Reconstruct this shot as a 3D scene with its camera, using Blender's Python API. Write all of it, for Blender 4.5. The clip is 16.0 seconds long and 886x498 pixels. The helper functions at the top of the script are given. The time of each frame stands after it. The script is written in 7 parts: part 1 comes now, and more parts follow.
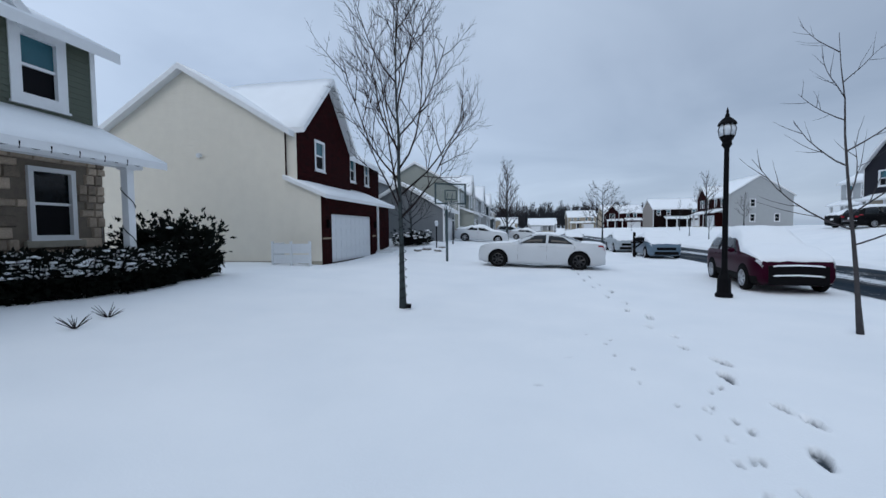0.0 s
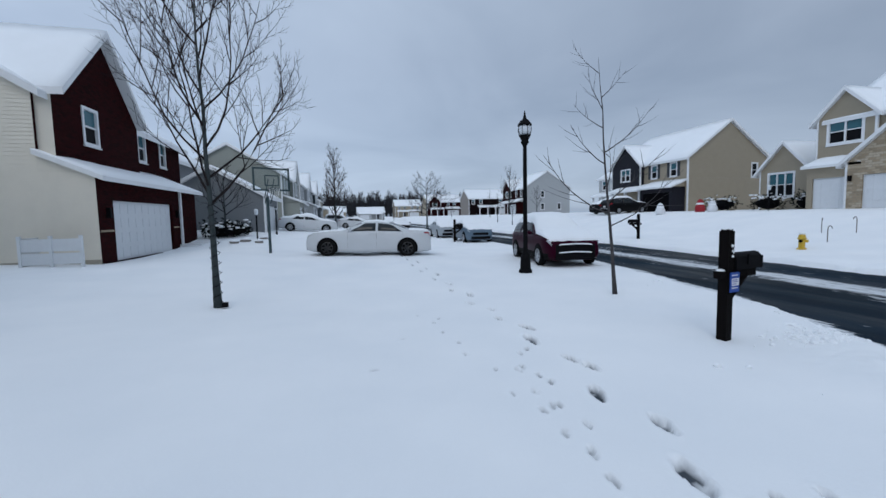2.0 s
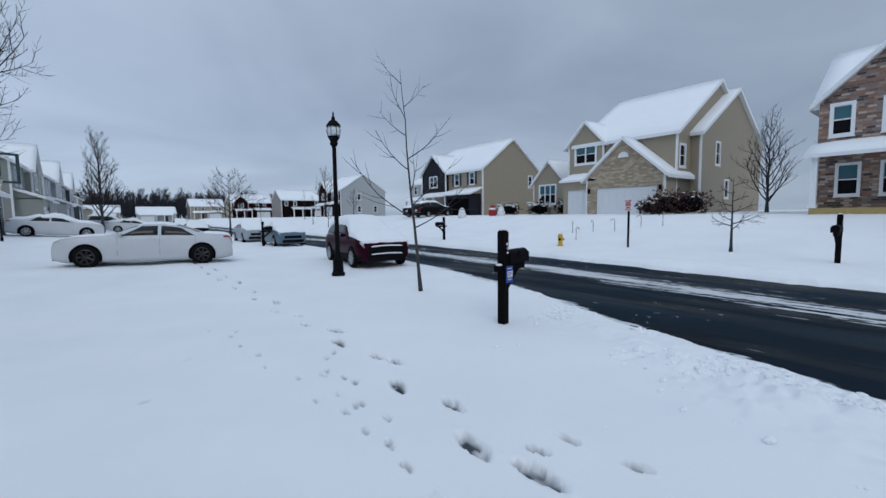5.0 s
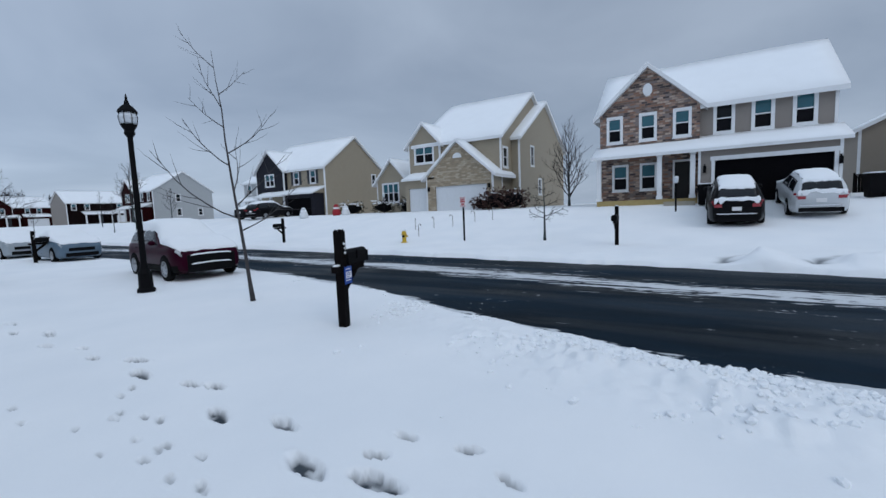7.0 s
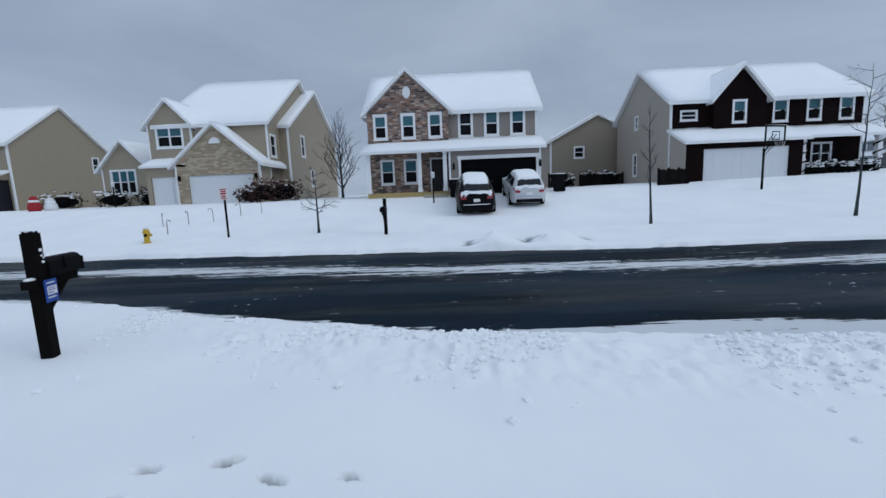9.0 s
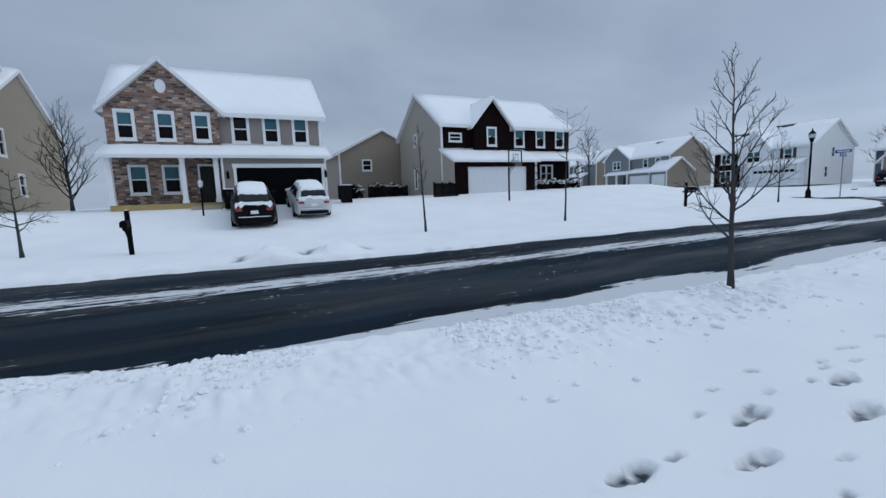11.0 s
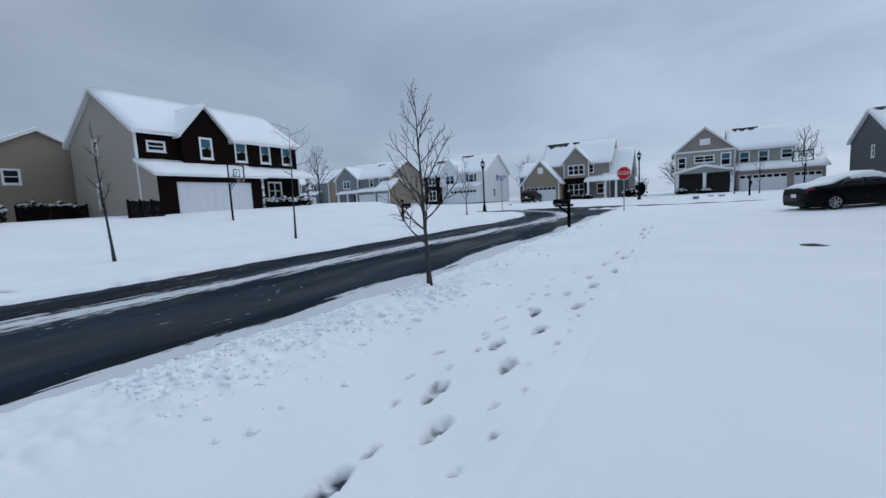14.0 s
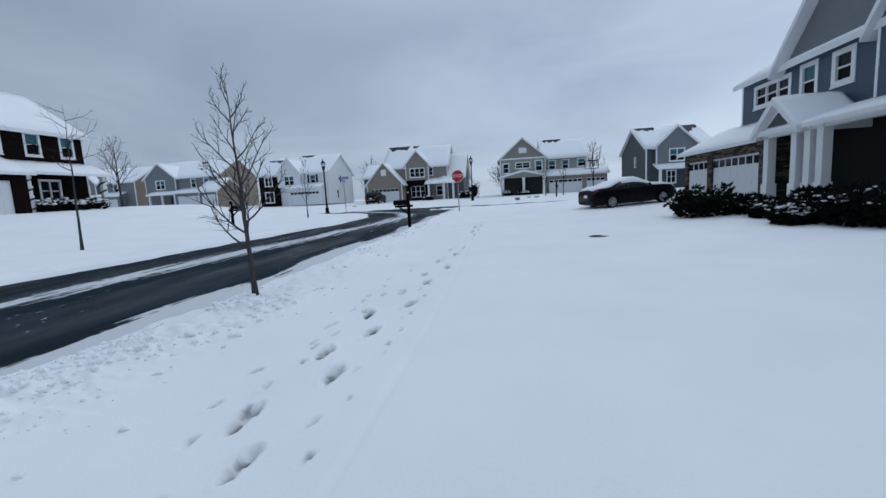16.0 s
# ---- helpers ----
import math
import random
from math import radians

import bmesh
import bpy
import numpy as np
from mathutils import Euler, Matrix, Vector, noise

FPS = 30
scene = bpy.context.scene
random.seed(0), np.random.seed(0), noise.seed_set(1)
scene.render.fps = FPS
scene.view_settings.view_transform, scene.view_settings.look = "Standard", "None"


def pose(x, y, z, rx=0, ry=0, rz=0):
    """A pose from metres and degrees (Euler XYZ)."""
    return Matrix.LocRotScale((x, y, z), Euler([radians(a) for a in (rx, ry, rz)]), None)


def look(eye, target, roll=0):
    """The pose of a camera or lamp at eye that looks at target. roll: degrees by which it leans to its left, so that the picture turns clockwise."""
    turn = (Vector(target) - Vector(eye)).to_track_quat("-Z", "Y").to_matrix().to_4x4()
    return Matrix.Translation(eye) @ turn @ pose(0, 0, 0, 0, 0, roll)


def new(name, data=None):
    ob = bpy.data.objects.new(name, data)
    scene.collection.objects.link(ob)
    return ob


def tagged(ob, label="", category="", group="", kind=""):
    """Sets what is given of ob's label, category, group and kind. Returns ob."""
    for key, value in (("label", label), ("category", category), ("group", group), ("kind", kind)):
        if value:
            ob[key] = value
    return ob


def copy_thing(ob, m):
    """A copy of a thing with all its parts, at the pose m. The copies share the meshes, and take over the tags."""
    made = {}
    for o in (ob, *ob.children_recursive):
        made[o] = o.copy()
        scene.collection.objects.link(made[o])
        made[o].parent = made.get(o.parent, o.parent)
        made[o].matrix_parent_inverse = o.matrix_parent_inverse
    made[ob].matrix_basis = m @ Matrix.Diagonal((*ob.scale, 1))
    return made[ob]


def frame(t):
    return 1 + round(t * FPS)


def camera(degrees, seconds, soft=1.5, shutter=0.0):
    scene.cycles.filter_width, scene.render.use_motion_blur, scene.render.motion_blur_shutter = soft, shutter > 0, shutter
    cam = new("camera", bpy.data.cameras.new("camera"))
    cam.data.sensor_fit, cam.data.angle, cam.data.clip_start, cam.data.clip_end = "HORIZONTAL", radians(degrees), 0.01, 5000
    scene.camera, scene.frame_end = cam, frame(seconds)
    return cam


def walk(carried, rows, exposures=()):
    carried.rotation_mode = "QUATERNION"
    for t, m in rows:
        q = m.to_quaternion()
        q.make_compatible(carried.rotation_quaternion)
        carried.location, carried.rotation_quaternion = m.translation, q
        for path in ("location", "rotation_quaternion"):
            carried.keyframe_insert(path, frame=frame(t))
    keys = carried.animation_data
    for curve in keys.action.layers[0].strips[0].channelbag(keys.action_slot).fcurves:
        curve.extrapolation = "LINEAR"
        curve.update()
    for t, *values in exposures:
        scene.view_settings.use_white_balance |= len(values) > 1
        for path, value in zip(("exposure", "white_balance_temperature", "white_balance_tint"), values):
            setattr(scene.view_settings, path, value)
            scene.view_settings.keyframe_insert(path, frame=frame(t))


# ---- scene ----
cam = camera(93.7, 16.0)
# seconds, eye, target, roll
PATH = [
    (0, (-0.85, -0.552, 1.869), (-2.567, 9.288, 1.396), -0.66),
    (0.5, (-0.858, -0.525, 1.858), (-1.663, 9.429, 1.334), -0.97),
    (1, (-0.876, -0.51, 1.843), (-0.622, 9.469, 1.249), -1.19),
    (1.5, (-0.86, -0.484, 1.826), (0.46, 9.404, 1.133), -1.31),
    (2, (-0.862, -0.457, 1.829), (1.424, 9.244, 1.023), -1.23),
    (2.5, (-0.902, -0.46, 1.829), (2.214, 9.002, 0.956), -0.95),
    (3, (-0.923, -0.49, 1.824), (2.907, 8.703, 0.922), -0.63),
    (3.5, (-0.845, -0.482, 1.821), (3.634, 8.415, 0.937), -0.40),
    (4, (-0.78, -0.488, 1.817), (4.328, 8.065, 0.95), -0.41),
    (6.5, (-0.507, -0.593, 1.81), (7.299, 5.599, 0.961), -1.88),
    (7, (-0.457, -0.568, 1.798), (8.041, 4.617, 0.856), -2.29),
    (7.5, (-0.463, -0.5, 1.797), (8.641, 3.491, 0.708), -2.55),
    (8, (-0.472, -0.507, 1.794), (9.064, 2.233, 0.549), -2.62),
    (8.5, (-0.506, -0.601, 1.811), (9.293, 0.885, 0.485), -2.40),
    (9, (-0.519, -0.795, 1.815), (9.386, -0.524, 0.467), -2.32),
    (9.5, (-0.489, -0.998, 1.81), (9.38, -1.909, 0.478), -2.31),
    (10, (-0.48, -1.174, 1.798), (9.216, -3.242, 0.493), -2.26),
    (12.5, (-0.677, -1.812, 1.655), (6.419, -8.764, 0.511), -2.34),
    (13, (-0.677, -1.851, 1.642), (5.706, -9.47, 0.543), -2.56),
    (13.5, (-0.679, -1.86, 1.645), (4.966, -10.044, 0.569), -2.79),
    (14, (-0.687, -1.883, 1.636), (4.215, -10.531, 0.545), -3.02),
    (14.5, (-0.705, -1.892, 1.621), (3.422, -10.932, 0.499), -3.05),
    (15, (-0.786, -1.938, 1.6), (2.505, -11.309, 0.43), -3.11),
    (15.5, (-0.839, -2.061, 1.593), (1.58, -11.687, 0.372), -3.03),
    (16, (-0.867, -2.113, 1.589), (0.646, -11.919, 0.342), -3.25),
]
walk(cam, [(t, look(eye, target, roll)) for t, eye, target, roll in PATH], exposures=[(0, 0.02), (1, 0.0), (3.5, -0.1), (7, -0.07), (9.5, -0.04), (13, -0.07), (16, -0.12)])

# ---- world and light: a bright overcast winter sky ----
SUN_EL, SUN_AZ = 38.0, 205.0
world = bpy.data.worlds.new("overcast")
world.use_nodes = True
scene.world = world
wn, wl = world.node_tree.nodes, world.node_tree.links
wn.clear()
w_out = wn.new("ShaderNodeOutputWorld")
w_bg = wn.new("ShaderNodeBackground")
w_sky = wn.new("ShaderNodeTexSky")
w_sky.sky_type = "NISHITA"
w_sky.sun_disc = False
w_sky.sun_elevation = radians(SUN_EL)
w_sky.sun_rotation = radians(SUN_AZ)
w_co = wn.new("ShaderNodeTexCoord")
w_sep = wn.new("ShaderNodeSeparateXYZ")
wl.new(w_co.outputs["Generated"], w_sep.inputs[0])
# cloud deck: the direction laid onto a flat layer, so that clouds flatten towards the horizon
w_h = wn.new("ShaderNodeMath"); w_h.operation = "ADD"; w_h.inputs[1].default_value = 0.22
w_abs = wn.new("ShaderNodeMath"); w_abs.operation = "ABSOLUTE"
wl.new(w_sep.outputs[2], w_abs.inputs[0]); wl.new(w_abs.outputs[0], w_h.inputs[0])
w_dx = wn.new("ShaderNodeMath"); w_dx.operation = "DIVIDE"
w_dy = wn.new("ShaderNodeMath"); w_dy.operation = "DIVIDE"
wl.new(w_sep.outputs[0], w_dx.inputs[0]); wl.new(w_h.outputs[0], w_dx.inputs[1])
wl.new(w_sep.outputs[1], w_dy.inputs[0]); wl.new(w_h.outputs[0], w_dy.inputs[1])
w_com = wn.new("ShaderNodeCombineXYZ")
wl.new(w_dx.outputs[0], w_com.inputs[0]); wl.new(w_dy.outputs[0], w_com.inputs[1])
w_no = wn.new("ShaderNodeTexNoise")
w_no.inputs["Scale"].default_value = 0.9
w_no.inputs["Detail"].default_value = 5
w_no.inputs["Roughness"].default_value = 0.5
w_no.inputs["Distortion"].default_value = 0.5
wl.new(w_com.outputs[0], w_no.inputs["Vector"])
w_ramp = wn.new("ShaderNodeValToRGB")
w_ramp.color_ramp.elements[0].position = 0.3
w_ramp.color_ramp.elements[0].color = (0.78, 0.80, 0.83, 1)
w_ramp.color_ramp.elements[1].position = 0.72
w_ramp.color_ramp.elements[1].color = (1.16, 1.14, 1.12, 1)
wl.new(w_no.outputs["Fac"], w_ramp.inputs[0])
# overcast brightness: grows towards the zenith
w_el = wn.new("ShaderNodeValToRGB")
e = w_el.color_ramp.elements
e[0].position, e[0].color = 0.0, (0.66, 0.82, 1.06, 1)
e[1].position, e[1].color = 1.0, (0.95, 1.16, 1.45, 1)
for p, c in ((0.16, (0.62, 0.77, 1.0, 1)), (0.34, (0.60, 0.74, 0.96, 1)), (0.55, (0.66, 0.81, 1.03, 1))):
    k = w_el.color_ramp.elements.new(p)
    k.color = c
wl.new(w_abs.outputs[0], w_el.inputs[0])
w_mul = wn.new("ShaderNodeMix"); w_mul.data_type = "RGBA"; w_mul.blend_type = "MULTIPLY"
w_mul.inputs[0].default_value = 1.0
wl.new(w_el.outputs[0], w_mul.inputs[6]); wl.new(w_ramp.outputs[0], w_mul.inputs[7])
# the clear sky behind, faint
w_sc = wn.new("ShaderNodeMix"); w_sc.data_type = "RGBA"; w_sc.blend_type = "MULTIPLY"
w_sc.inputs[0].default_value = 1.0
w_sc.inputs[7].default_value = (0.1, 0.1, 0.1, 1)
wl.new(w_sky.outputs[0], w_sc.inputs[6])
w_mix = wn.new("ShaderNodeMix"); w_mix.data_type = "RGBA"
w_mix.inputs[0].default_value = 0.9
wl.new(w_sc.outputs[2], w_mix.inputs[6]); wl.new(w_mul.outputs[2], w_mix.inputs[7])
# the deck is thinner towards the west
w_we = wn.new("ShaderNodeMapRange")
w_we.inputs[1].default_value, w_we.inputs[2].default_value = -1.0, 1.0
w_we.inputs[3].default_value, w_we.inputs[4].default_value = 1.34, 0.78
wl.new(w_sep.outputs[0], w_we.inputs[0])
w_thin = wn.new("ShaderNodeMix"); w_thin.data_type = "RGBA"; w_thin.blend_type = "MULTIPLY"
w_thin.inputs[0].default_value = 1.0
wl.new(w_mix.outputs[2], w_thin.inputs[6]); wl.new(w_we.outputs[0], w_thin.inputs[7])
wl.new(w_thin.outputs[2], w_bg.inputs[0])
w_bg.inputs[1].default_value = 0.715
wl.new(w_bg.outputs[0], w_out.inputs[0])

sun = new("sun", bpy.data.lights.new("sun", "SUN"))
sun.data.energy = 0.5
sun.data.angle = radians(30)
sun.data.color = (1.0, 0.97, 0.93)
sun.matrix_world = look((0, 0, 60), (0 - 60 * math.sin(radians(SUN_AZ)) / math.tan(radians(SUN_EL)), 0 - 60 * math.cos(radians(SUN_AZ)) / math.tan(radians(SUN_EL)), 0))

# ---- materials ----
def mat(name, base, rough=0.6, metal=0.0, vary=0.12, scale=6.0, fine=60.0, bump=0.0, bump_scale=None, spec=0.5, stretch=(1, 1, 1), island=0.0):
    """Principled material with a coarse and a fine variation of its colour, and a fine relief."""
    m = bpy.data.materials.new(name)
    m.use_nodes = True
    n, l = m.node_tree.nodes, m.node_tree.links
    p = n["Principled BSDF"]
    p.inputs["Roughness"].default_value = rough
    p.inputs["Metallic"].default_value = metal
    p.inputs["Specular IOR Level"].default_value = spec
    co = n.new("ShaderNodeTexCoord")
    mp = n.new("ShaderNodeMapping")
    mp.inputs["Scale"].default_value = stretch
    l.new(co.outputs["Object"], mp.inputs[0])
    a = n.new("ShaderNodeTexNoise"); a.inputs["Scale"].default_value = scale; a.inputs["Detail"].default_value = 4
    b = n.new("ShaderNodeTexNoise"); b.inputs["Scale"].default_value = fine; b.inputs["Detail"].default_value = 3
    l.new(mp.outputs[0], a.inputs["Vector"]); l.new(mp.outputs[0], b.inputs["Vector"])
    s = n.new("ShaderNodeMath"); s.operation = "ADD"
    l.new(a.outputs["Fac"], s.inputs[0]); l.new(b.outputs["Fac"], s.inputs[1])
    r = n.new("ShaderNodeMapRange")
    r.inputs[1].default_value, r.inputs[2].default_value = 0.6, 1.4
    r.inputs[3].default_value, r.inputs[4].default_value = 1 - vary, 1 + vary
    l.new(s.outputs[0], r.inputs[0])
    last = r.outputs[0]
    if island:
        oi = n.new("ShaderNodeObjectInfo")
        ir = n.new("ShaderNodeMapRange")
        ir.inputs[3].default_value, ir.inputs[4].default_value = 1 - island, 1 + island
        l.new(oi.outputs["Random"], ir.inputs[0])
        mm = n.new("ShaderNodeMath"); mm.operation = "MULTIPLY"
        l.new(last, mm.inputs[0]); l.new(ir.outputs[0], mm.inputs[1])
        last = mm.outputs[0]
    x = n.new("ShaderNodeMix"); x.data_type = "RGBA"; x.blend_type = "MULTIPLY"; x.inputs[0].default_value = 1
    x.inputs[6].default_value = (*base, 1)
    l.new(last, x.inputs[7])
    l.new(x.outputs[2], p.inputs["Base Color"])
    if bump:
        t = n.new("ShaderNodeTexNoise"); t.inputs["Scale"].default_value = bump_scale or fine; t.inputs["Detail"].default_value = 5
        l.new(mp.outputs[0], t.inputs["Vector"])
        bp = n.new("ShaderNodeBump"); bp.inputs["Strength"].default_value = bump; bp.inputs["Distance"].default_value = 0.02
        l.new(t.outputs["Fac"], bp.inputs["Height"]); l.new(bp.outputs[0], p.inputs["Normal"])
    return m


def masonry(name, colours, mortar, width, height, rough=0.85, gap=0.012, offset=0.5, squash=1.0):
    """Courses of brick or ledge stone, colours varied piece by piece, for walls seen from afar; works on walls along either axis."""
    m = bpy.data.materials.new(name)
    m.use_nodes = True
    n, l = m.node_tree.nodes, m.node_tree.links
    p = n["Principled BSDF"]
    p.inputs["Roughness"].default_value = rough
    p.inputs["Specular IOR Level"].default_value = 0.06
    co = n.new("ShaderNodeTexCoord")
    sp = n.new("ShaderNodeSeparateXYZ")
    l.new(co.outputs["Object"], sp.inputs[0])
    ad = n.new("ShaderNodeMath"); ad.operation = "ADD"
    l.new(sp.outputs[0], ad.inputs[0]); l.new(sp.outputs[1], ad.inputs[1])
    cb = n.new("ShaderNodeCombineXYZ")
    l.new(ad.outputs[0], cb.inputs[0]); l.new(sp.outputs[2], cb.inputs[1])
    bt = n.new("ShaderNodeTexBrick")
    bt.offset, bt.squash = offset, squash
    bt.inputs["Scale"].default_value = 1
    bt.inputs["Brick Width"].default_value = width
    bt.inputs["Row Height"].default_value = height
    bt.inputs["Mortar Size"].default_value = gap
    bt.inputs["Color1"].default_value = (0, 0, 0, 1)
    bt.inputs["Color2"].default_value = (1, 1, 1, 1)
    bt.inputs["Mortar"].default_value = (0.5, 0.5, 0.5, 1)
    l.new(cb.outputs[0], bt.inputs["Vector"])
    rp = n.new("ShaderNodeValToRGB")
    rp.color_ramp.interpolation = "CONSTANT" if len(colours) > 3 else "LINEAR"
    el = rp.color_ramp.elements
    el[0].color, el[1].color = (*colours[0], 1), (*colours[-1], 1)
    el[0].position, el[1].position = 0.0, (len(colours) - 1) / len(colours) if len(colours) > 3 else 1.0
    for i, c in enumerate(colours[1:-1], 1):
        el.new(i / len(colours) if len(colours) > 3 else i / (len(colours) - 1)).color = (*c, 1)
    l.new(bt.outputs["Color"], rp.inputs[0])
    no = n.new("ShaderNodeTexNoise"); no.inputs["Scale"].default_value = 9; no.inputs["Detail"].default_value = 6
    l.new(co.outputs["Object"], no.inputs["Vector"])
    mr = n.new("ShaderNodeMapRange"); mr.inputs[3].default_value, mr.inputs[4].default_value = 0.7, 1.3
    l.new(no.outputs["Fac"], mr.inputs[0])
    mu = n.new("ShaderNodeMix"); mu.data_type = "RGBA"; mu.blend_type = "MULTIPLY"; mu.inputs[0].default_value = 1
    l.new(rp.outputs[0], mu.inputs[6]); l.new(mr.outputs[0], mu.inputs[7])
    mx = n.new("ShaderNodeMix"); mx.data_type = "RGBA"
    mx.inputs[7].default_value = (*mortar, 1)
    l.new(bt.outputs["Fac"], mx.inputs[0]); l.new(mu.outputs[2], mx.inputs[6])
    l.new(mx.outputs[2], p.inputs["Base Color"])
    bp = n.new("ShaderNodeBump"); bp.inputs["Strength"].default_value = 0.7; bp.inputs["Distance"].default_value = 0.03
    bp.invert = True
    l.new(bt.outputs["Fac"], bp.inputs["Height"]); l.new(bp.outputs[0], p.inputs["Normal"])
    return m


SNOW = mat("snow", (0.86, 0.88, 0.90), 0.75, vary=0.025, scale=1.2, fine=30, bump=0.25, bump_scale=22, spec=0.25)
TRIM = mat("white_trim", (0.74, 0.75, 0.76), 0.5, vary=0.04)
WHITE_DOOR = mat("white_door_paint", (0.66, 0.68, 0.70), 0.45, vary=0.04)
CREAM = mat("cream_siding", (0.70, 0.655, 0.565), 0.55, vary=0.05, scale=2)
GREEN = mat("green_siding", (0.072, 0.0864, 0.0612), 0.55, vary=0.08, scale=2)
TAN = mat("tan_siding", (0.31, 0.262, 0.19), 0.55, vary=0.06, scale=2)
TAUPE = mat("taupe_siding", (0.235, 0.205, 0.182), 0.55, vary=0.06, scale=2)
BROWN = mat("brown_siding", (0.25, 0.208, 0.162), 0.55, vary=0.06, scale=2)
GREIGE = mat("greige_siding", (0.37, 0.338, 0.29), 0.55, vary=0.05, scale=2)
GREY = mat("grey_siding", (0.1584, 0.1728, 0.1872), 0.55, vary=0.06, scale=2)
PALE = mat("pale_siding", (0.3744, 0.3888, 0.396), 0.55, vary=0.05, scale=2)
SAGE = mat("sage_siding", (0.2592, 0.2736, 0.2448), 0.55, vary=0.05, scale=2)
BLUE = mat("blue_siding", (0.05, 0.078, 0.115), 0.5, vary=0.08, scale=2)
NAVY = mat("navy_siding", (0.009, 0.009, 0.015), 0.6, vary=0.1, scale=2, spec=0.2)
SLATE = mat("slate_siding", (0.05, 0.062, 0.068), 0.6, vary=0.08, scale=2)
# black of one front door, and of sheets that stand for porch shade
BLACK_DOOR_SHADE = mat("black_door_and_porch_shade", (0.008, 0.007, 0.008), 0.7, vary=0.1, scale=2)
RED_BRICK = masonry("red_brick", [(0.021, 0.0015, 0.002), (0.036, 0.002, 0.003), (0.010, 0.0015, 0.002)], (0.013, 0.004, 0.004), 0.21, 0.075)
DARK_BRICK = masonry("dark_brick", [(0.006, 0.003, 0.003), (0.012, 0.004, 0.004), (0.004, 0.003, 0.003)], (0.007, 0.005, 0.005), 0.21, 0.075)
STONE = masonry("mixed_stone", [(0.34, 0.23, 0.18), (0.17, 0.12, 0.10), (0.44, 0.34, 0.28), (0.27, 0.15, 0.11), (0.23, 0.19, 0.18), (0.08, 0.065, 0.065)], (0.22, 0.18, 0.16), 0.31, 0.12, offset=0.37)
PALE_STONE = masonry("buff_stone", [(0.40, 0.33, 0.24), (0.34, 0.27, 0.19), (0.45, 0.38, 0.29), (0.30, 0.24, 0.17)], (0.30, 0.26, 0.20), 0.36, 0.14, offset=0.41)
LEDGE = masonry("dark_ledge_stone", [(0.075, 0.062, 0.052), (0.14, 0.11, 0.085), (0.045, 0.04, 0.04), (0.18, 0.145, 0.11)], (0.035, 0.03, 0.028), 0.34, 0.09, offset=0.43)
SHINGLE = mat("dark_shingle", (0.022, 0.024, 0.03), 0.85, vary=0.3, scale=3, fine=25, bump=0.5)
GLASS = mat("window_glass", (0.004, 0.006, 0.008), 0.08, vary=0.2, spec=0.18)
SCREEN = mat("insect_screen", (0.005, 0.005, 0.007), 0.6, vary=0.2, spec=0.1)
# upper panes: the sky's teal reflection put into the base colour
SKY_GLASS = mat("teal_sky_glass", (0.040, 0.125, 0.155), 0.15, vary=0.15, spec=0.25, scale=1.5)
# flat black standing for shade in rooms, shrubs, wheel arches; also dark garage doors
DARK = mat("black_for_shade", (0.004, 0.004, 0.005), 0.9, vary=0.2, spec=0.05)
SHUTTER = mat("dark_shutter", (0.02, 0.024, 0.032), 0.5)
CONCRETE = mat("concrete", (0.34, 0.31, 0.25), 0.85, vary=0.12, bump=0.3)
OCHRE = mat("ochre_porch_edge", (0.36, 0.27, 0.11), 0.8, vary=0.15)
BLACK_METAL = mat("black_metal", (0.005, 0.005, 0.006), 0.6, vary=0.2, spec=0.06)
BLACK_WOOD = mat("black_stained_wood", (0.006, 0.005, 0.005), 0.8, spec=0.05, vary=0.3, stretch=(8, 8, 0.6), bump=0.3)
GREEN_POLE = mat("green_steel", (0.03, 0.055, 0.06), 0.45, vary=0.15)
BARK = mat("grey_bark", (0.048, 0.058, 0.060), 0.95, spec=0.1, vary=0.35, scale=9, fine=50, stretch=(1, 1, 0.3), bump=0.8, bump_scale=40)
TWIG = mat("twig_bark", (0.022, 0.017, 0.017), 0.95, vary=0.25, spec=0.1)
PALE_BARK = mat("young_bark", (0.062, 0.058, 0.06), 0.9, spec=0.1, vary=0.25, bump=0.3)
LEAF = mat("dark_evergreen", (0.008, 0.010, 0.008), 0.85, spec=0.05, vary=0.35, scale=12)
RUST_LEAF = mat("rusty_shrub", (0.055, 0.022, 0.016), 0.8, vary=0.35, scale=12)
RUBBER = mat("tyre_rubber", (0.006, 0.006, 0.006), 0.9, vary=0.2, spec=0.1)
RIM = mat("alloy_rim", (0.42, 0.43, 0.45), 0.3, metal=0.9, vary=0.1)
BLACK_RIM = mat("black_rim", (0.012, 0.012, 0.013), 0.3, vary=0.1)
CAR_GLASS = mat("car_glass", (0.006, 0.009, 0.012), 0.05, vary=0.2, spec=0.35)
CHROME = mat("chrome", (0.6, 0.6, 0.62), 0.15, metal=1.0, vary=0.05)
LAMP_GLASS = mat("frosted_lamp_glass", (0.62, 0.66, 0.70), 0.3, vary=0.05)
HEADLIGHT = mat("headlight", (0.5, 0.52, 0.54), 0.1, vary=0.1, spec=0.8)
TAIL = mat("tail_light", (0.28, 0.012, 0.02), 0.15, vary=0.1, spec=0.8)
SIGN_RED = mat("sign_red", (0.46, 0.006, 0.016), 0.4, vary=0.06)
SIGN_WHITE = mat("sign_white", (0.75, 0.74, 0.74), 0.4, vary=0.05)
SIGN_BLUE = mat("sign_blue", (0.012, 0.06, 0.30), 0.4, vary=0.08)
YELLOW = mat("hydrant_yellow", (0.55, 0.36, 0.03), 0.45, vary=0.15)
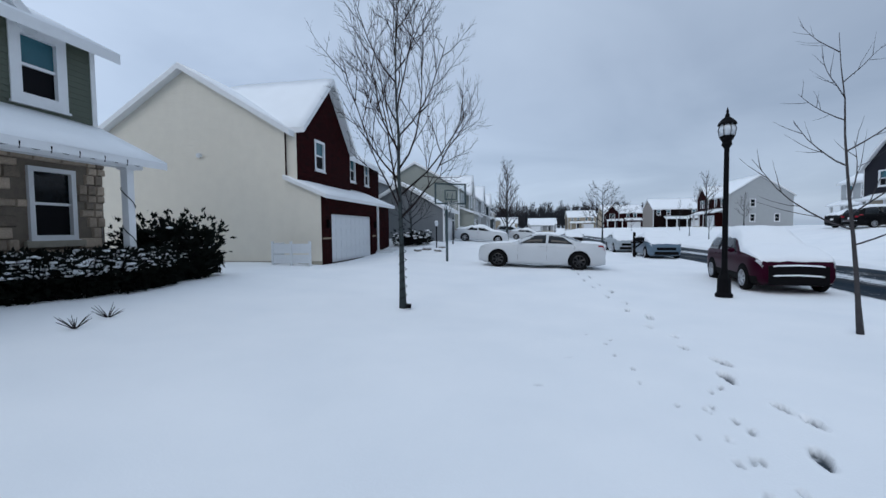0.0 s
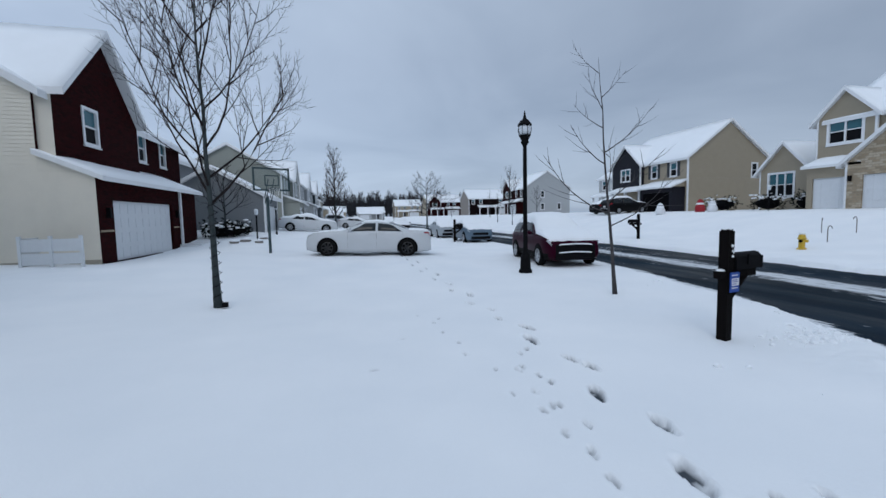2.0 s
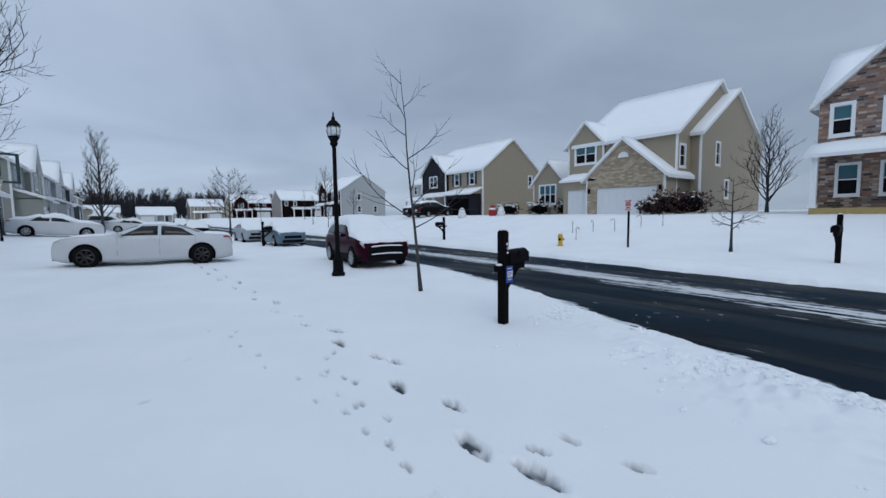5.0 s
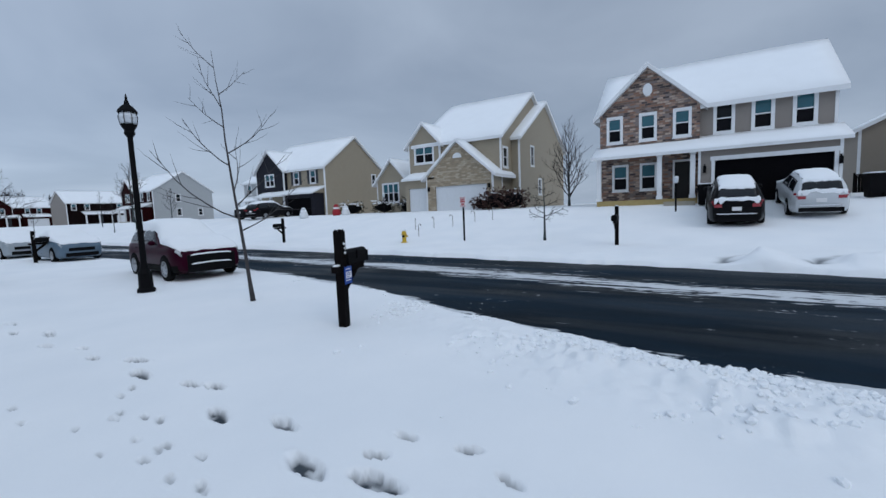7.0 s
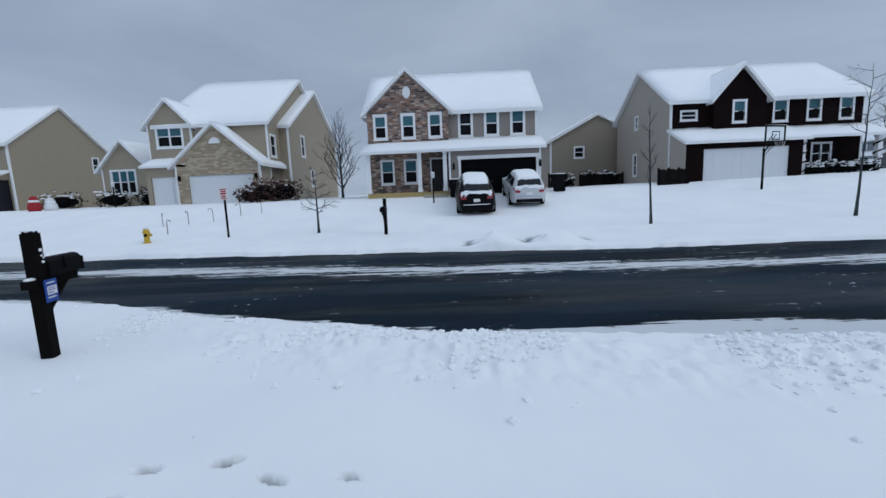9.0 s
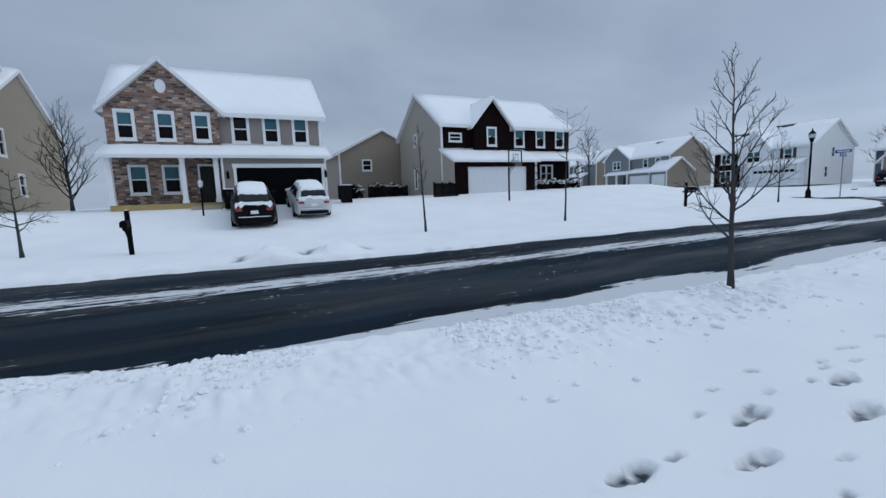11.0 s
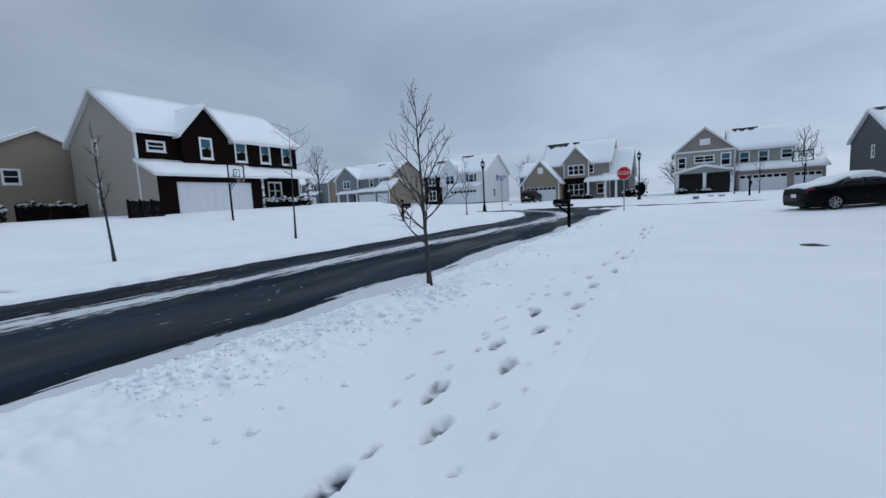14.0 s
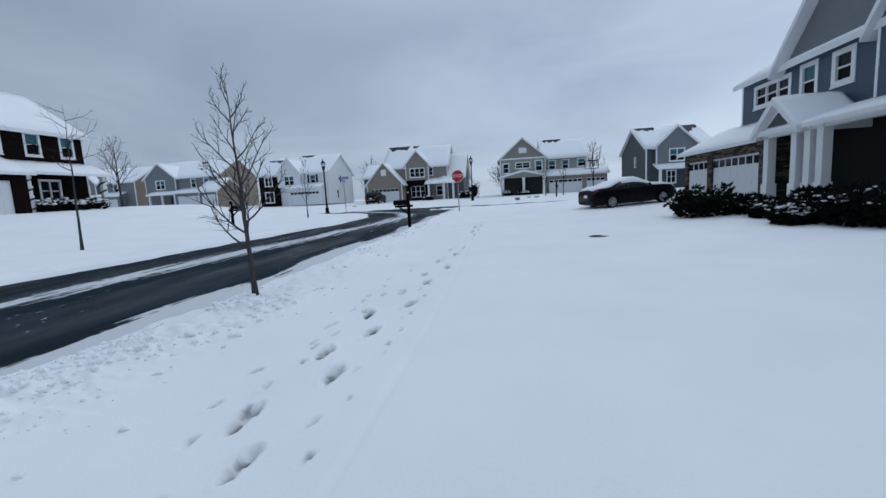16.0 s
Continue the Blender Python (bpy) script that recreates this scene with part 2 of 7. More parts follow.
RED_CLOTH = mat("red_cloth", (0.30, 0.012, 0.02), 0.8, vary=0.15)
STEEL = mat("galvanised_steel", (0.30, 0.31, 0.33), 0.4, metal=0.6, vary=0.15)
PLASTIC_WHITE = mat("white_plastic", (0.68, 0.70, 0.72), 0.45, vary=0.05)
WOOD = mat("brown_wood", (0.16, 0.10, 0.06), 0.7, vary=0.25, stretch=(1, 1, 6))
FAR_WOOD = mat("far_bare_wood", (0.022, 0.024, 0.030), 0.95, vary=0.3, scale=1.0)
ROCK = mat("grey_rock", (0.22, 0.20, 0.18), 0.9, vary=0.25, bump=0.5)

# ---- helpers for meshes ----
def part(name, bm, material, parent, label=""):
    me = bpy.data.meshes.new(name)
    bmesh.ops.recalc_face_normals(bm, faces=bm.faces)
    bm.to_mesh(me)
    bm.free()
    for mm in material if isinstance(material, (list, tuple)) else [material]:
        me.materials.append(mm)
    ob = new(name, me)
    if parent is not None:
        ob.parent = parent
    if label:
        ob["label"] = label
    return ob


def thing(name, m, label, category, group="", kind=""):
    ob = new(name)
    ob.empty_display_size = 0.2
    ob.matrix_world = m
    return tagged(ob, label, category, group, kind)


def smooth(ob):
    for p in ob.data.polygons:
        p.use_smooth = True
    return ob


def box(bm, x0, x1, y0, y1, z0, z1, mi=0):
    v = [bm.verts.new((x, y, z)) for z in (z0, z1) for y in (y0, y1) for x in (x0, x1)]
    for f in ((0, 2, 3, 1), (4, 5, 7, 6), (0, 1, 5, 4), (2, 6, 7, 3), (0, 4, 6, 2), (1, 3, 7, 5)):
        bm.faces.new([v[i] for i in f]).material_index = mi
    return v


def tube(bm, pts, radii, sides=8, cap=True, mi=0):
    """A tapered round bar along points."""
    rings = []
    ref = Vector((0.31, 0.17, 0.93))
    for i, p in enumerate(pts):
        p = Vector(p)
        a = Vector(pts[max(i - 1, 0)])
        b = Vector(pts[min(i + 1, len(pts) - 1)])
        d = (b - a).normalized()
        s = d.cross(ref if abs(d.dot(ref)) < 0.95 else Vector((1, 0, 0))).normalized()
        t = d.cross(s)
        rings.append([bm.verts.new(p + (s * math.cos(k * math.tau / sides) + t * math.sin(k * math.tau / sides)) * radii[i]) for k in range(sides)])
    for r0, r1 in zip(rings, rings[1:]):
        for k in range(sides):
            bm.faces.new((r0[k], r0[(k + 1) % sides], r1[(k + 1) % sides], r1[k])).material_index = mi
    if cap:
        bm.faces.new(rings[0]).material_index = mi
        bm.faces.new(rings[-1]).material_index = mi


def lathe(bm, profile, sides=16, centre=(0, 0, 0), mi=0):
    """A turned shape from (radius, height) pairs."""
    cx, cy, cz = centre
    rings = [[bm.verts.new((cx + max(r, 1e-4) * math.cos(k * math.tau / sides), cy + max(r, 1e-4) * math.sin(k * math.tau / sides), cz + z)) for k in range(sides)] for r, z in profile]
    for r0, r1 in zip(rings, rings[1:]):
        for k in range(sides):
            bm.faces.new((r0[k], r0[(k + 1) % sides], r1[(k + 1) % sides], r1[k])).material_index = mi
    bm.faces.new(rings[0]).material_index = mi
    bm.faces.new(rings[-1]).material_index = mi


def lattice(x, y, size, seed):
    """Smooth value noise on numpy arrays, 0 to 1."""
    gx, gy = x / size, y / size
    ix, iy = np.floor(gx).astype(np.int64), np.floor(gy).astype(np.int64)
    fx, fy = gx - ix, gy - iy
    fx, fy = fx * fx * (3 - 2 * fx), fy * fy * (3 - 2 * fy)

    def h(a, b):
        n = (a * 374761393 + b * 668265263 + seed * 974711) & 0xFFFFFFFF
        n = ((n ^ (n >> 13)) * 1274126177) & 0xFFFFFFFF
        return ((n ^ (n >> 16)) & 0xFFFF) / 65535.0

    return (h(ix, iy) * (1 - fx) + h(ix + 1, iy) * fx) * (1 - fy) + (h(ix, iy + 1) * (1 - fx) + h(ix + 1, iy + 1) * fx) * fy


# ---- the lie of the land ----
def south_rise(y):
    return np.interp(y, [-75, -28, -6, 0], [1.1, 0.46, 0.02, 0.0])


def near_edge(y):
    return np.interp(y, [-40, -22, -8.6, -5, -3, 0, 3, 6.5, 11, 16, 140], [2.9, 3.2, 3.75, 4.1, 4.26, 4.8, 5.72, 7.0, 8.0, 8.7, 9.2])


def far_edge(y):
    return np.interp(y, [-42, -36, -31, -26, -18, -14, -9, -3.5, 0, 6, 13, 21, 140], [16.0, 11.0, 9.0, 9.0, 10.4, 11.05, 11.8, 12.6, 13.0, 13.7, 14.3, 15.0, 17.0])


def lie(x, y):
    """Height of the snow without its small lumps."""
    x, y = np.asarray(x, float), np.asarray(y, float)
    across = np.interp(x, [-200, -30, -12, -9, -6.5, -3, 0, 5, 13.6, 17, 21, 26, 31, 60, 300], [0.9, 0.85, 0.72, 0.6, 0.36, 0.1, 0.0, 0.03, 0.0, 0.15, 0.7, 1.62, 1.72, 1.8, 2.0])
    across = across * np.where(x < 0, 1 - 0.66 * np.clip((-5 - y) / 8, 0, 1), 1.0)
    far = np.clip((-36 - y) / 8, 0, 1)
    across = across * (1 - far) + (0.25 + 0.9 * np.clip((x - 20) / 40, 0, 1)) * far
    north = np.clip((y - 20) / 14, 0, 1) * np.clip((3 - x) / 6, 0, 1) * 0.35
    north = north + np.clip((y - 9) / 8, 0, 1) * np.clip((5 - x) / 4, 0, 1) * (0.2 - 0.42 * np.clip((-6 - x) / 3, 0, 1) * np.clip((28 - y) / 6, 0, 1))
    return across + south_rise(y) + north


def on(x, y):
    return float(lie(x, y))


PRINTS = []
rng = random.Random(5)
# trails of footprints, walker by walker: start, end, step, wander
for (x0, y0), (x1, y1), step, size in (
    ((1.38, 1.2), (1.76, 3.9), 0.52, 1.15), ((1.76, 4.2), (1.74, 8.4), 0.6, 1.05), ((1.75, 8.6), (1.5, 17.0), 0.7, 1.0),
    ((0.94, -2.95), (0.90, -7.4), 0.55, 1.2), ((0.74, -7.9), (0.44, -13.0), 0.62, 1.1), ((0.45, -13.4), (0.1, -24.0), 0.75, 1.1),
    ((1.2, -3.9), (1.25, -9.0), 0.42, 0.55), ((0.4, -3.6), (0.55, -9.5), 0.36, 0.42), ((1.5, -5.0), (1.2, -11.0), 0.55, 0.5),
    ((0.8, 1.5), (1.25, 4.4), 0.3, 0.5), ((0.9, 2.9), (0.45, 7.0), 0.5, 0.42), ((2.15, 1.45), (1.9, 0.0), 0.33, 0.62), ((1.85, 1.4), (2.0, 0.8), 0.3, 0.6),
    ((1.0, 2.6), (1.35, 4.6), 0.4, 0.5), ((-0.6, 4.5), (0.6, 6.6), 0.8, 0.35)):
    n = int(math.hypot(x1 - x0, y1 - y0) / step)
    heading = math.atan2(y1 - y0, x1 - x0)
    for i in range(n):
        f = i / max(n - 1, 1)
        side = 0.12 * min(size, 1) * (1 if i % 2 else -1)
        PRINTS.append((x0 + (x1 - x0) * f - math.sin(heading) * side + rng.uniform(-0.07, 0.07), y0 + (y1 - y0) * f + math.cos(heading) * side + rng.uniform(-0.1, 0.1),
                       heading + rng.uniform(-0.2, 0.2), size * rng.uniform(0.75, 1.1), rng.uniform(0.75, 1.1)))


def ground_height(X, Y):
    Z = lie(X, Y)
    # soft drifts
    Z = Z + 0.05 * (lattice(X, Y, 2.6, 1) - 0.5) + 0.022 * (lattice(X, Y, 0.8, 2) - 0.5)
    bare = np.zeros_like(Z)
    road = -0.13 + south_rise(Y)
    ne, fe = near_edge(Y), far_edge(Y)
    along = np.clip((Y + 36) / 2, 0, 1)
    # shovelled bank beside the kerb
    inner = np.clip(1 - np.abs(X - (ne - 0.75)) / 1.0, 0, 1) * along * np.clip((4.5 - Y) / 4, 0, 1)
    lump = np.abs(lattice(X, Y, 0.26, 3) - 0.5) * 0.26 + (lattice(X, Y, 0.11, 4) - 0.5) * 0.11 + (lattice(X, Y, 0.6, 9) - 0.4) * 0.12
    lump = lump + np.clip(lattice(X, Y, 0.085, 21) - 0.55, 0, 1) * 0.22 * (lattice(X, Y, 0.9, 22) > 0.35)
    Z = Z + inner * (0.05 + 0.62 * lump)
    outer = np.clip(1 - np.abs(X - (fe + 0.8)) / 0.9, 0, 1) * along
    Z = Z + outer * (0.03 + (lattice(X, Y, 0.5, 5) - 0.45) * 0.14)
    # a faint sledge track beside the footprints
    run = np.interp(Y, [-18, -7, -4.5, -3], [0.2, 0.1, 0.15, 0.2])
    Z = Z - 0.014 * np.exp(-((X - run) / 0.035) ** 2) * np.clip((Y + 17) / 2, 0, 1) * np.clip((-3.2 - Y) / 1.0, 0, 1) * (0.5 + lattice(X, Y, 0.4, 18))
    # plough line of the far bank and turned-over snow in the drive opposite
    for cx, cy in ((13.6, -2.2), (13.6, -4.3)):
        r = np.hypot((X - cx) * 0.8, Y - cy)
        # shadowed arch of the mound, put into the colour through the mask
        shade_arc = np.exp(-((r - 0.95 + 0.3 * (lattice(X, Y, 0.5, 14) - 0.5)) / 0.17) ** 2) * (X > cx - 0.35) * np.clip(lattice(X, Y, 0.5, 15) * 2.2 - 0.3, 0, 1)
        Z = Z + 0.36 * np.exp(-(r / 0.62) ** 2) * (0.7 + 0.6 * lattice(X, Y, 0.3, 16)) - 0.05 * shade_arc
        bare = np.maximum(bare, 0.8 * shade_arc)
    # the roadway lies lower; the snow's rim is ragged
    rag1 = 0.22 * (lattice(X, Y, 0.7, 6) - 0.5) + 0.12 * (lattice(X, Y, 0.2, 7) - 0.5)
    rag2 = 0.4 * (lattice(X, Y, 1.4, 8) - 0.5) + 0.16 * (lattice(X, Y, 0.3, 10) - 0.5)
    t = np.minimum(X - ne + rag1, fe - X + rag2)
    t = np.minimum(t, (Y + 39.0) / 1.0)
    s = np.clip(t / 0.16, 0, 1)
    s = s * s * (3 - 2 * s)
    Z = Z * (1 - s) + (road - 0.14) * s
    # cross street at the south end
    t2 = np.minimum((Y + 45.5) + rag2, (-38.5 - Y) + rag2) * (X > -60)
    s2 = np.clip(t2 / 0.8, 0, 1)
    Z = Z * (1 - s2) + (south_rise(Y) - 0.25) * s2
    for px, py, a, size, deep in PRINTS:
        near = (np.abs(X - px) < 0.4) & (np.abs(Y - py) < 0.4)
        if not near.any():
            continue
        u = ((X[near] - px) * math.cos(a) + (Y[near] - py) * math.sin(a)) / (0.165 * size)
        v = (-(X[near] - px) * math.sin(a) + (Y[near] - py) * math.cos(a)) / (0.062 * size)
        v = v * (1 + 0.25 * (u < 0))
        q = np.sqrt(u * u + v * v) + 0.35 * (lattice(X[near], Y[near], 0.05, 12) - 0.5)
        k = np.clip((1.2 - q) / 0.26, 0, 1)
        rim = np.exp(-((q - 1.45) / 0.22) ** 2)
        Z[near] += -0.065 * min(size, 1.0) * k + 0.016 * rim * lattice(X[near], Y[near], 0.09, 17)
        # patchy darkening of the colour within the print's outline
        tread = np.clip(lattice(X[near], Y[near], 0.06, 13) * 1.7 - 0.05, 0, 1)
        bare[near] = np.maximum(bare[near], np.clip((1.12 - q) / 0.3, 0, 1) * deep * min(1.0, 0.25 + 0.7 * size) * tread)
    return Z, bare


def spread(fine0, fine1, step, edges):
    """Grid lines: even in the fine stretch, growing outwards to the edges."""
    a = list(np.arange(fine0, fine1 + 1e-6, step))
    for sign, end in ((1, edges[1]), (-1, edges[0])):
        d, x = step, a[-1] if sign > 0 else a[0]
        while (end - x) * sign > 0:
            d = min(d * 1.06, 60)
            x += sign * d
            a.append(x) if sign > 0 else a.insert(0, x)
    return np.array(a)


def sheet(name, xs, ys, height):
    X, Y = np.meshgrid(xs, ys)
    Z, bare = height(X, Y)
    nx, ny = len(xs), len(ys)
    co = np.stack([X, Y, Z], -1).reshape(-1, 3)
    i = np.arange((ny - 1) * (nx - 1))
    i = i // (nx - 1) * nx + i % (nx - 1)
    faces = np.stack([i, i + 1, i + nx + 1, i + nx], -1)
    me = bpy.data.meshes.new(name)
    me.vertices.add(len(co))
    me.vertices.foreach_set("co", co.ravel())
    me.loops.add(faces.size)
    me.loops.foreach_set("vertex_index", faces.ravel().astype(np.int32))
    me.polygons.add(len(faces))
    me.polygons.foreach_set("loop_start", np.arange(0, faces.size, 4, dtype=np.int32))
    me.polygons.foreach_set("use_smooth", np.ones(len(faces), dtype=bool))
    at = me.attributes.new("bare", "FLOAT", "POINT")
    at.data.foreach_set("value", bare.ravel().astype(np.float32))
    me.update(calc_edges=True)
    me.validate()
    return new(name, me)


def snow_ground_material():
    m = bpy.data.materials.new("snow_field")
    m.use_nodes = True
    n, l = m.node_tree.nodes, m.node_tree.links
    p = n["Principled BSDF"]
    p.inputs["Roughness"].default_value = 0.8
    p.inputs["Specular IOR Level"].default_value = 0.2
    co = n.new("ShaderNodeTexCoord")
    a = n.new("ShaderNodeTexNoise"); a.inputs["Scale"].default_value = 0.6; a.inputs["Detail"].default_value = 6
    b = n.new("ShaderNodeTexNoise"); b.inputs["Scale"].default_value = 40; b.inputs["Detail"].default_value = 4
    l.new(co.outputs["Object"], a.inputs["Vector"]); l.new(co.outputs["Object"], b.inputs["Vector"])
    r = n.new("ShaderNodeValToRGB")
    r.color_ramp.elements[0].position, r.color_ramp.elements[0].color = 0.3, (0.83, 0.85, 0.87, 1)
    r.color_ramp.elements[1].position, r.color_ramp.elements[1].color = 0.7, (0.89, 0.90, 0.91, 1)
    l.new(a.outputs["Fac"], r.inputs[0])
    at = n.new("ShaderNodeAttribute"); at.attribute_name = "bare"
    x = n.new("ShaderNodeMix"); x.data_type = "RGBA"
    # dark mix for print insides and for the mounds' painted shadow
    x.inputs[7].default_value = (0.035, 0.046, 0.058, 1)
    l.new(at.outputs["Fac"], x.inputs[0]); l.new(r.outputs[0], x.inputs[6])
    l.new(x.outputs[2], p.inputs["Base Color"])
    bp = n.new("ShaderNodeBump"); bp.inputs["Strength"].default_value = 0.25; bp.inputs["Distance"].default_value = 0.012
    l.new(b.outputs["Fac"], bp.inputs["Height"]); l.new(bp.outputs[0], p.inputs["Normal"])
    return m


xs = np.unique(np.concatenate([spread(0.2, 2.4, 0.024, (-1500, 2.41)), np.arange(2.44, 6.8, 0.042), np.arange(6.83, 17.0, 0.12), spread(17.1, 17.3, 0.13, (17.1, 1800))]))
ys = spread(-9.0, 8.5, 0.026, (-1500, 1800))
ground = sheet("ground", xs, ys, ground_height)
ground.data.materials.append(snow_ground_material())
tagged(ground, "snow-covered lawns and verges with footprints and shovelled lumps", "snow ground", kind="structure")


# ---- the wet road ----
def road_material():
    m = bpy.data.materials.new("wet_asphalt")
    m.use_nodes = True
    n, l = m.node_tree.nodes, m.node_tree.links
    p = n["Principled BSDF"]
    p.inputs["Specular IOR Level"].default_value = 0.04
    co = n.new("ShaderNodeTexCoord")

    def noisy(scale, detail, stretch):
        mp = n.new("ShaderNodeMapping"); mp.inputs["Scale"].default_value = stretch
        l.new(co.outputs["Object"], mp.inputs[0])
        t = n.new("ShaderNodeTexNoise"); t.inputs["Scale"].default_value = scale; t.inputs["Detail"].default_value = detail
        t.inputs["Roughness"].default_value = 0.6
        l.new(mp.outputs[0], t.inputs["Vector"])
        return t.outputs["Fac"]

    def math_(op, a, b):
        k = n.new("ShaderNodeMath"); k.operation = op
        for s, v in zip(k.inputs, (a, b)):
            if isinstance(v, (int, float)):
                s.default_value = v
            else:
                l.new(v, s)
        return k.outputs[0]

    # tar: wet dark lanes with drier patches, a bluish sheen painted into the lighter colour
    wet = noisy(0.55, 7, (1.3, 0.32, 1))
    grain = noisy(60, 3, (1, 1, 1))
    ramp = n.new("ShaderNodeValToRGB")
    ramp.color_ramp.elements[0].position, ramp.color_ramp.elements[0].color = 0.42, (0.002, 0.006, 0.010, 1)
    ramp.color_ramp.elements[1].position, ramp.color_ramp.elements[1].color = 0.62, (0.014, 0.027, 0.042, 1)
    l.new(math_("ADD", math_("MULTIPLY", wet, 0.8), math_("MULTIPLY", grain, 0.2)), ramp.inputs[0])
    # slush: where the mesh says it may lie, broken up by streaks along the wheel tracks and crumbs
    at = n.new("ShaderNodeAttribute"); at.attribute_name = "bare"
    streak = noisy(1.3, 8, (5.0, 0.22, 1))
    crumbs = noisy(7.0, 5, (1.0, 0.6, 1))
    v1 = math_("ADD", at.outputs["Fac"], math_("ADD", math_("MULTIPLY", math_("SUBTRACT", streak, 0.5), 3.0), math_("MULTIPLY", math_("SUBTRACT", crumbs, 0.5), 1.1)))
    fac1 = n.new("ShaderNodeMapRange"); fac1.inputs[1].default_value, fac1.inputs[2].default_value = 0.48, 0.60
    l.new(v1, fac1.inputs[0])
    v2 = math_("ADD", math_("MULTIPLY", noisy(9, 3, (1.0, 0.55, 1)), 0.6), math_("MULTIPLY", noisy(0.8, 3, (1.6, 0.6, 1)), 0.5))
    fac2 = n.new("ShaderNodeMapRange"); fac2.inputs[1].default_value, fac2.inputs[2].default_value = 0.705, 0.735
    fac2.inputs[4].default_value = 0.7
    l.new(v2, fac2.inputs[0])
    fac = math_("MAXIMUM", fac1.outputs[0], fac2.outputs[0])
    mx = n.new("ShaderNodeMix"); mx.data_type = "RGBA"
    mx.inputs[7].default_value = (0.62, 0.64, 0.66, 1)
    l.new(fac, mx.inputs[0]); l.new(ramp.outputs[0], mx.inputs[6])
    l.new(mx.outputs[2], p.inputs["Base Color"])
    rr = n.new("ShaderNodeMapRange")
    rr.inputs[1].default_value, rr.inputs[2].default_value = 0.35, 0.7
    rr.inputs[3].default_value, rr.inputs[4].default_value = 0.42, 0.85
    l.new(wet, rr.inputs[0])
    l.new(math_("MAXIMUM", rr.outputs[0], math_("MULTIPLY", fac, 0.8)), p.inputs["Roughness"])
    # standing meltwater: broad stretched patches with more sheen
    sheen = n.new("ShaderNodeMapRange")
    sheen.inputs[1].default_value, sheen.inputs[2].default_value = 0.48, 0.66
    sheen.inputs[3].default_value, sheen.inputs[4].default_value = 0.03, 0.22
    l.new(noisy(0.35, 4, (1.3, 0.2, 1)), sheen.inputs[0])
    l.new(sheen.outputs[0], p.inputs["Specular IOR Level"])
    bp = n.new("ShaderNodeBump"); bp.inputs["Strength"].default_value = 0.35; bp.inputs["Distance"].default_value = 0.03
    l.new(math_("ADD", math_("MULTIPLY", fac, 1.0), math_("MULTIPLY", grain, 0.3)), bp.inputs["Height"])
    l.new(bp.outputs[0], p.inputs["Normal"])
    return m


ROAD = road_material()


def road_height(X, Y):
    """The crowned roadway; beside it, how readily slush lies there: a band beyond the far wheel tracks, and a thin shelf along the near kerb."""
    d = far_edge(Y) - X + 0.9 * (lattice(X, Y, 9.0, 61) - 0.5)
    band = np.clip(1 - np.abs(d - 2.75) / 0.95, -0.7, 1)
    thin = 0.25 * np.clip(1 - np.abs(d - 1.3) / 1.0, 0, 1) * np.clip((Y + 2) / 6, 0, 1)
    shelf = np.clip(1 - (X - near_edge(Y) - 0.3 - 0.9 * np.clip((-1 - Y) / 3, 0, 1) * lattice(X, Y, 2.2, 62)) / 0.35, -0.6, 1)
    return -0.13 + south_rise(Y) + 0.02 * (1 - ((X - 9.3) / 4.5) ** 2).clip(-1, 1), np.maximum(np.maximum(band * 0.95, thin - 0.1), shelf * 1.1)


road = sheet("road", np.linspace(2.5, 19.0, 140), np.concatenate([np.arange(-45.0, 30, 0.25), np.arange(30, 150, 4.0)]), road_height)
road.data.materials.append(ROAD)
tagged(road, "wet dark asphalt street with ragged streaks of slush", "road", kind="structure")
cross = sheet("cross_street", np.concatenate([np.arange(-60.0, 2.0, 4), [2.48]]), np.linspace(-46, -38, 5), lambda X, Y: (south_rise(Y) - 0.16, np.zeros_like(X)))
cross.data.materials.append(ROAD)
tagged(cross, "slushy cross street at the junction", "road", kind="structure")

# ---- houses ----
LAP = 0.13


class Wall:
    """One side of a house: along goes from a corner to the right as seen from outside; out points away from the house."""

    def __init__(self, corner, along, out):
        self.c, self.a, self.o = Vector((*corner, 0)), Vector((*along, 0)), Vector((*out, 0))

    def at(self, a, z, o=0.0):
        return self.c + self.a * a + self.o * o + Vector((0, 0, z))

    def box(self, bm, a0, a1, z0, z1, o0, o1, mi=0):
        v = [bm.verts.new(self.at(a, z, o)) for z in (z0, z1) for o in (o0, o1) for a in (a0, a1)]
        for f in ((0, 2, 3, 1), (4, 5, 7, 6), (0, 1, 5, 4), (2, 6, 7, 3), (0, 4, 6, 2), (1, 3, 7, 5)):
            bm.faces.new([v[i] for i in f]).material_index = mi


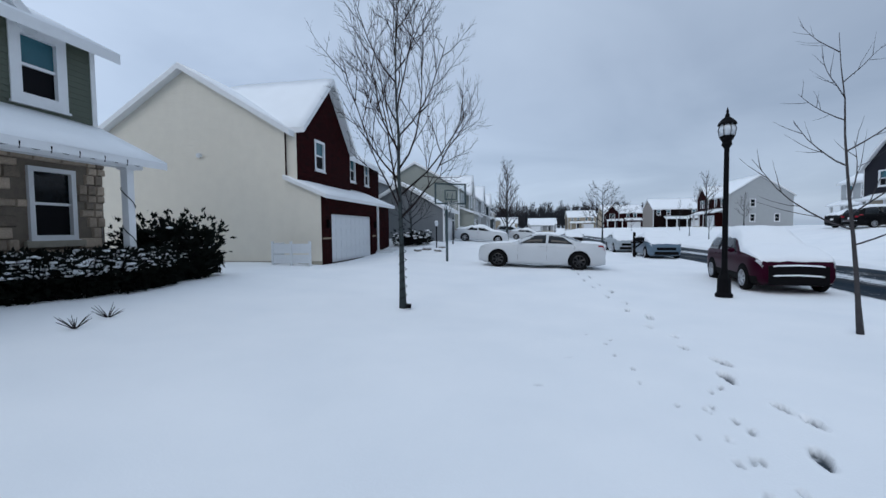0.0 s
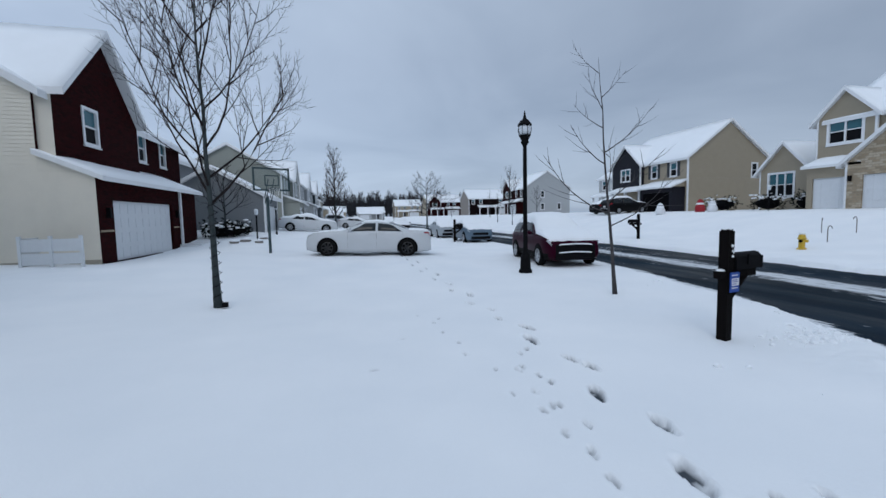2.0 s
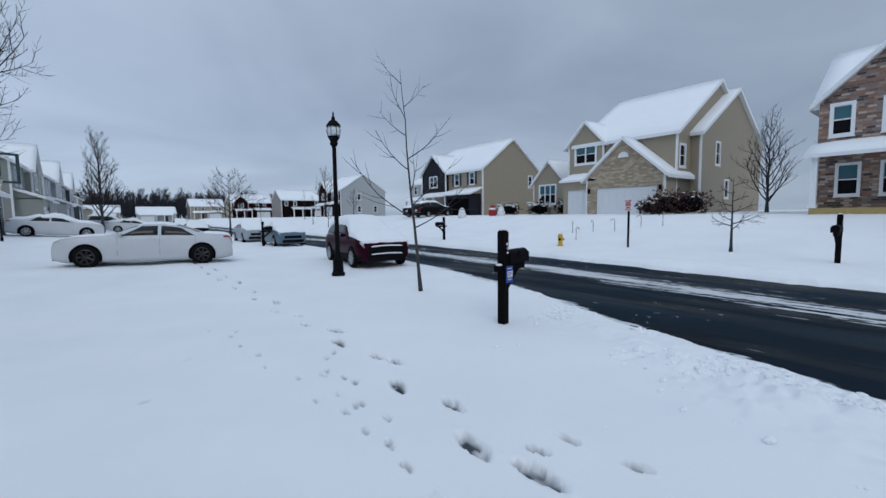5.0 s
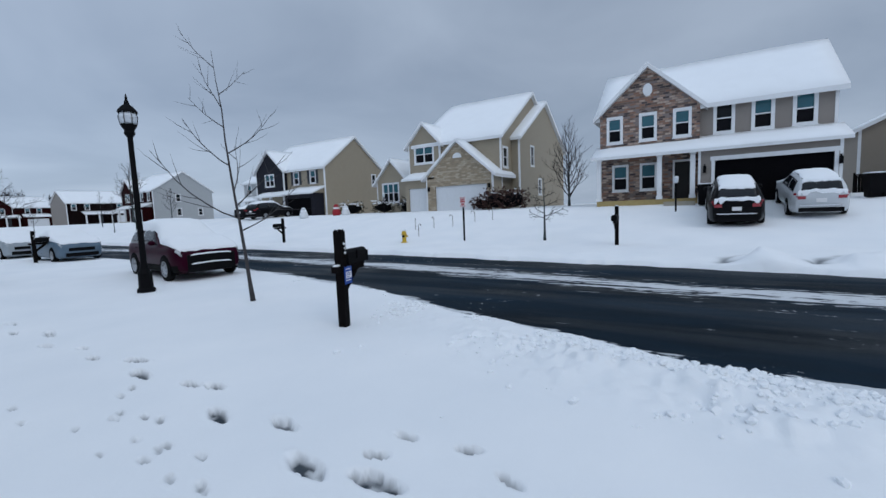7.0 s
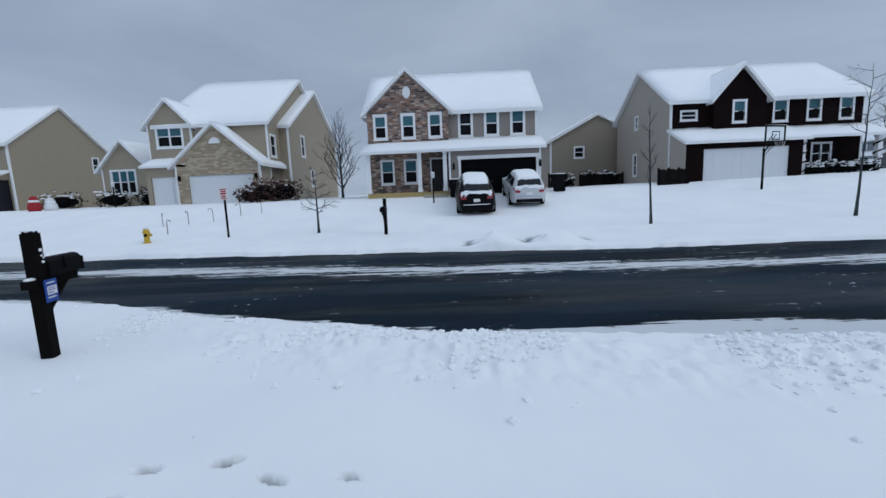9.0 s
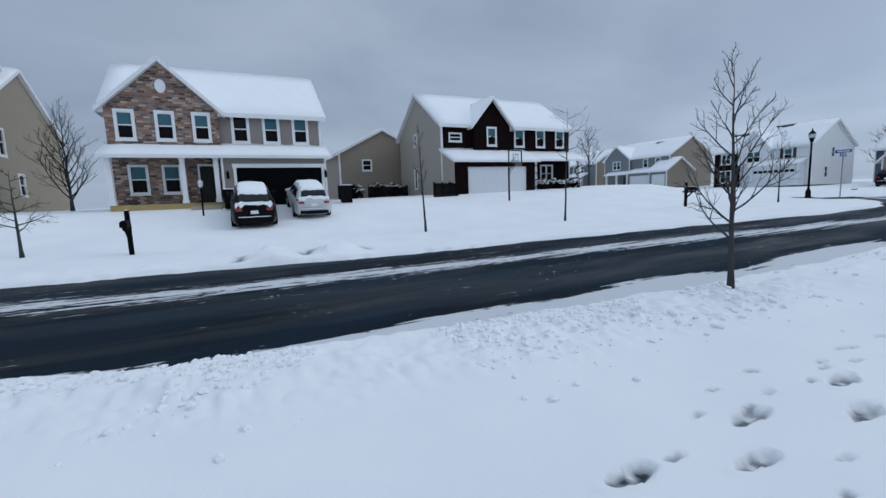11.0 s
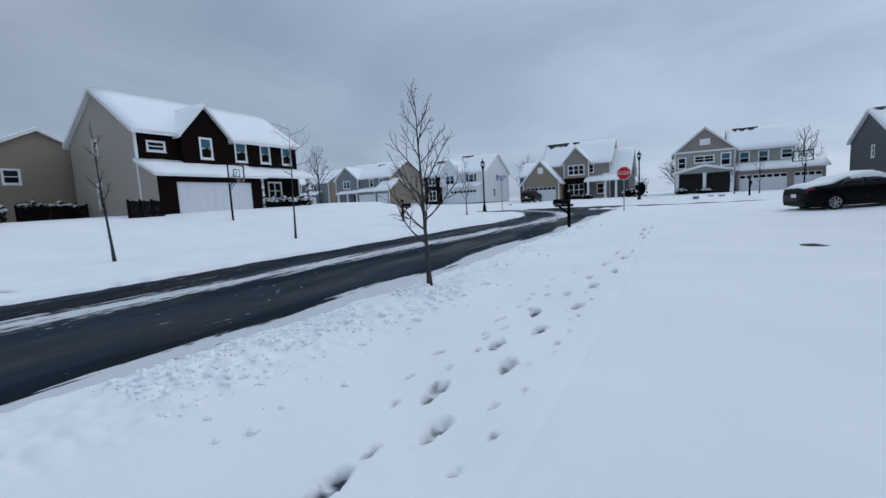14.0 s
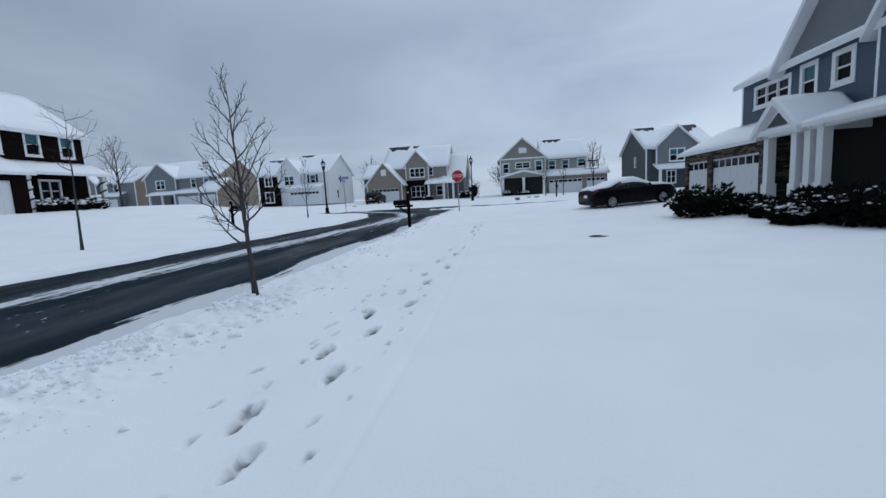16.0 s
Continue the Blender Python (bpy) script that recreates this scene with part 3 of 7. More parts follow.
def wall_mesh(bm, w, a0, a1, z0, z1, holes=(), lap=0.0, gable=0.0, peak=None, thick=0.16, mi=0):
    """A wall with real openings; lapped boards if lap; a triangular head of that height above z1."""
    cuts_a = sorted({a0, a1, *(h[0] for h in holes), *(h[1] for h in holes)})
    cuts_z = sorted({z0, z1, *(h[2] for h in holes), *(h[3] for h in holes)})
    cuts_a = [c for c in cuts_a if a0 <= c <= a1]
    cuts_z = [c for c in cuts_z if z0 <= c <= z1]

    def quad(*p):
        bm.faces.new([bm.verts.new(w.at(*q)) for q in p]).material_index = mi

    def courses(b, t):
        if not lap:
            return [(b, t)]
        ks = [b] + [k * lap for k in range(math.ceil((b + 1e-4) / lap), math.floor((t - 1e-4) / lap) + 1)] + [t]
        return list(zip(ks, ks[1:]))

    def proud(z):
        return 0.012 * (1 - (z / lap) % 1.0) if lap else 0.0

    for b, t in zip(cuts_z, cuts_z[1:]):
        run = None
        cells = []
        for l, r in zip(cuts_a, cuts_a[1:]):
            solid = not any(h[0] <= (l + r) / 2 <= h[1] and h[2] <= (b + t) / 2 <= h[3] for h in holes)
            if solid:
                cells.append([l, r])
        for l, r in cells:
            for zb, zt in courses(b, t):
                e = 1e-5
                ob, ot = proud(zb + e), proud(zt - e)
                quad((l, zb, ob), (r, zb, ob), (r, zt, ot), (l, zt, ot))
                if lap:
                    quad((l, zb, 0), (r, zb, 0), (r, zb, ob), (l, zb, ob))
            quad((l, b, -thick), (l, t, -thick), (r, t, -thick), (r, b, -thick))
    for l, r, b, t in holes:
        quad((l, b, 0), (r, b, 0), (r, b, -thick), (l, b, -thick))
        quad((l, t, 0), (l, t, -thick), (r, t, -thick), (r, t, 0))
        quad((l, b, 0), (l, b, -thick), (l, t, -thick), (l, t, 0))
        quad((r, b, 0), (r, t, 0), (r, t, -thick), (r, b, -thick))
    if gable:
        pk = (a0 + a1) / 2 if peak is None else peak
        for zb, zt in courses(z1, z1 + gable):
            f0, f1 = (zb - z1) / gable, (zt - z1) / gable
            ob, ot = proud(zb + 1e-5), proud(zt - 1e-5)
            quad((a0 + (pk - a0) * f0, zb, ob), (a1 + (pk - a1) * f0, zb, ob), (a1 + (pk - a1) * f1, zt, ot), (a0 + (pk - a0) * f1, zt, ot))
            if lap:
                quad((a0 + (pk - a0) * f0, zb, 0), (a1 + (pk - a1) * f0, zb, 0), (a1 + (pk - a1) * f0, zb, ob), (a0 + (pk - a0) * f0, zb, ob))
        quad((a0, z1, -thick), (pk, z1 + gable, -thick), (a1, z1, -thick), (a0, z1, -thick + 0.001))
    bmesh.ops.remove_doubles(bm, verts=bm.verts, dist=0.0012)


def window(house, w, l, r, b, t, panes=1, grid=False, sky_pane=False, shutters=False, casing=0.09, label=""):
    """A sash window in its opening: casing and sill, a rail between an upper and a lower pane."""
    bm = bmesh.new()
    rings = [[bm.verts.new(w.at(a, z, o)) for a, z in ((l - d, b - d), (r + d, b - d), (r + d, t + d), (l - d, t + d))] for d, o in ((casing, -0.08), (casing, 0.035), (-0.04, 0.035), (-0.04, -0.08))]
    for k in range(4):
        for q in range(4):
            bm.faces.new((rings[k][q], rings[k][(q + 1) % 4], rings[(k + 1) % 4][(q + 1) % 4], rings[(k + 1) % 4][q]))
    fr = part("window", bm, TRIM, house, label)

    def bar(name, *spec):
        q = bmesh.new()
        w.box(q, *spec)
        part(name, q, TRIM, fr)

    bar("window_sill", l - casing - 0.03, r + casing + 0.03, b - casing - 0.05, b - casing, -0.05, 0.07)
    mid = (b + t) / 2
    step = (r - l) / panes
    for i in range(panes):
        x0, x1 = l + i * step, l + (i + 1) * step
        bar("sash_rail", x0 + 0.05, x1 - 0.05, mid - 0.03, mid + 0.03, -0.07, -0.01)
        if i:
            bar("mullion", x0 - 0.05, x0 + 0.05, b + 0.04, t - 0.04, -0.08, 0.02)
        if grid:
            for k in (1, 2):
                xk = x0 + (x1 - x0) * k / 3
                bar("muntin", xk - 0.011, xk + 0.011, mid + 0.03, t - 0.04, -0.06, -0.035)
    for i in range(panes):
        x0, x1 = l + i * step + 0.03, l + (i + 1) * step - 0.03
        # the upper pane can carry a painted teal sky reflection
        pm = bmesh.new(); w.box(pm, x0, x1, mid, t - 0.03, -0.075, -0.06); part("pane", pm, SKY_GLASS if sky_pane else GLASS, fr, "teal upper pane with the sky's reflection put into its colour" if sky_pane else "")
        pm = bmesh.new(); w.box(pm, x0, x1, b + 0.03, mid, -0.085, -0.07); part("pane", pm, SCREEN, fr)
    if shutters:
        for x0, x1 in ((l - casing - 0.36, l - casing - 0.02), (r + casing + 0.02, r + casing + 0.36)):
            sm = bmesh.new()
            w.box(sm, x0, x1, b - casing, t + casing, 0.0, 0.05)
            for k in range(8):
                z = b + (t - b) * (k + 0.2) / 8
                w.box(sm, x0 + 0.05, x1 - 0.05, z, z + (t - b) / 14, 0.05, 0.062)
            part("shutter", sm, SHUTTER, house, "dark shutter")
    return fr


def garage_door(house, w, l, r, b, t, glazed=False, open_=False, colour=None):
    """A sectional door: four rows of raised fields, or a row of small panes on top."""
    bm = bmesh.new()
    o = -0.12
    cols = max(4, round((r - l) / 0.62))
    rows = 4
    if open_:
        colour = DARK
    w.box(bm, l, r, b, t, o - 0.05, o)
    for j in range(rows):
        z0, z1 = b + (t - b) * j / rows, b + (t - b) * (j + 1) / rows
        w.box(bm, l + 0.02, r - 0.02, z0 + 0.012, z1 - 0.012, o, o + 0.012)
        for i in range(cols):
            if glazed and j == rows - 1:
                continue
            x0, x1 = l + (r - l) * i / cols, l + (r - l) * (i + 1) / cols
            w.box(bm, x0 + 0.07, x1 - 0.07, z0 + 0.09, z1 - 0.09, o + 0.012, o + 0.026)
    door = part("garage_door", bm, colour or WHITE_DOOR, house, "dark panelled garage door" if open_ else "white panelled garage door")
    if glazed:
        for i in range(cols):
            x0, x1 = l + (r - l) * i / cols, l + (r - l) * (i + 1) / cols
            pm = bmesh.new(); w.box(pm, x0 + 0.07, x1 - 0.07, t - (t - b) / rows + 0.1, t - 0.1, o + 0.013, o + 0.03)
            part("pane", pm, GLASS, door)
    return door


def entry_door(house, w, l, r, b, t, colour):
    bm = bmesh.new()
    w.box(bm, l, r, b, t, -0.12, -0.06)
    for x0, x1, z0, z1 in ((0.12, 0.44, 0.1, 0.4), (0.56, 0.88, 0.1, 0.4), (0.12, 0.44, 0.48, 0.9), (0.56, 0.88, 0.48, 0.9)):
        w.box(bm, l + (r - l) * x0, l + (r - l) * x1, b + (t - b) * z0, b + (t - b) * z1, -0.06, -0.045)
    d = part("front_door", bm, colour, house, "panelled front door")
    bm = bmesh.new()
    for x0, x1, z1 in ((l - 0.1, l, t + 0.12), (r, r + 0.1, t + 0.12)):
        w.box(bm, x0, x1, b, z1, -0.1, 0.04)
    w.box(bm, l, r, t, t + 0.12, -0.1, 0.04)
    part("door_frame", bm, TRIM, house)
    hm = bmesh.new()
    w.box(hm, r - 0.12, r - 0.07, b + 0.95, b + 1.1, -0.06, -0.0)
    part("door_handle", hm, STEEL, d)


def slab(bm, p, thick, mi=0, sag=0.0):
    """A thick sheet over four corners, pushed down from them."""
    top = [bm.verts.new(Vector(q)) for q in p]
    low = [bm.verts.new(Vector(q) - Vector((0, 0, thick))) for q in p]
    bm.faces.new(top).material_index = mi
    bm.faces.new(low[::-1]).material_index = mi
    for i in range(4):
        j = (i + 1) % 4
        bm.faces.new((top[i], low[i], low[j], top[j])).material_index = mi


def snow_slab(bm, p, thick=0.11, nu=14, nv=5, seed=0):
    """Snow lying on a roof plane: rounded, uneven lip, low humps. p: eave left, eave right, ridge right, ridge left."""
    r = random.Random(seed)
    a, b, c, d = (Vector(q) for q in p)
    top, low = [], []
    for j in range(nv + 1):
        for i in range(nu + 1):
            f, g = i / nu, j / nv
            q = (a * (1 - f) + b * f) * (1 - g) + (d * (1 - f) + c * f) * g
            rim = min(1, 6 * f + 0.35, 6 * (1 - f) + 0.35) * (0.6 if j == 0 else 1)
            inset = Vector((0, 0, 0))
            if j == 0:
                inset = (d - a).normalized() * r.uniform(-0.03, 0.05)
            top.append(bm.verts.new(q + inset + Vector((0, 0, thick * rim * r.uniform(0.8, 1.2)))))
            low.append(bm.verts.new(q + inset))
    n = nu + 1
    for j in range(nv):
        for i in range(nu):
            k = j * n + i
            bm.faces.new((top[k], top[k + 1], top[k + n + 1], top[k + n]))
    rim = [*range(n), *[n - 1 + n * j for j in range(1, nv + 1)], *[n * nv + i for i in range(nu - 1, -1, -1)], *[n * j for j in range(nv - 1, 0, -1)]]
    for i, k in enumerate(rim):
        m = rim[(i + 1) % len(rim)]
        bm.faces.new((top[k], low[k], low[m], top[m]))


SEED = [10]


def gable_roof(house, u0, u1, v0, v1, ze, rise, ridge="u", over=0.35, snow=True, rake=0.3, bare=None, half=None):
    """Two slopes over a block, white-edged, with snow on them. ridge 'u': along the street; 'v': its gable faces the street."""
    SEED[0] += 1
    rb, sb = bmesh.new(), bmesh.new()
    if ridge == "u":
        vm = (v0 + v1) / 2 if half is None else half
        k0, k1 = rise / (vm - v0), rise / (v1 - vm)
        planes = (((u0 - rake, v0 - over, ze - over * k0), (u1 + rake, v0 - over, ze - over * k0), (u1 + rake, vm, ze + rise), (u0 - rake, vm, ze + rise)),
                  ((u1 + rake, v1 + over, ze - over * k1), (u0 - rake, v1 + over, ze - over * k1), (u0 - rake, vm, ze + rise), (u1 + rake, vm, ze + rise)))
    else:
        um = (u0 + u1) / 2 if half is None else half
        k0, k1 = rise / (um - u0), rise / (u1 - um)
        planes = (((u0 - over, v1, ze - over * k0), (u0 - over, v0 - rake, ze - over * k0), (um, v0 - rake, ze + rise), (um, v1, ze + rise)),
                  ((u1 + over, v0 - rake, ze - over * k1), (u1 + over, v1, ze - over * k1), (um, v1, ze + rise), (um, v0 - rake, ze + rise)))
    lift = Vector((0, 0, 0.18))
    for n, p in enumerate(planes):
        q = [Vector(x) + lift for x in p]
        slab(rb, q, 0.24)
        if snow:
            snow_slab(sb, q, 0.075, seed=SEED[0] * 10 + n)
    part("roof", rb, TRIM, house, "white-edged roof")
    if snow:
        smooth(part("snow_cover", sb, SNOW, house, "snow lying on the roof"))
    if bare:
        rr = random.Random(SEED[0])
        for f0, f1, g0, g1 in bare:
            bm = bmesh.new()
            p = [Vector(x) + lift + Vector((0, 0, 0.12)) for x in planes[0]]
            pt = lambda f, g: (p[0] * (1 - f) + p[1] * f) * (1 - g) + (p[3] * (1 - f) + p[2] * f) * g
            m = 9
            cuts = [f0 + (f1 - f0) * k / m for k in range(m + 1)]
            low = [g1 - (g1 - g0) * (0.25 + 0.75 * rr.random()) * min(1, 0.3 + k, 0.3 + m - k) for k in range(m + 1)]
            for k in range(m):
                slab(bm, [pt(cuts[k], low[k]), pt(cuts[k + 1], low[k + 1]), pt(cuts[k + 1], g1), pt(cuts[k], g1)], 0.04)
            bmesh.ops.remove_doubles(bm, verts=bm.verts, dist=0.001)
            part("bare_shingles", bm, SHINGLE, house, "dark shingles melted free of snow")


def shed_roof(house, u0, u1, v0, v1, z0, z1, over=0.3, name="porch_roof", cheek=None):
    """A single slope rising from its eave at v0 to the wall at v1, with a snowy top and a white gutter edge."""
    SEED[0] += 1
    rb, sb = bmesh.new(), bmesh.new()
    k = (z1 - z0) / (v1 - v0)
    q = [(u0 - 0.25, v0 - over, z0 - over * k + 0.1), (u1 + 0.25, v0 - over, z0 - over * k + 0.1), (u1 + 0.25, v1, z1 + 0.1), (u0 - 0.25, v1, z1 + 0.1)]
    slab(rb, q, 0.16)
    snow_slab(sb, q, 0.08, nv=3, seed=SEED[0] * 10)
    if cheek:
        for ua, ub in ((u0, u0 + 0.1), (u1 - 0.1, u1)):
            cb = bmesh.new()
            a = [cb.verts.new(p) for p in ((ua, v0, z0 - 0.12), (ua, v1, z0 - 0.12), (ua, v1, z1 - 0.02), (ua, v0, z0 - 0.02))]
            b = [cb.verts.new(p) for p in ((ub, v0, z0 - 0.12), (ub, v1, z0 - 0.12), (ub, v1, z1 - 0.02), (ub, v0, z0 - 0.02))]
            cb.faces.new(a); cb.faces.new(b)
            for i in range(4):
                cb.faces.new((a[i], a[(i + 1) % 4], b[(i + 1) % 4], b[i]))
            part("roof_cheek", cb, cheek, house)
    r = part(name, rb, TRIM, house, "white-edged porch roof")
    smooth(part("snow_cover", sb, SNOW, r, "snow lying on the porch roof"))


def block(house, u0, u1, v0, v1, z0, ze, rise, ridge, front, side, front_holes=(), left_holes=(), right_holes=(), lap=LAP, front_lap=None, over=0.35, rake=0.3, bare=None, trim=True, half=None, roof=True):
    """Four walls and a gable roof. Holes are (from, to, bottom, top), measured along each wall from its left end as seen from outside."""
    F = Wall((u0, v0), (1, 0), (0, -1))
    R = Wall((u1, v0), (0, 1), (1, 0))
    B = Wall((u1, v1), (-1, 0), (0, 1))
    L = Wall((u0, v1), (0, -1), (-1, 0))
    W, D = u1 - u0, v1 - v0
    gu, gv = (rise, 0) if ridge == "u" else (0, rise)
    hd = None if half is None else half
    bm = bmesh.new(); wall_mesh(bm, F, 0, W, z0, ze, front_holes, lap if front_lap is None else front_lap, gv, None if hd is None or ridge == "u" else hd - u0); part("wall", bm, front, house)
    bm = bmesh.new(); wall_mesh(bm, R, 0, D, z0, ze, right_holes, lap, gu, None if hd is None or ridge == "v" else hd - v0); part("wall", bm, side, house)
    bm = bmesh.new(); wall_mesh(bm, B, 0, W, z0, ze, (), 0, gv); part("wall", bm, side, house)
    bm = bmesh.new(); wall_mesh(bm, L, 0, D, z0, ze, left_holes, lap, gu, None if hd is None or ridge == "v" else v1 - hd); part("wall", bm, side, house)
    if trim:
        for w, a in ((F, 0.0), (F, W - 0.11), (R, 0.0), (L, D - 0.11)):
            bm = bmesh.new()
            w.box(bm, a, a + 0.11, z0, ze, 0.0, 0.028)
            part("corner_board", bm, TRIM, house)
    # black sheets added inside, unseen, so that no light falls through the openings
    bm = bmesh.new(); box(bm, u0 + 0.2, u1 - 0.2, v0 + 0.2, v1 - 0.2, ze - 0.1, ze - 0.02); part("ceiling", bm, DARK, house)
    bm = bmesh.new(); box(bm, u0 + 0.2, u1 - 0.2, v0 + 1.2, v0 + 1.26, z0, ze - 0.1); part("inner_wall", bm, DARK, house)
    if roof:
        gable_roof(house, u0, u1, v0, v1, ze, rise, ridge, over, rake=rake, bare=bare, half=half)
    return F, R, B, L


def columns(house, us, v, z0, z1, r=0.11, base=False, mat_=None, wrapped=False):
    for u in us:
        bm = bmesh.new()
        box(bm, u - r, u + r, v - r, v + r, z0, z1)
        box(bm, u - r - 0.04, u + r + 0.04, v - r - 0.04, v + r + 0.04, z1 - 0.16, z1)
        box(bm, u - r - 0.04, u + r + 0.04, v - r - 0.04, v + r + 0.04, z0, z0 + (0.8 if base else 0.18))
        part("porch_column", bm, mat_ or TRIM, house)


def quoted(holes, house, F, **k):
    return [window(house, F, *h, **k) for h in holes]


def east(x, y, z):
    return pose(x, y, z, 0, 0, -90)


def west(x, y, z):
    return pose(x, y, z, 0, 0, 90)


def south(x, y, z):
    return pose(x, y, z, 0, 0, 180)

# house opposite: stone gable, taupe siding, full-width porch, dark garage
def house_stone_gable():
    h = thing("house", east(26.0, 4.55, 1.6), "two-storey taupe house with a stone gable, white porch and snowy roof", "house", "houses on the street")
    up = [(6.0, 6.75, 3.85, 5.3), (7.7, 8.45, 3.85, 5.3), (9.4, 10.15, 3.85, 5.3)]
    low = [(0.75, 1.5, 0.95, 2.4), (2.3, 3.05, 0.95, 2.4)]
    door = (4.05, 4.95, 0.3, 2.4)
    F, R, B, L = block(h, 0, 11, 1.5, 10, 0, 5.5, 3.2, "u", TAUPE, TAUPE, front_holes=up + low + [door], left_holes=[], rake=0.35)
    quoted(up[:1], h, F, casing=0.12)
    quoted(up[1:], h, F, sky_pane=True, casing=0.12)
    # stone skin of the ground floor under the porch
    bm = bmesh.new(); wall_mesh(bm, Wall((0, 1.44), (1, 0), (0, -1)), 0, 5.2, 0, 3.0, low + [door]); part("stone_wall", bm, STONE, h, "mixed brown stone veneer")
    S = Wall((0, 1.4), (1, 0), (0, -1))
    quoted(low, h, S, sky_pane=True)
    entry_door(h, S, *door, BLACK_DOOR_SHADE)
    # stone gable upstairs
    g = [(0.5, 1.2, 3.85, 5.25), (2.3, 3.02, 3.85, 5.25), (4.05, 4.75, 3.85, 5.25)]
    G, *_ = block(h, 0, 5.25, 1.1, 5.5, 3.2, 5.5, 2.45, "v", STONE, STONE, front_holes=g, lap=0, trim=False)
    quoted(g, h, G, sky_pane=True, casing=0.11)
    bm = bmesh.new()
    lathe(bm, [(0.30, 0.0), (0.30, 0.04), (0.24, 0.06)], 20)
    for v in bm.verts:
        v.co = Vector((2.63 + v.co.x * 0.85, 1.1 - v.co.z, 6.65 + v.co.y * 1.2))
    part("gable_vent", bm, TRIM, h, "oval white gable vent")
    # garage under the porch roof
    gd = (0.75, 5.45, 0, 2.2)
    GF = Wall((5.2, 0.0), (1, 0), (0, -1))
    bm = bmesh.new(); wall_mesh(bm, GF, 0, 5.75, 0, 2.95, [gd], LAP)
    wall_mesh(bm, Wall((10.95, 0), (0, 1), (1, 0)), 0, 1.5, 0, 2.95, (), LAP); wall_mesh(bm, Wall((5.2, 1.5), (0, -1), (-1, 0)), 0, 1.5, 0, 2.95, (), LAP)
    part("garage_wall", bm, TAUPE, h)
    bm = bmesh.new()
    for a0, a1, z0, z1 in ((0.6, 0.75, 0, 2.2), (5.45, 5.6, 0, 2.2), (0.55, 5.65, 2.2, 2.42)):
        GF.box(bm, a0, a1, z0, z1, 0, 0.04)
    GF.box(bm, 0, 0.12, 0, 2.95, 0, 0.03); GF.box(bm, 5.63, 5.75, 0, 2.95, 0, 0.03)
    part("garage_trim", bm, TRIM, h)
    garage_door(h, GF, *gd, open_=True)
    for a in (0.3, 5.45 + 0.22):
        bm = bmesh.new(); GF.box(bm, a - 0.07, a + 0.07, 1.6, 1.95, 0.03, 0.16); GF.box(bm, a - 0.03, a + 0.03, 1.95, 2.05, 0.03, 0.1)
        part("wall_lantern", bm, BLACK_METAL, h)
    columns(h, (0.12, 3.35, 4.95), 0.12, 0.3, 2.85, 0.12)
    bm = bmesh.new(); box(bm, 0, 5.2, 0, 1.44, -0.3, 0.3); part("porch_floor", bm, OCHRE, h, "ochre-edged porch slab")
    bm = bmesh.new(); box(bm, 0, 5.2, 0.0, 0.24, 2.75, 2.98); part("porch_beam", bm, TRIM, h)
    bm = bmesh.new(); box(bm, 3.6, 5.1, -0.5, 0.0, -0.2, 0.14); part("porch_step", bm, CONCRETE, h)
    shed_roof(h, 0, 11, 0, 1.5, 2.9, 3.55, cheek=TAUPE)
    return h


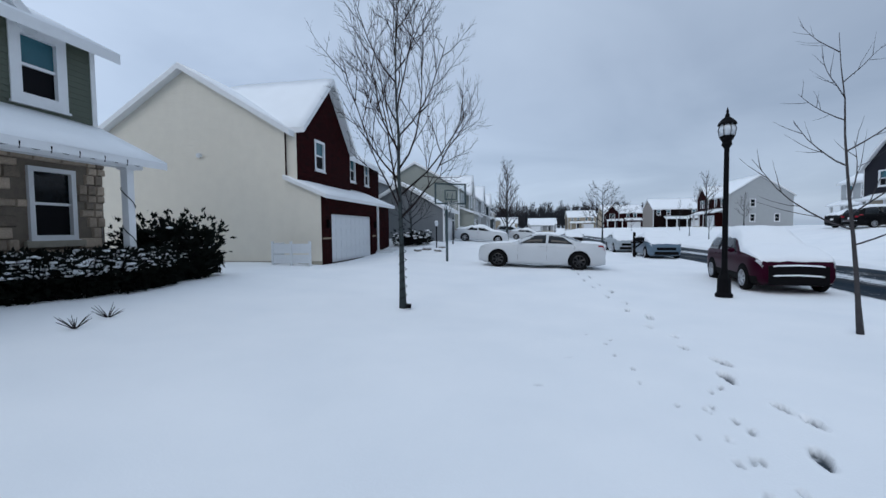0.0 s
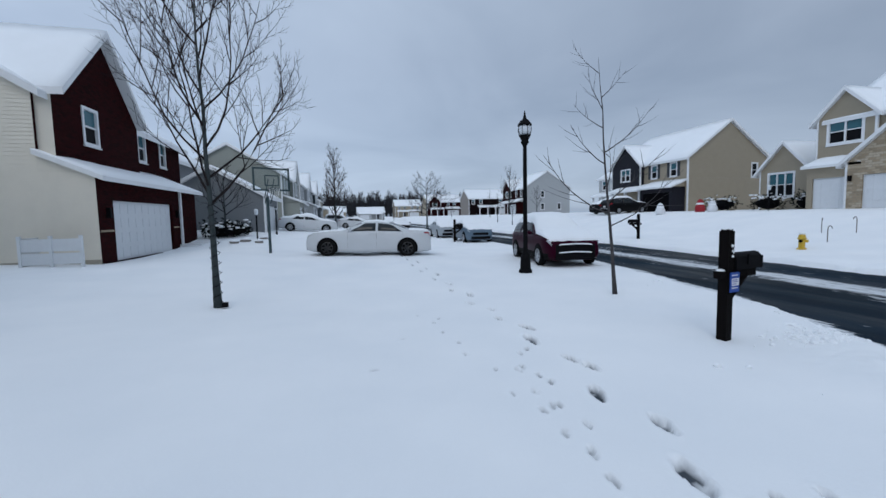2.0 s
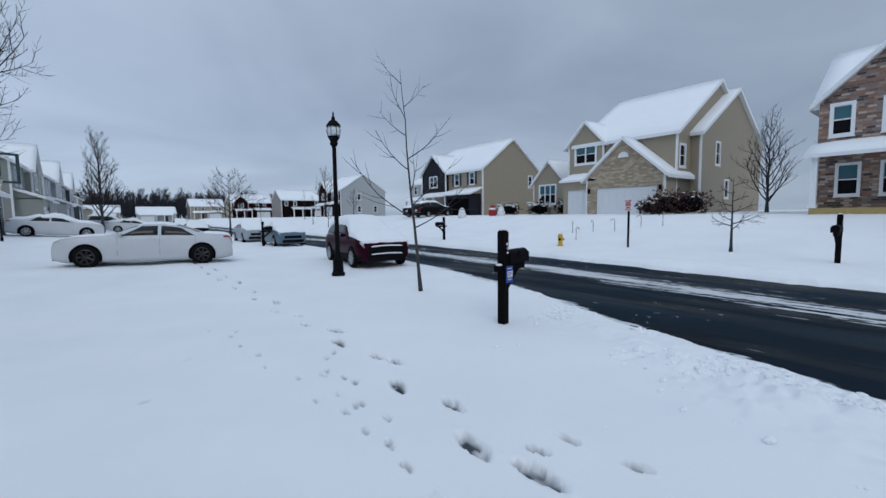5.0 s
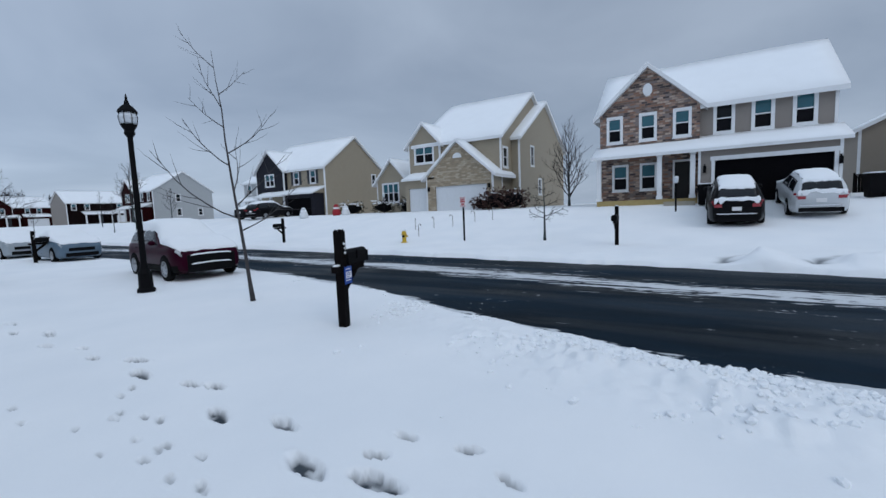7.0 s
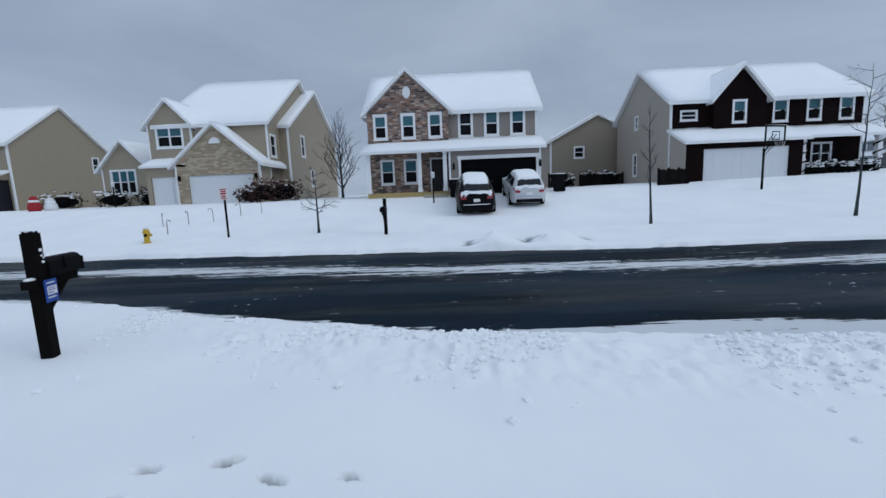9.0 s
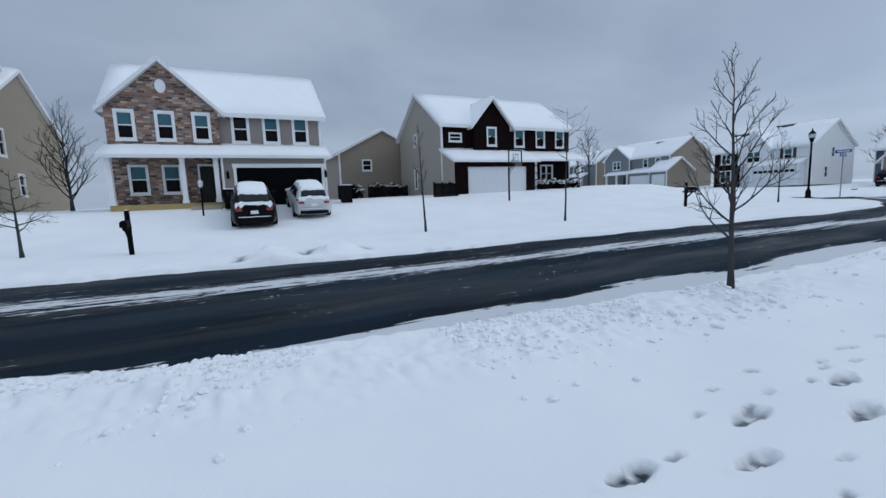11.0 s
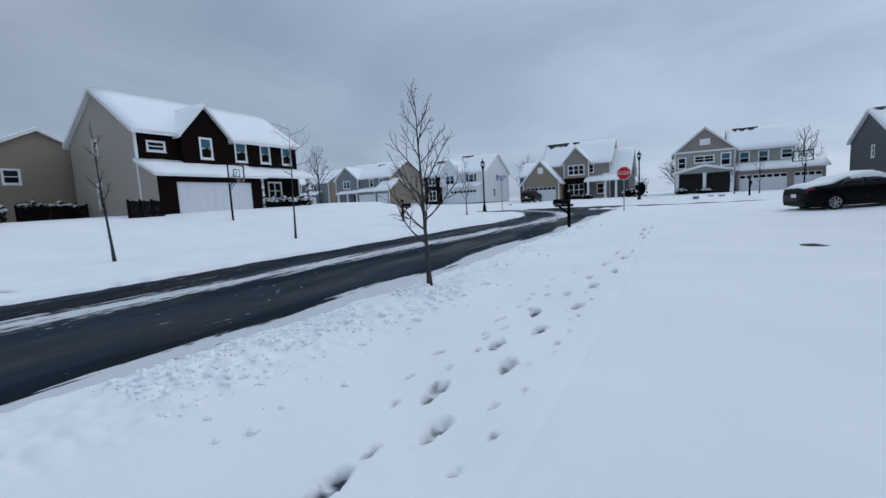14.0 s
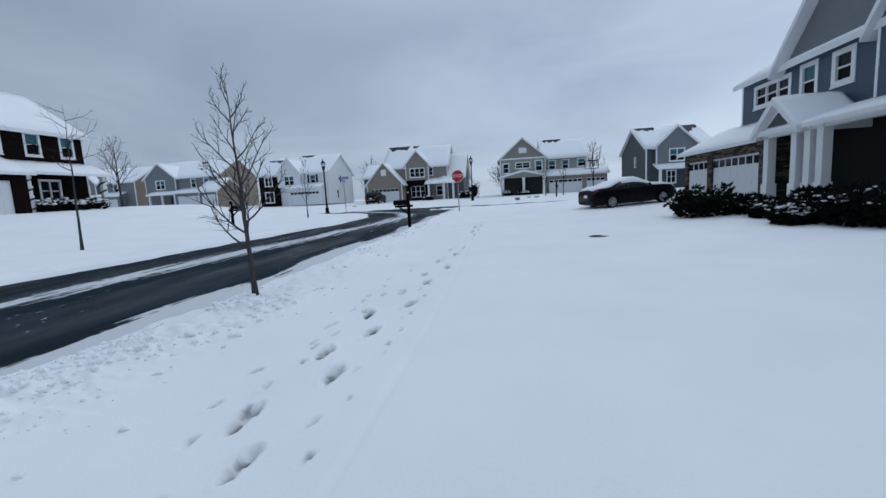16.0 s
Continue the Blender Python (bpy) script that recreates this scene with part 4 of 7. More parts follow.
# dark brick house with a dormer gable and greige sides
def house_dark_brick():
    h = thing("house", east(26.4, -15.5, 1.75), "two-storey dark brick house with greige side, snowy roof and hung wreaths", "house", "houses on the street")
    up = [(3.85, 4.6, 3.9, 5.2), (6.75, 7.6, 3.9, 5.2), (8.95, 9.75, 3.9, 5.2), (11.05, 11.85, 3.9, 5.2)]
    vent = (0.7, 1.7, 4.2, 4.75)
    low = [(9.4, 10.6, 1.0, 2.3)]
    side = [(3.6, 4.1, 4.4, 5.3), (4.4, 4.9, 5.3, 5.55), (3.4, 4.0, 0.8, 2.4)]
    F, R, B, L = block(h, 0, 12.6, 2, 11, 0, 5.45, 3.0, "u", DARK_BRICK, GREIGE, front_holes=up + [vent] + low, left_holes=side[:1] + side[2:], front_lap=0)
    quoted(up[1:], h, F, sky_pane=True)
    quoted(low, h, F, panes=2)
    quoted(side[:1] + side[2:], h, L)
    window(h, F, *vent, casing=0.07)
    D, *_ = block(h, 2.6, 5.95, 1.58, 7, 3.3, 5.45, 1.95, "v", DARK_BRICK, DARK_BRICK, front_holes=[(1.25, 2.0, 3.9, 5.2)], lap=0, trim=False, over=0.3)
    window(h, D, 1.25, 2.0, 3.9, 5.2, sky_pane=True)
    gd = (1.1, 6.4, 0, 2.1)
    GF, GR, GL = Wall((0.02, 0), (1, 0), (0, -1)), Wall((7.2, 0), (0, 1), (1, 0)), Wall((0.02, 2), (0, -1), (-1, 0))
    bm = bmesh.new(); wall_mesh(bm, GF, 0, 7.18, 0, 2.6, [gd]); wall_mesh(bm, GR, 0, 2, 0, 2.6); part("garage_front", bm, DARK_BRICK, h)
    bm = bmesh.new(); wall_mesh(bm, GL, 0, 2, 0, 2.7, (), LAP); part("garage_side", bm, GREIGE, h)
    garage_door(h, GF, *gd)
    shed_roof(h, 0.02, 7.3, 0, 2.0, 2.6, 3.5, name="garage_roof", cheek=GREIGE)
    shed_roof(h, 7.2, 12.8, 0.7, 2.0, 2.75, 3.35)
    columns(h, (7.75, 12.5), 0.75, 0, 2.7, 0.13)
    bm = bmesh.new(); box(bm, 7.2, 12.6, 0.5, 1.9, -0.4, 0.15); part("porch_floor", bm, CONCRETE, h)
    bm = bmesh.new(); box(bm, 6.55, 6.62, 1.2, 1.9, 0, 0.1); part("downspout", bm, TRIM, h)
    # round wreaths under the upstairs windows
    for a, vv in ((4.22, 1.52), (9.35, 1.92), (11.45, 1.92), (7.2, 1.92)):
        wr = thing("wreath", h.matrix_world @ pose(a, vv - 0.04, 4.32), "dark evergreen wreath hung on an upstairs window", "wreath", "wreaths on the windows")
        bm = bmesh.new()
        for k in range(18):
            t = k * math.tau / 18
            for q in range(3):
                p = Vector((0.2 * math.cos(t), 0, 0.2 * math.sin(t)))
                d = Vector((rng.uniform(-1, 1), rng.uniform(-1, 0.2), rng.uniform(-1, 1))) * 0.09
                tube(bm, [p - d * 0.6, p + d], [0.03, 0.012], 4)
        part("evergreen_ring", bm, LEAF, wr)
    return h


# tan house with a buff stone garage gable
def house_buff_gable():
    h = thing("house", east(30.0, 21.9, 1.66), "two-storey tan house with buff stone garage gable and snowy roofs", "house", "houses on the street")
    single, double = (0.35, 2.55, 0, 2.1), (0.9, 5.75, 0, 2.1)
    W1 = Wall((0, 0.3), (1, 0), (0, -1))
    bm = bmesh.new(); wall_mesh(bm, W1, 0, 2.5, 0, 2.95, [single], LAP); wall_mesh(bm, Wall((0, 5), (0, -1), (-1, 0)), 0, 4.7, 0, 2.95, (), LAP); part("garage_wall", bm, TAN, h)
    garage_door(h, W1, *single[:2], 0, 2.1)
    shed_roof(h, 0, 3.0, 0.3, 2.0, 2.95, 3.6, name="garage_roof", cheek=TAN)
    G, *_ = block(h, 2.45, 8.75, 0, 6, 0, 2.95, 2.75, "v", PALE_STONE, TAN, front_holes=[double], front_lap=0, trim=True)
    garage_door(h, G, *double)
    bm = bmesh.new(); lathe(bm, [(0.42, 0), (0.42, 0.05)], 20)
    for v in bm.verts:
        v.co = Vector((5.6 + v.co.x, -v.co.z, 4.35 + max(v.co.y, 0)))
    part("gable_vent", bm, TRIM, h, "half-round white gable vent")
    uw = (0.75, 2.65, 4.45, 5.95)
    U, *_ = block(h, -0.35, 3.05, 1.5, 8, 2.6, 6.1, 1.75, "v", TAN, TAN, front_holes=[uw])
    window(h, U, *uw, panes=2, sky_pane=True, casing=0.13)
    sw = (0.45, 1.35, 3.55, 5.1)
    M = block(h, 0.3, 8.75, 1.75, 16.6, 0, 6.05, 4.75, "u", TAN, TAN, right_holes=[sw])
    window(h, M[1], *sw, casing=0.12)
    bw = [(2.9, 3.7, 3.9, 5.6), (5.0, 5.8, 1.3, 2.7)]
    N = block(h, 7.0, 9.45, 4.1, 18.0, 0, 6.1, 4.1, "u", TAN, TAN, right_holes=bw)
    quoted(bw, h, N[1], casing=0.11)
    lw = (0.8, 2.75, 1.15, 2.95)
    S, *_ = block(h, -6.0, -2.1, 3.5, 10, 0, 3.2, 2.1, "v", TAN, TAN, front_holes=[lw])
    window(h, S, *lw, panes=3, sky_pane=True, casing=0.12)
    block(h, -2.1, 0.4, 5.0, 11, 0, 3.2, 2.0, "u", TAN, TAN)
    for u in (2.75, 8.45):
        bm = bmesh.new(); box(bm, u - 0.07, u + 0.07, -0.18, -0.02, 1.75, 2.1); part("wall_lantern", bm, BLACK_METAL, h)
    return h


def suburban(m, W, D, ze, rise, front, side, label, lap=LAP, garage=(0.5, 5.4), gable=None, gable_mat=None, ups=(), porch=None, glazed=False, bare=None, sky_pane=True, shutters=False, front_lap=None, lows=(), gfront=1.6, right=(), left=(), dark_door=False):
    """A two-storey house: main block, a garage front with a shed roof, perhaps a front gable and a porch."""
    h = thing("house", m, label, "house", "houses on the street")
    up = [(u, u + 0.85, ze - 1.75, ze - 0.4) for u in ups]
    lo = [(u, u + 0.95, 0.9, 2.3) for u in lows]
    F, R, B, L = block(h, 0, W, 0, D, 0, ze, rise, "u", front, side, front_holes=up + lo, right_holes=list(right), left_holes=list(left), lap=lap, front_lap=front_lap, bare=bare)
    quoted(up, h, F, sky_pane=sky_pane, shutters=shutters)
    quoted(lo, h, F, panes=2 if lows else 1)
    quoted(right, h, R)
    quoted(left, h, L)
    if garage:
        g0, g1 = garage
        n = 1 if g1 - g0 < 6 else 2
        gd = (0.35, g1 - g0 - 0.35, 0, 2.1)
        bm = bmesh.new()
        GF = Wall((g0, -gfront), (1, 0), (0, -1))
        wall_mesh(bm, GF, 0, g1 - g0, 0, 2.65, [gd]); wall_mesh(bm, Wall((g1, -gfront), (0, 1), (1, 0)), 0, gfront, 0, 2.65); wall_mesh(bm, Wall((g0, 0), (0, -1), (-1, 0)), 0, gfront, 0, 2.65)
        part("garage_wall", bm, gable_mat or front, h)
        garage_door(h, GF, *gd, glazed=glazed, open_=dark_door)
        shed_roof(h, g0, g1, -gfront, 0, 2.7, 3.3, name="garage_roof", cheek=side)
    if gable:
        a, b, rz = gable
        gw = [(((b - a) / 2 - 0.8), ((b - a) / 2 + 0.8), ze - 1.75, ze - 0.4)]
        G, *_ = block(h, a, b, -0.5, D / 2, 2.9, ze, rz, "v", gable_mat or front, gable_mat or front, front_holes=gw, lap=0 if gable_mat else lap, trim=True, over=0.3)
        window(h, G, *gw[0], panes=2, sky_pane=sky_pane)
    if porch:
        p0, p1 = porch
        shed_roof(h, p0, p1, -1.5, 0, 2.6, 3.15)
        columns(h, (p0 + 0.15, (p0 + p1) / 2, p1 - 0.15), -1.4, 0.0, 2.6, 0.13)
        bm = bmesh.new(); box(bm, p0, p1, -1.55, 0, -0.4, 0.12); part("porch_floor", bm, CONCRETE, h)
        bm = bmesh.new(); F.box(bm, (p0 + p1) / 2 + 0.3, (p0 + p1) / 2 + 1.2, 0.12, 2.2, 0, 0.04); part("front_door", bm, SHUTTER, h, "dark front door")
    return h


# cream-sided house with a red brick front, next along on the near side
def house_cream():
    h = thing("house", west(-9.0, 16.05, 0.55), "cream-sided two-storey house with red brick front and snowy roof", "house", "houses on the street")
    up = [(6.4, 7.9, 4.3, 5.6), (9.6, 10.3, 4.3, 5.6)]
    F, R, B, L = block(h, 0, 12.4, 1.6, 11.2, 0, 5.65, 2.9, "u", RED_BRICK, CREAM, front_holes=up, front_lap=0, rake=0.35, over=0.4, trim=False)
    window(h, F, *up[0], panes=2, sky_pane=True, casing=0.07)
    window(h, F, *up[1], sky_pane=True, casing=0.07)
    gw = (1.7, 2.6, 4.25, 5.55)
    G, *_ = block(h, 0.12, 6.0, 1.12, 6.4, 3.2, 5.65, 3.0, "v", RED_BRICK, CREAM, front_holes=[gw], lap=0, trim=False, half=3.2, rake=0.4, over=0.06)
    window(h, G, *gw, sky_pane=True, casing=0.07)
    gd = (1.0, 6.3, -0.14, 2.08)
    GF = Wall((0, 0), (1, 0), (0, -1))
    bm = bmesh.new(); wall_mesh(bm, GF, 0, 9.6, -0.3, 2.85, [gd]); wall_mesh(bm, Wall((9.6, 0), (0, 1), (1, 0)), 0, 1.6, -0.3, 2.85); part("garage_wall", bm, RED_BRICK, h, "dark red brick garage front")
    bm = bmesh.new(); wall_mesh(bm, Wall((0, 1.6), (0, -1), (-1, 0)), 0, 1.6, 0, 3.0, (), LAP); part("side_wall", bm, CREAM, h)
    bm = bmesh.new(); Wall((0, 11.2), (0, -1), (-1, 0)).box(bm, 0, 11.2, -0.5, 0.02, -0.05, 0.03); part("foundation", bm, CONCRETE, h, "buff concrete footing")
    garage_door(h, GF, *gd)
    shed_roof(h, 0, 9.6, 0, 1.6, 2.9, 3.6, over=0.35, name="garage_roof", cheek=CREAM)
    bm = bmesh.new(); GF.box(bm, 7.15, 7.27, 0, 2.8, 0.02, 0.12); GF.box(bm, 7.0, 9.6, -0.2, 0.1, 0, 1.0); part("porch_post", bm, TRIM, h)
    for a in (0.55, 6.75):
        bm = bmesh.new(); GF.box(bm, a - 0.06, a + 0.06, 1.45, 1.8, 0.0, 0.14); part("wall_lantern", bm, BLACK_METAL, h)
    for a0, a1 in ((0.08, 0.9), (6.4, 7.0)):
        bm = bmesh.new(); GF.box(bm, a0, a1, 0.95, 1.02, 0.0, 0.03); part("brick_band", bm, PALE_STONE, h)
    L2 = Wall((0, 11.2), (0, -1), (-1, 0))
    for a in (2.6, 2.95, 5.5):
        bm = bmesh.new(); tube(bm, [L2.at(a, 4.75, 0.0), L2.at(a, 4.72, 0.14)], [0.09, 0.11], 10); part("security_light", bm, PLASTIC_WHITE, h)
    return h


# the near house: green boards above, stone below, deep white porch
def house_green():
    h = thing("house", west(-11.0, -2.85, 0.6), "two-storey house with green siding over tan stone and a white porch", "house", "houses on the street")
    uw, lw = (9.45, 10.22, 4.2, 5.5), (9.48, 10.32, 1.2, 2.65)
    F, R, B, L = block(h, 0, 11.05, 0, 10, 0, 5.75, 2.6, "u", GREEN, GREEN, front_holes=[uw, lw], trim=True, over=0.45)
    window(h, F, *uw, sky_pane=True, casing=0.17, label="white-cased sash window with the sky's blue reflection painted into the upper pane")
    window(h, Wall((0, -0.1), (1, 0), (0, -1)), *lw, casing=0.06)
    G, *_ = block(h, 5.0, 9.3, -0.05, 5, 5.7, 5.8, 2.0, "v", GREEN, GREEN, trim=False, over=0.3)
    bm = bmesh.new(); wall_mesh(bm, Wall((0, -0.06), (1, 0), (0, -1)), 0, 11.0, -0.2, 3.3, [lw], thick=0.05)
    wall_mesh(bm, Wall((11.06, -0.06), (0, 1), (1, 0)), 0, 0.4, -0.2, 3.3, thick=0.05)
    part("stone_backing", bm, mat("buff_mortar", (0.17, 0.14, 0.11), 0.9, vary=0.2), h)
    shed_roof(h, 0, 10.9, -1.6, 0, 2.95, 3.75, over=0.25)
    columns(h, (3.2, 6.8, 10.4), -1.5, -0.1, 2.85, 0.085)
    bm = bmesh.new(); box(bm, 0, 10.7, -1.62, -1.38, 2.72, 2.9); part("porch_beam", bm, TRIM, h)
    bm = bmesh.new(); box(bm, 0, 11.0, -1.65, -0.06, -0.5, -0.02); part("porch_floor", bm, CONCRETE, h)
    bm = bmesh.new(); Wall((0, -0.1), (1, 0), (0, -1)).box(bm, 9.3, 10.5, 0.98, 1.12, 0, 0.09); part("stone_sill", bm, CONCRETE, h)
    # a string of unlit lights looped under the gutter
    bm = bmesh.new()
    for k in range(12):
        u = 4.6 + k * 0.5
        pts = [(u + 0.5 * i / 6, -1.84, 2.86 - 0.1 * math.sin(math.pi * i / 6)) for i in range(7)]
        tube(bm, pts, [0.008] * 7, 4)
        tube(bm, [(u, -1.84, 2.86), (u, -1.84, 2.74)], [0.02, 0.01], 5)
    pts = [(10.4 + 0.13 * math.cos(a * 0.9), -1.5 + 0.13 * math.sin(a * 0.9), 2.6 - a * 0.12) for a in range(22)]
    tube(bm, pts, [0.012] * 22, 4)
    part("light_string", bm, BLACK_METAL, h, "unlit string lights along the gutter and post")
    return h


# the blue house with the pedimented porch
def house_blue():
    h = thing("house", west(-11.5, -29.0, 0.56), "two-storey blue-sided house with white pedimented porch and stone garage", "house", "houses on the street")
    up = [(1.2, 3.7, 4.6, 5.45), (4.5, 5.3, 4.3, 5.55), (6.3, 7.1, 4.5, 5.5)]
    F, R, B, L = block(h, 2.0, 16, 2, 12, 0, 5.95, 3.0, "u", BLUE, BLUE, front_holes=up)
    window(h, F, *up[0], panes=3, casing=0.13)
    window(h, F, *up[1], sky_pane=True, casing=0.13)
    window(h, F, *up[2], casing=0.16)
    G, *_ = block(h, 5.6, 15.4, 1.9, 8, 5.9, 6.0, 5.2, "v", GREY, GREY, trim=False, over=0.45, rake=0.5)
    P, *_ = block(h, 10.5, 15.4, 1.7, 6, 3.0, 5.95, 3.4, "v", BLUE, BLUE, front_holes=[(1.7, 2.9, 3.7, 5.3)], over=0.35)
    window(h, P, 1.7, 2.9, 3.7, 5.3, casing=0.13)
    bm = bmesh.new(); F.box(bm, 8.36, 8.48, 3, 5.95, 0, 0.03); part("corner_board", bm, TRIM, h)
    single, double = (0.35, 2.75, 0, 2.15), (3.2, 7.3, 0, 2.15)
    GF = Wall((0, 0), (1, 0), (0, -1))
    bm = bmesh.new(); wall_mesh(bm, GF, 0, 7.6, 0, 2.75, [single, double]); wall_mesh(bm, Wall((7.6, 0), (0, 1), (1, 0)), 0, 2, 0, 2.75); wall_mesh(bm, Wall((0, 9), (0, -1), (-1, 0)), 0, 9, 0, 2.75)
    part("garage_wall", bm, LEDGE, h, "dark ledge-stone garage front")
    garage_door(h, GF, *single, glazed=True)
    garage_door(h, GF, *double, glazed=True)
    shed_roof(h, 0, 7.4, 0, 2.0, 2.75, 3.7, over=0.35, name="garage_roof", cheek=BLUE)
    # porch with a small pediment on square columns
    shed_roof(h, 7.4, 16, 0.0, 2.0, 2.85, 3.4, over=0.3)
    columns(h, (7.85, 9.5, 10.2, 10.8), 0.1, 0.0, 2.8, 0.15, base=True)
    bm = bmesh.new(); box(bm, 7.6, 16, -0.05, 0.22, 2.62, 2.86); part("porch_beam", bm, TRIM, h)
    T, *_ = block(h, 7.75, 9.95, -0.15, 1.9, 2.84, 2.9, 0.95, "v", TRIM, TRIM, trim=False, lap=0, over=0.3)
    tw = Wall((7.75, -0.2), (1, 0), (0, -1))
    bm = bmesh.new(); wall_mesh(bm, tw, 0.4, 1.8, 3.0, 3.02, gable=0.5, thick=0.02); part("pediment_field", bm, SLATE, h, "grey recessed pediment")
    bm = bmesh.new(); box(bm, 7.6, 16, 0, 2, -0.4, 0.1); part("porch_floor", bm, CONCRETE, h)
    # shade under the porch, laid as a black sheet before the blue wall
    bm = bmesh.new(); box(bm, 7.7, 16, 1.93, 1.985, 0.1, 2.85); part("porch_back_wall", bm, BLACK_DOOR_SHADE, h, "black sheet standing for the shade on the porch's rear wall")
    fw = Wall((7.6, 1.9), (1, 0), (0, -1))
    bm = bmesh.new(); fw.box(bm, 3.6, 4.6, 0.1, 2.2, 0, 0.05); part("front_door", bm, WOOD, h, "dark panelled front door")
    bm = bmesh.new()
    for a0, a1 in ((6.0, 6.08), (7.4, 7.48)):
        fw.box(bm, a0, a1, 0.7, 2.2, 0, 0.06)
    fw.box(bm, 6.08, 7.4, 0.7, 0.78, 0, 0.06); fw.box(bm, 6.08, 7.4, 2.12, 2.2, 0, 0.06); fw.box(bm, 6.08, 7.4, 1.4, 1.46, 0, 0.06)
    wf = part("window", bm, TRIM, h); bm = bmesh.new(); fw.box(bm, 6.08, 7.4, 0.78, 2.12, 0.005, 0.03); part("pane", bm, GLASS, wf)
    return h


house_stone_gable()
house_dark_brick()
house_buff_gable()
house_cream()
house_green()
house_blue()
# brown house seen in the gap behind
def house_brown_gable():
    h = thing("house", east(38.5, -9.9, 1.9), "plain brown gabled house with a snowy roof behind the gap", "house", "houses on the street")
    F, *_ = block(h, 0, 8.4, 0, 9, 0, 4.1, 2.2, "v", BROWN, BROWN, front_holes=[(2.2, 3.0, 2.6, 3.5)], over=0.3)
    window(h, F, 2.2, 3.0, 2.6, 3.5)


house_brown_gable()
# far side, northwards
suburban(east(33, 46.5, 1.6), 11.5, 10, 5.6, 3.7, TAN, TAN, "tan two-storey house with dark shutters, porch and snowy roof", garage=(6.6, 11.2), gable=(0.0, 5.2, 2.4), gable_mat=NAVY, ups=(6.4, 9.2), shutters=True, dark_door=True, porch=(1.2, 6.4), right=[(8.0, 8.7, 3.6, 5.0)])
suburban(east(37.4, 95.5, 1.8), 11.5, 11, 5.6, 3.6, RED_BRICK, PALE, "pale-sided house with red brick front and snowy roof", garage=(6.2, 11), gable=(0.4, 5.4, 2.4), gable_mat=RED_BRICK, ups=(7.0, 9.6), front_lap=0, porch=(1.0, 6.0), right=[(4.0, 4.8, 0.9, 2.2), (4.0, 4.8, 3.6, 4.9), (8.0, 8.8, 0.9, 2.2)])
suburban(east(40, 60.5, 1.7), 11, 11, 5.4, 3.0, PALE, PALE, "pale grey two-storey house under a snowy roof", garage=(5.8, 10.6), ups=(1.0, 3.2, 7.0), porch=(0.4, 5.4), right=[(5.0, 5.8, 3.6, 4.9)])
suburban(pose(38, 127, 1.6), 14, 10, 5.4, 3.0, DARK_BRICK, TAUPE, "brown house with white porch and snowy roof", garage=(9, 13.6), ups=(1.0, 3.6, 10.2), porch=(3.0, 8.6), front_lap=0)
suburban(pose(29, 150, 1.6), 13, 10, 5.2, 2.8, RED_BRICK, TAN, "brick-fronted house with a snowy roof", garage=(7, 12), gable=(0.5, 5.0, 2.2), gable_mat=RED_BRICK, ups=(7.5, 9.8), porch=(1, 6), front_lap=0)
suburban(pose(22, 190, 1.4), 12, 10, 5.2, 2.8, TAN, BROWN, "tan house with a snowy roof", garage=(6, 11), ups=(1.5, 4.0, 7.5, 10), porch=(1, 6))
suburban(pose(52, 150, 2.0), 13, 10, 5.2, 2.8, GREY, PALE, "grey house with a snowy roof", garage=(7, 12), ups=(1.5, 4.0, 8.5), porch=(1, 6))
# near side, northwards
def house_grey_garage():
    h = thing("house", west(-6.4, 32.0, 0.75), "grey-sided house with a low garage wing and snowy roof", "house", "houses on the street")
    G, R, B, L = block(h, 0, 5.6, 0, 7, 0, 2.75, 2.0, "u", GREY, GREY, front_holes=[(0.6, 5.0, 0, 2.1)], over=0.35)
    garage_door(h, G, 0.6, 5.0, 0, 2.1)
    F, *_ = block(h, 0.6, 12, 6.0, 15, 0, 5.4, 2.8, "u", GREY, GREY, front_holes=[(6.6, 7.5, 3.7, 5.0), (9.2, 10.1, 3.7, 5.0), (6.6, 7.6, 0.8, 2.2)])
    quoted([(6.6, 7.5, 3.7, 5.0), (9.2, 10.1, 3.7, 5.0), (6.6, 7.6, 0.8, 2.2)], h, F)
    shed_roof(h, 5.8, 12, 4.4, 6.0, 2.6, 3.2)
    columns(h, (6.1, 9.0, 11.8), 4.5, 0, 2.6)


house_grey_garage()
suburban(west(-7.0, 45.5, 0.95), 11, 10, 5.5, 2.9, SAGE, SAGE, "pale green two-storey house with snowy roof", garage=(0.6, 5.4), gable=(6.2, 10.4, 2.2), ups=(1.6, 3.6), glazed=True, porch=(5.6, 10.8))
suburban(west(-6.6, 60, 1.0), 11, 10, 5.5, 2.9, PALE, PALE, "pale two-storey house with snowy roof", garage=(0.6, 5.4), gable=(6.2, 10.4, 2.2), ups=(1.6, 3.6), porch=(5.6, 10.8))
suburban(west(-6.4, 75, 1.0), 12, 10, 5.5, 2.9, SLATE, SLATE, "dark two-storey house with snowy roof", garage=(0.6, 5.4), gable=(6.2, 10.4, 2.2), ups=(1.6, 3.6), porch=(5.6, 10.8))
suburban(west(-6.0, 96, 1.0), 12, 10, 4.6, 2.6, TAN, PALE, "tan house at the street's far bend", garage=(0.6, 5.4), ups=(1.6, 3.6, 7), porch=(5.6, 10.8))
suburban(pose(5, 188, 0.6, 0, 0, 0), 12, 10, 3.2, 2.4, PALE, PALE, "low pale house across the far bend", garage=(0.6, 5.4), porch=(5.6, 10.8))
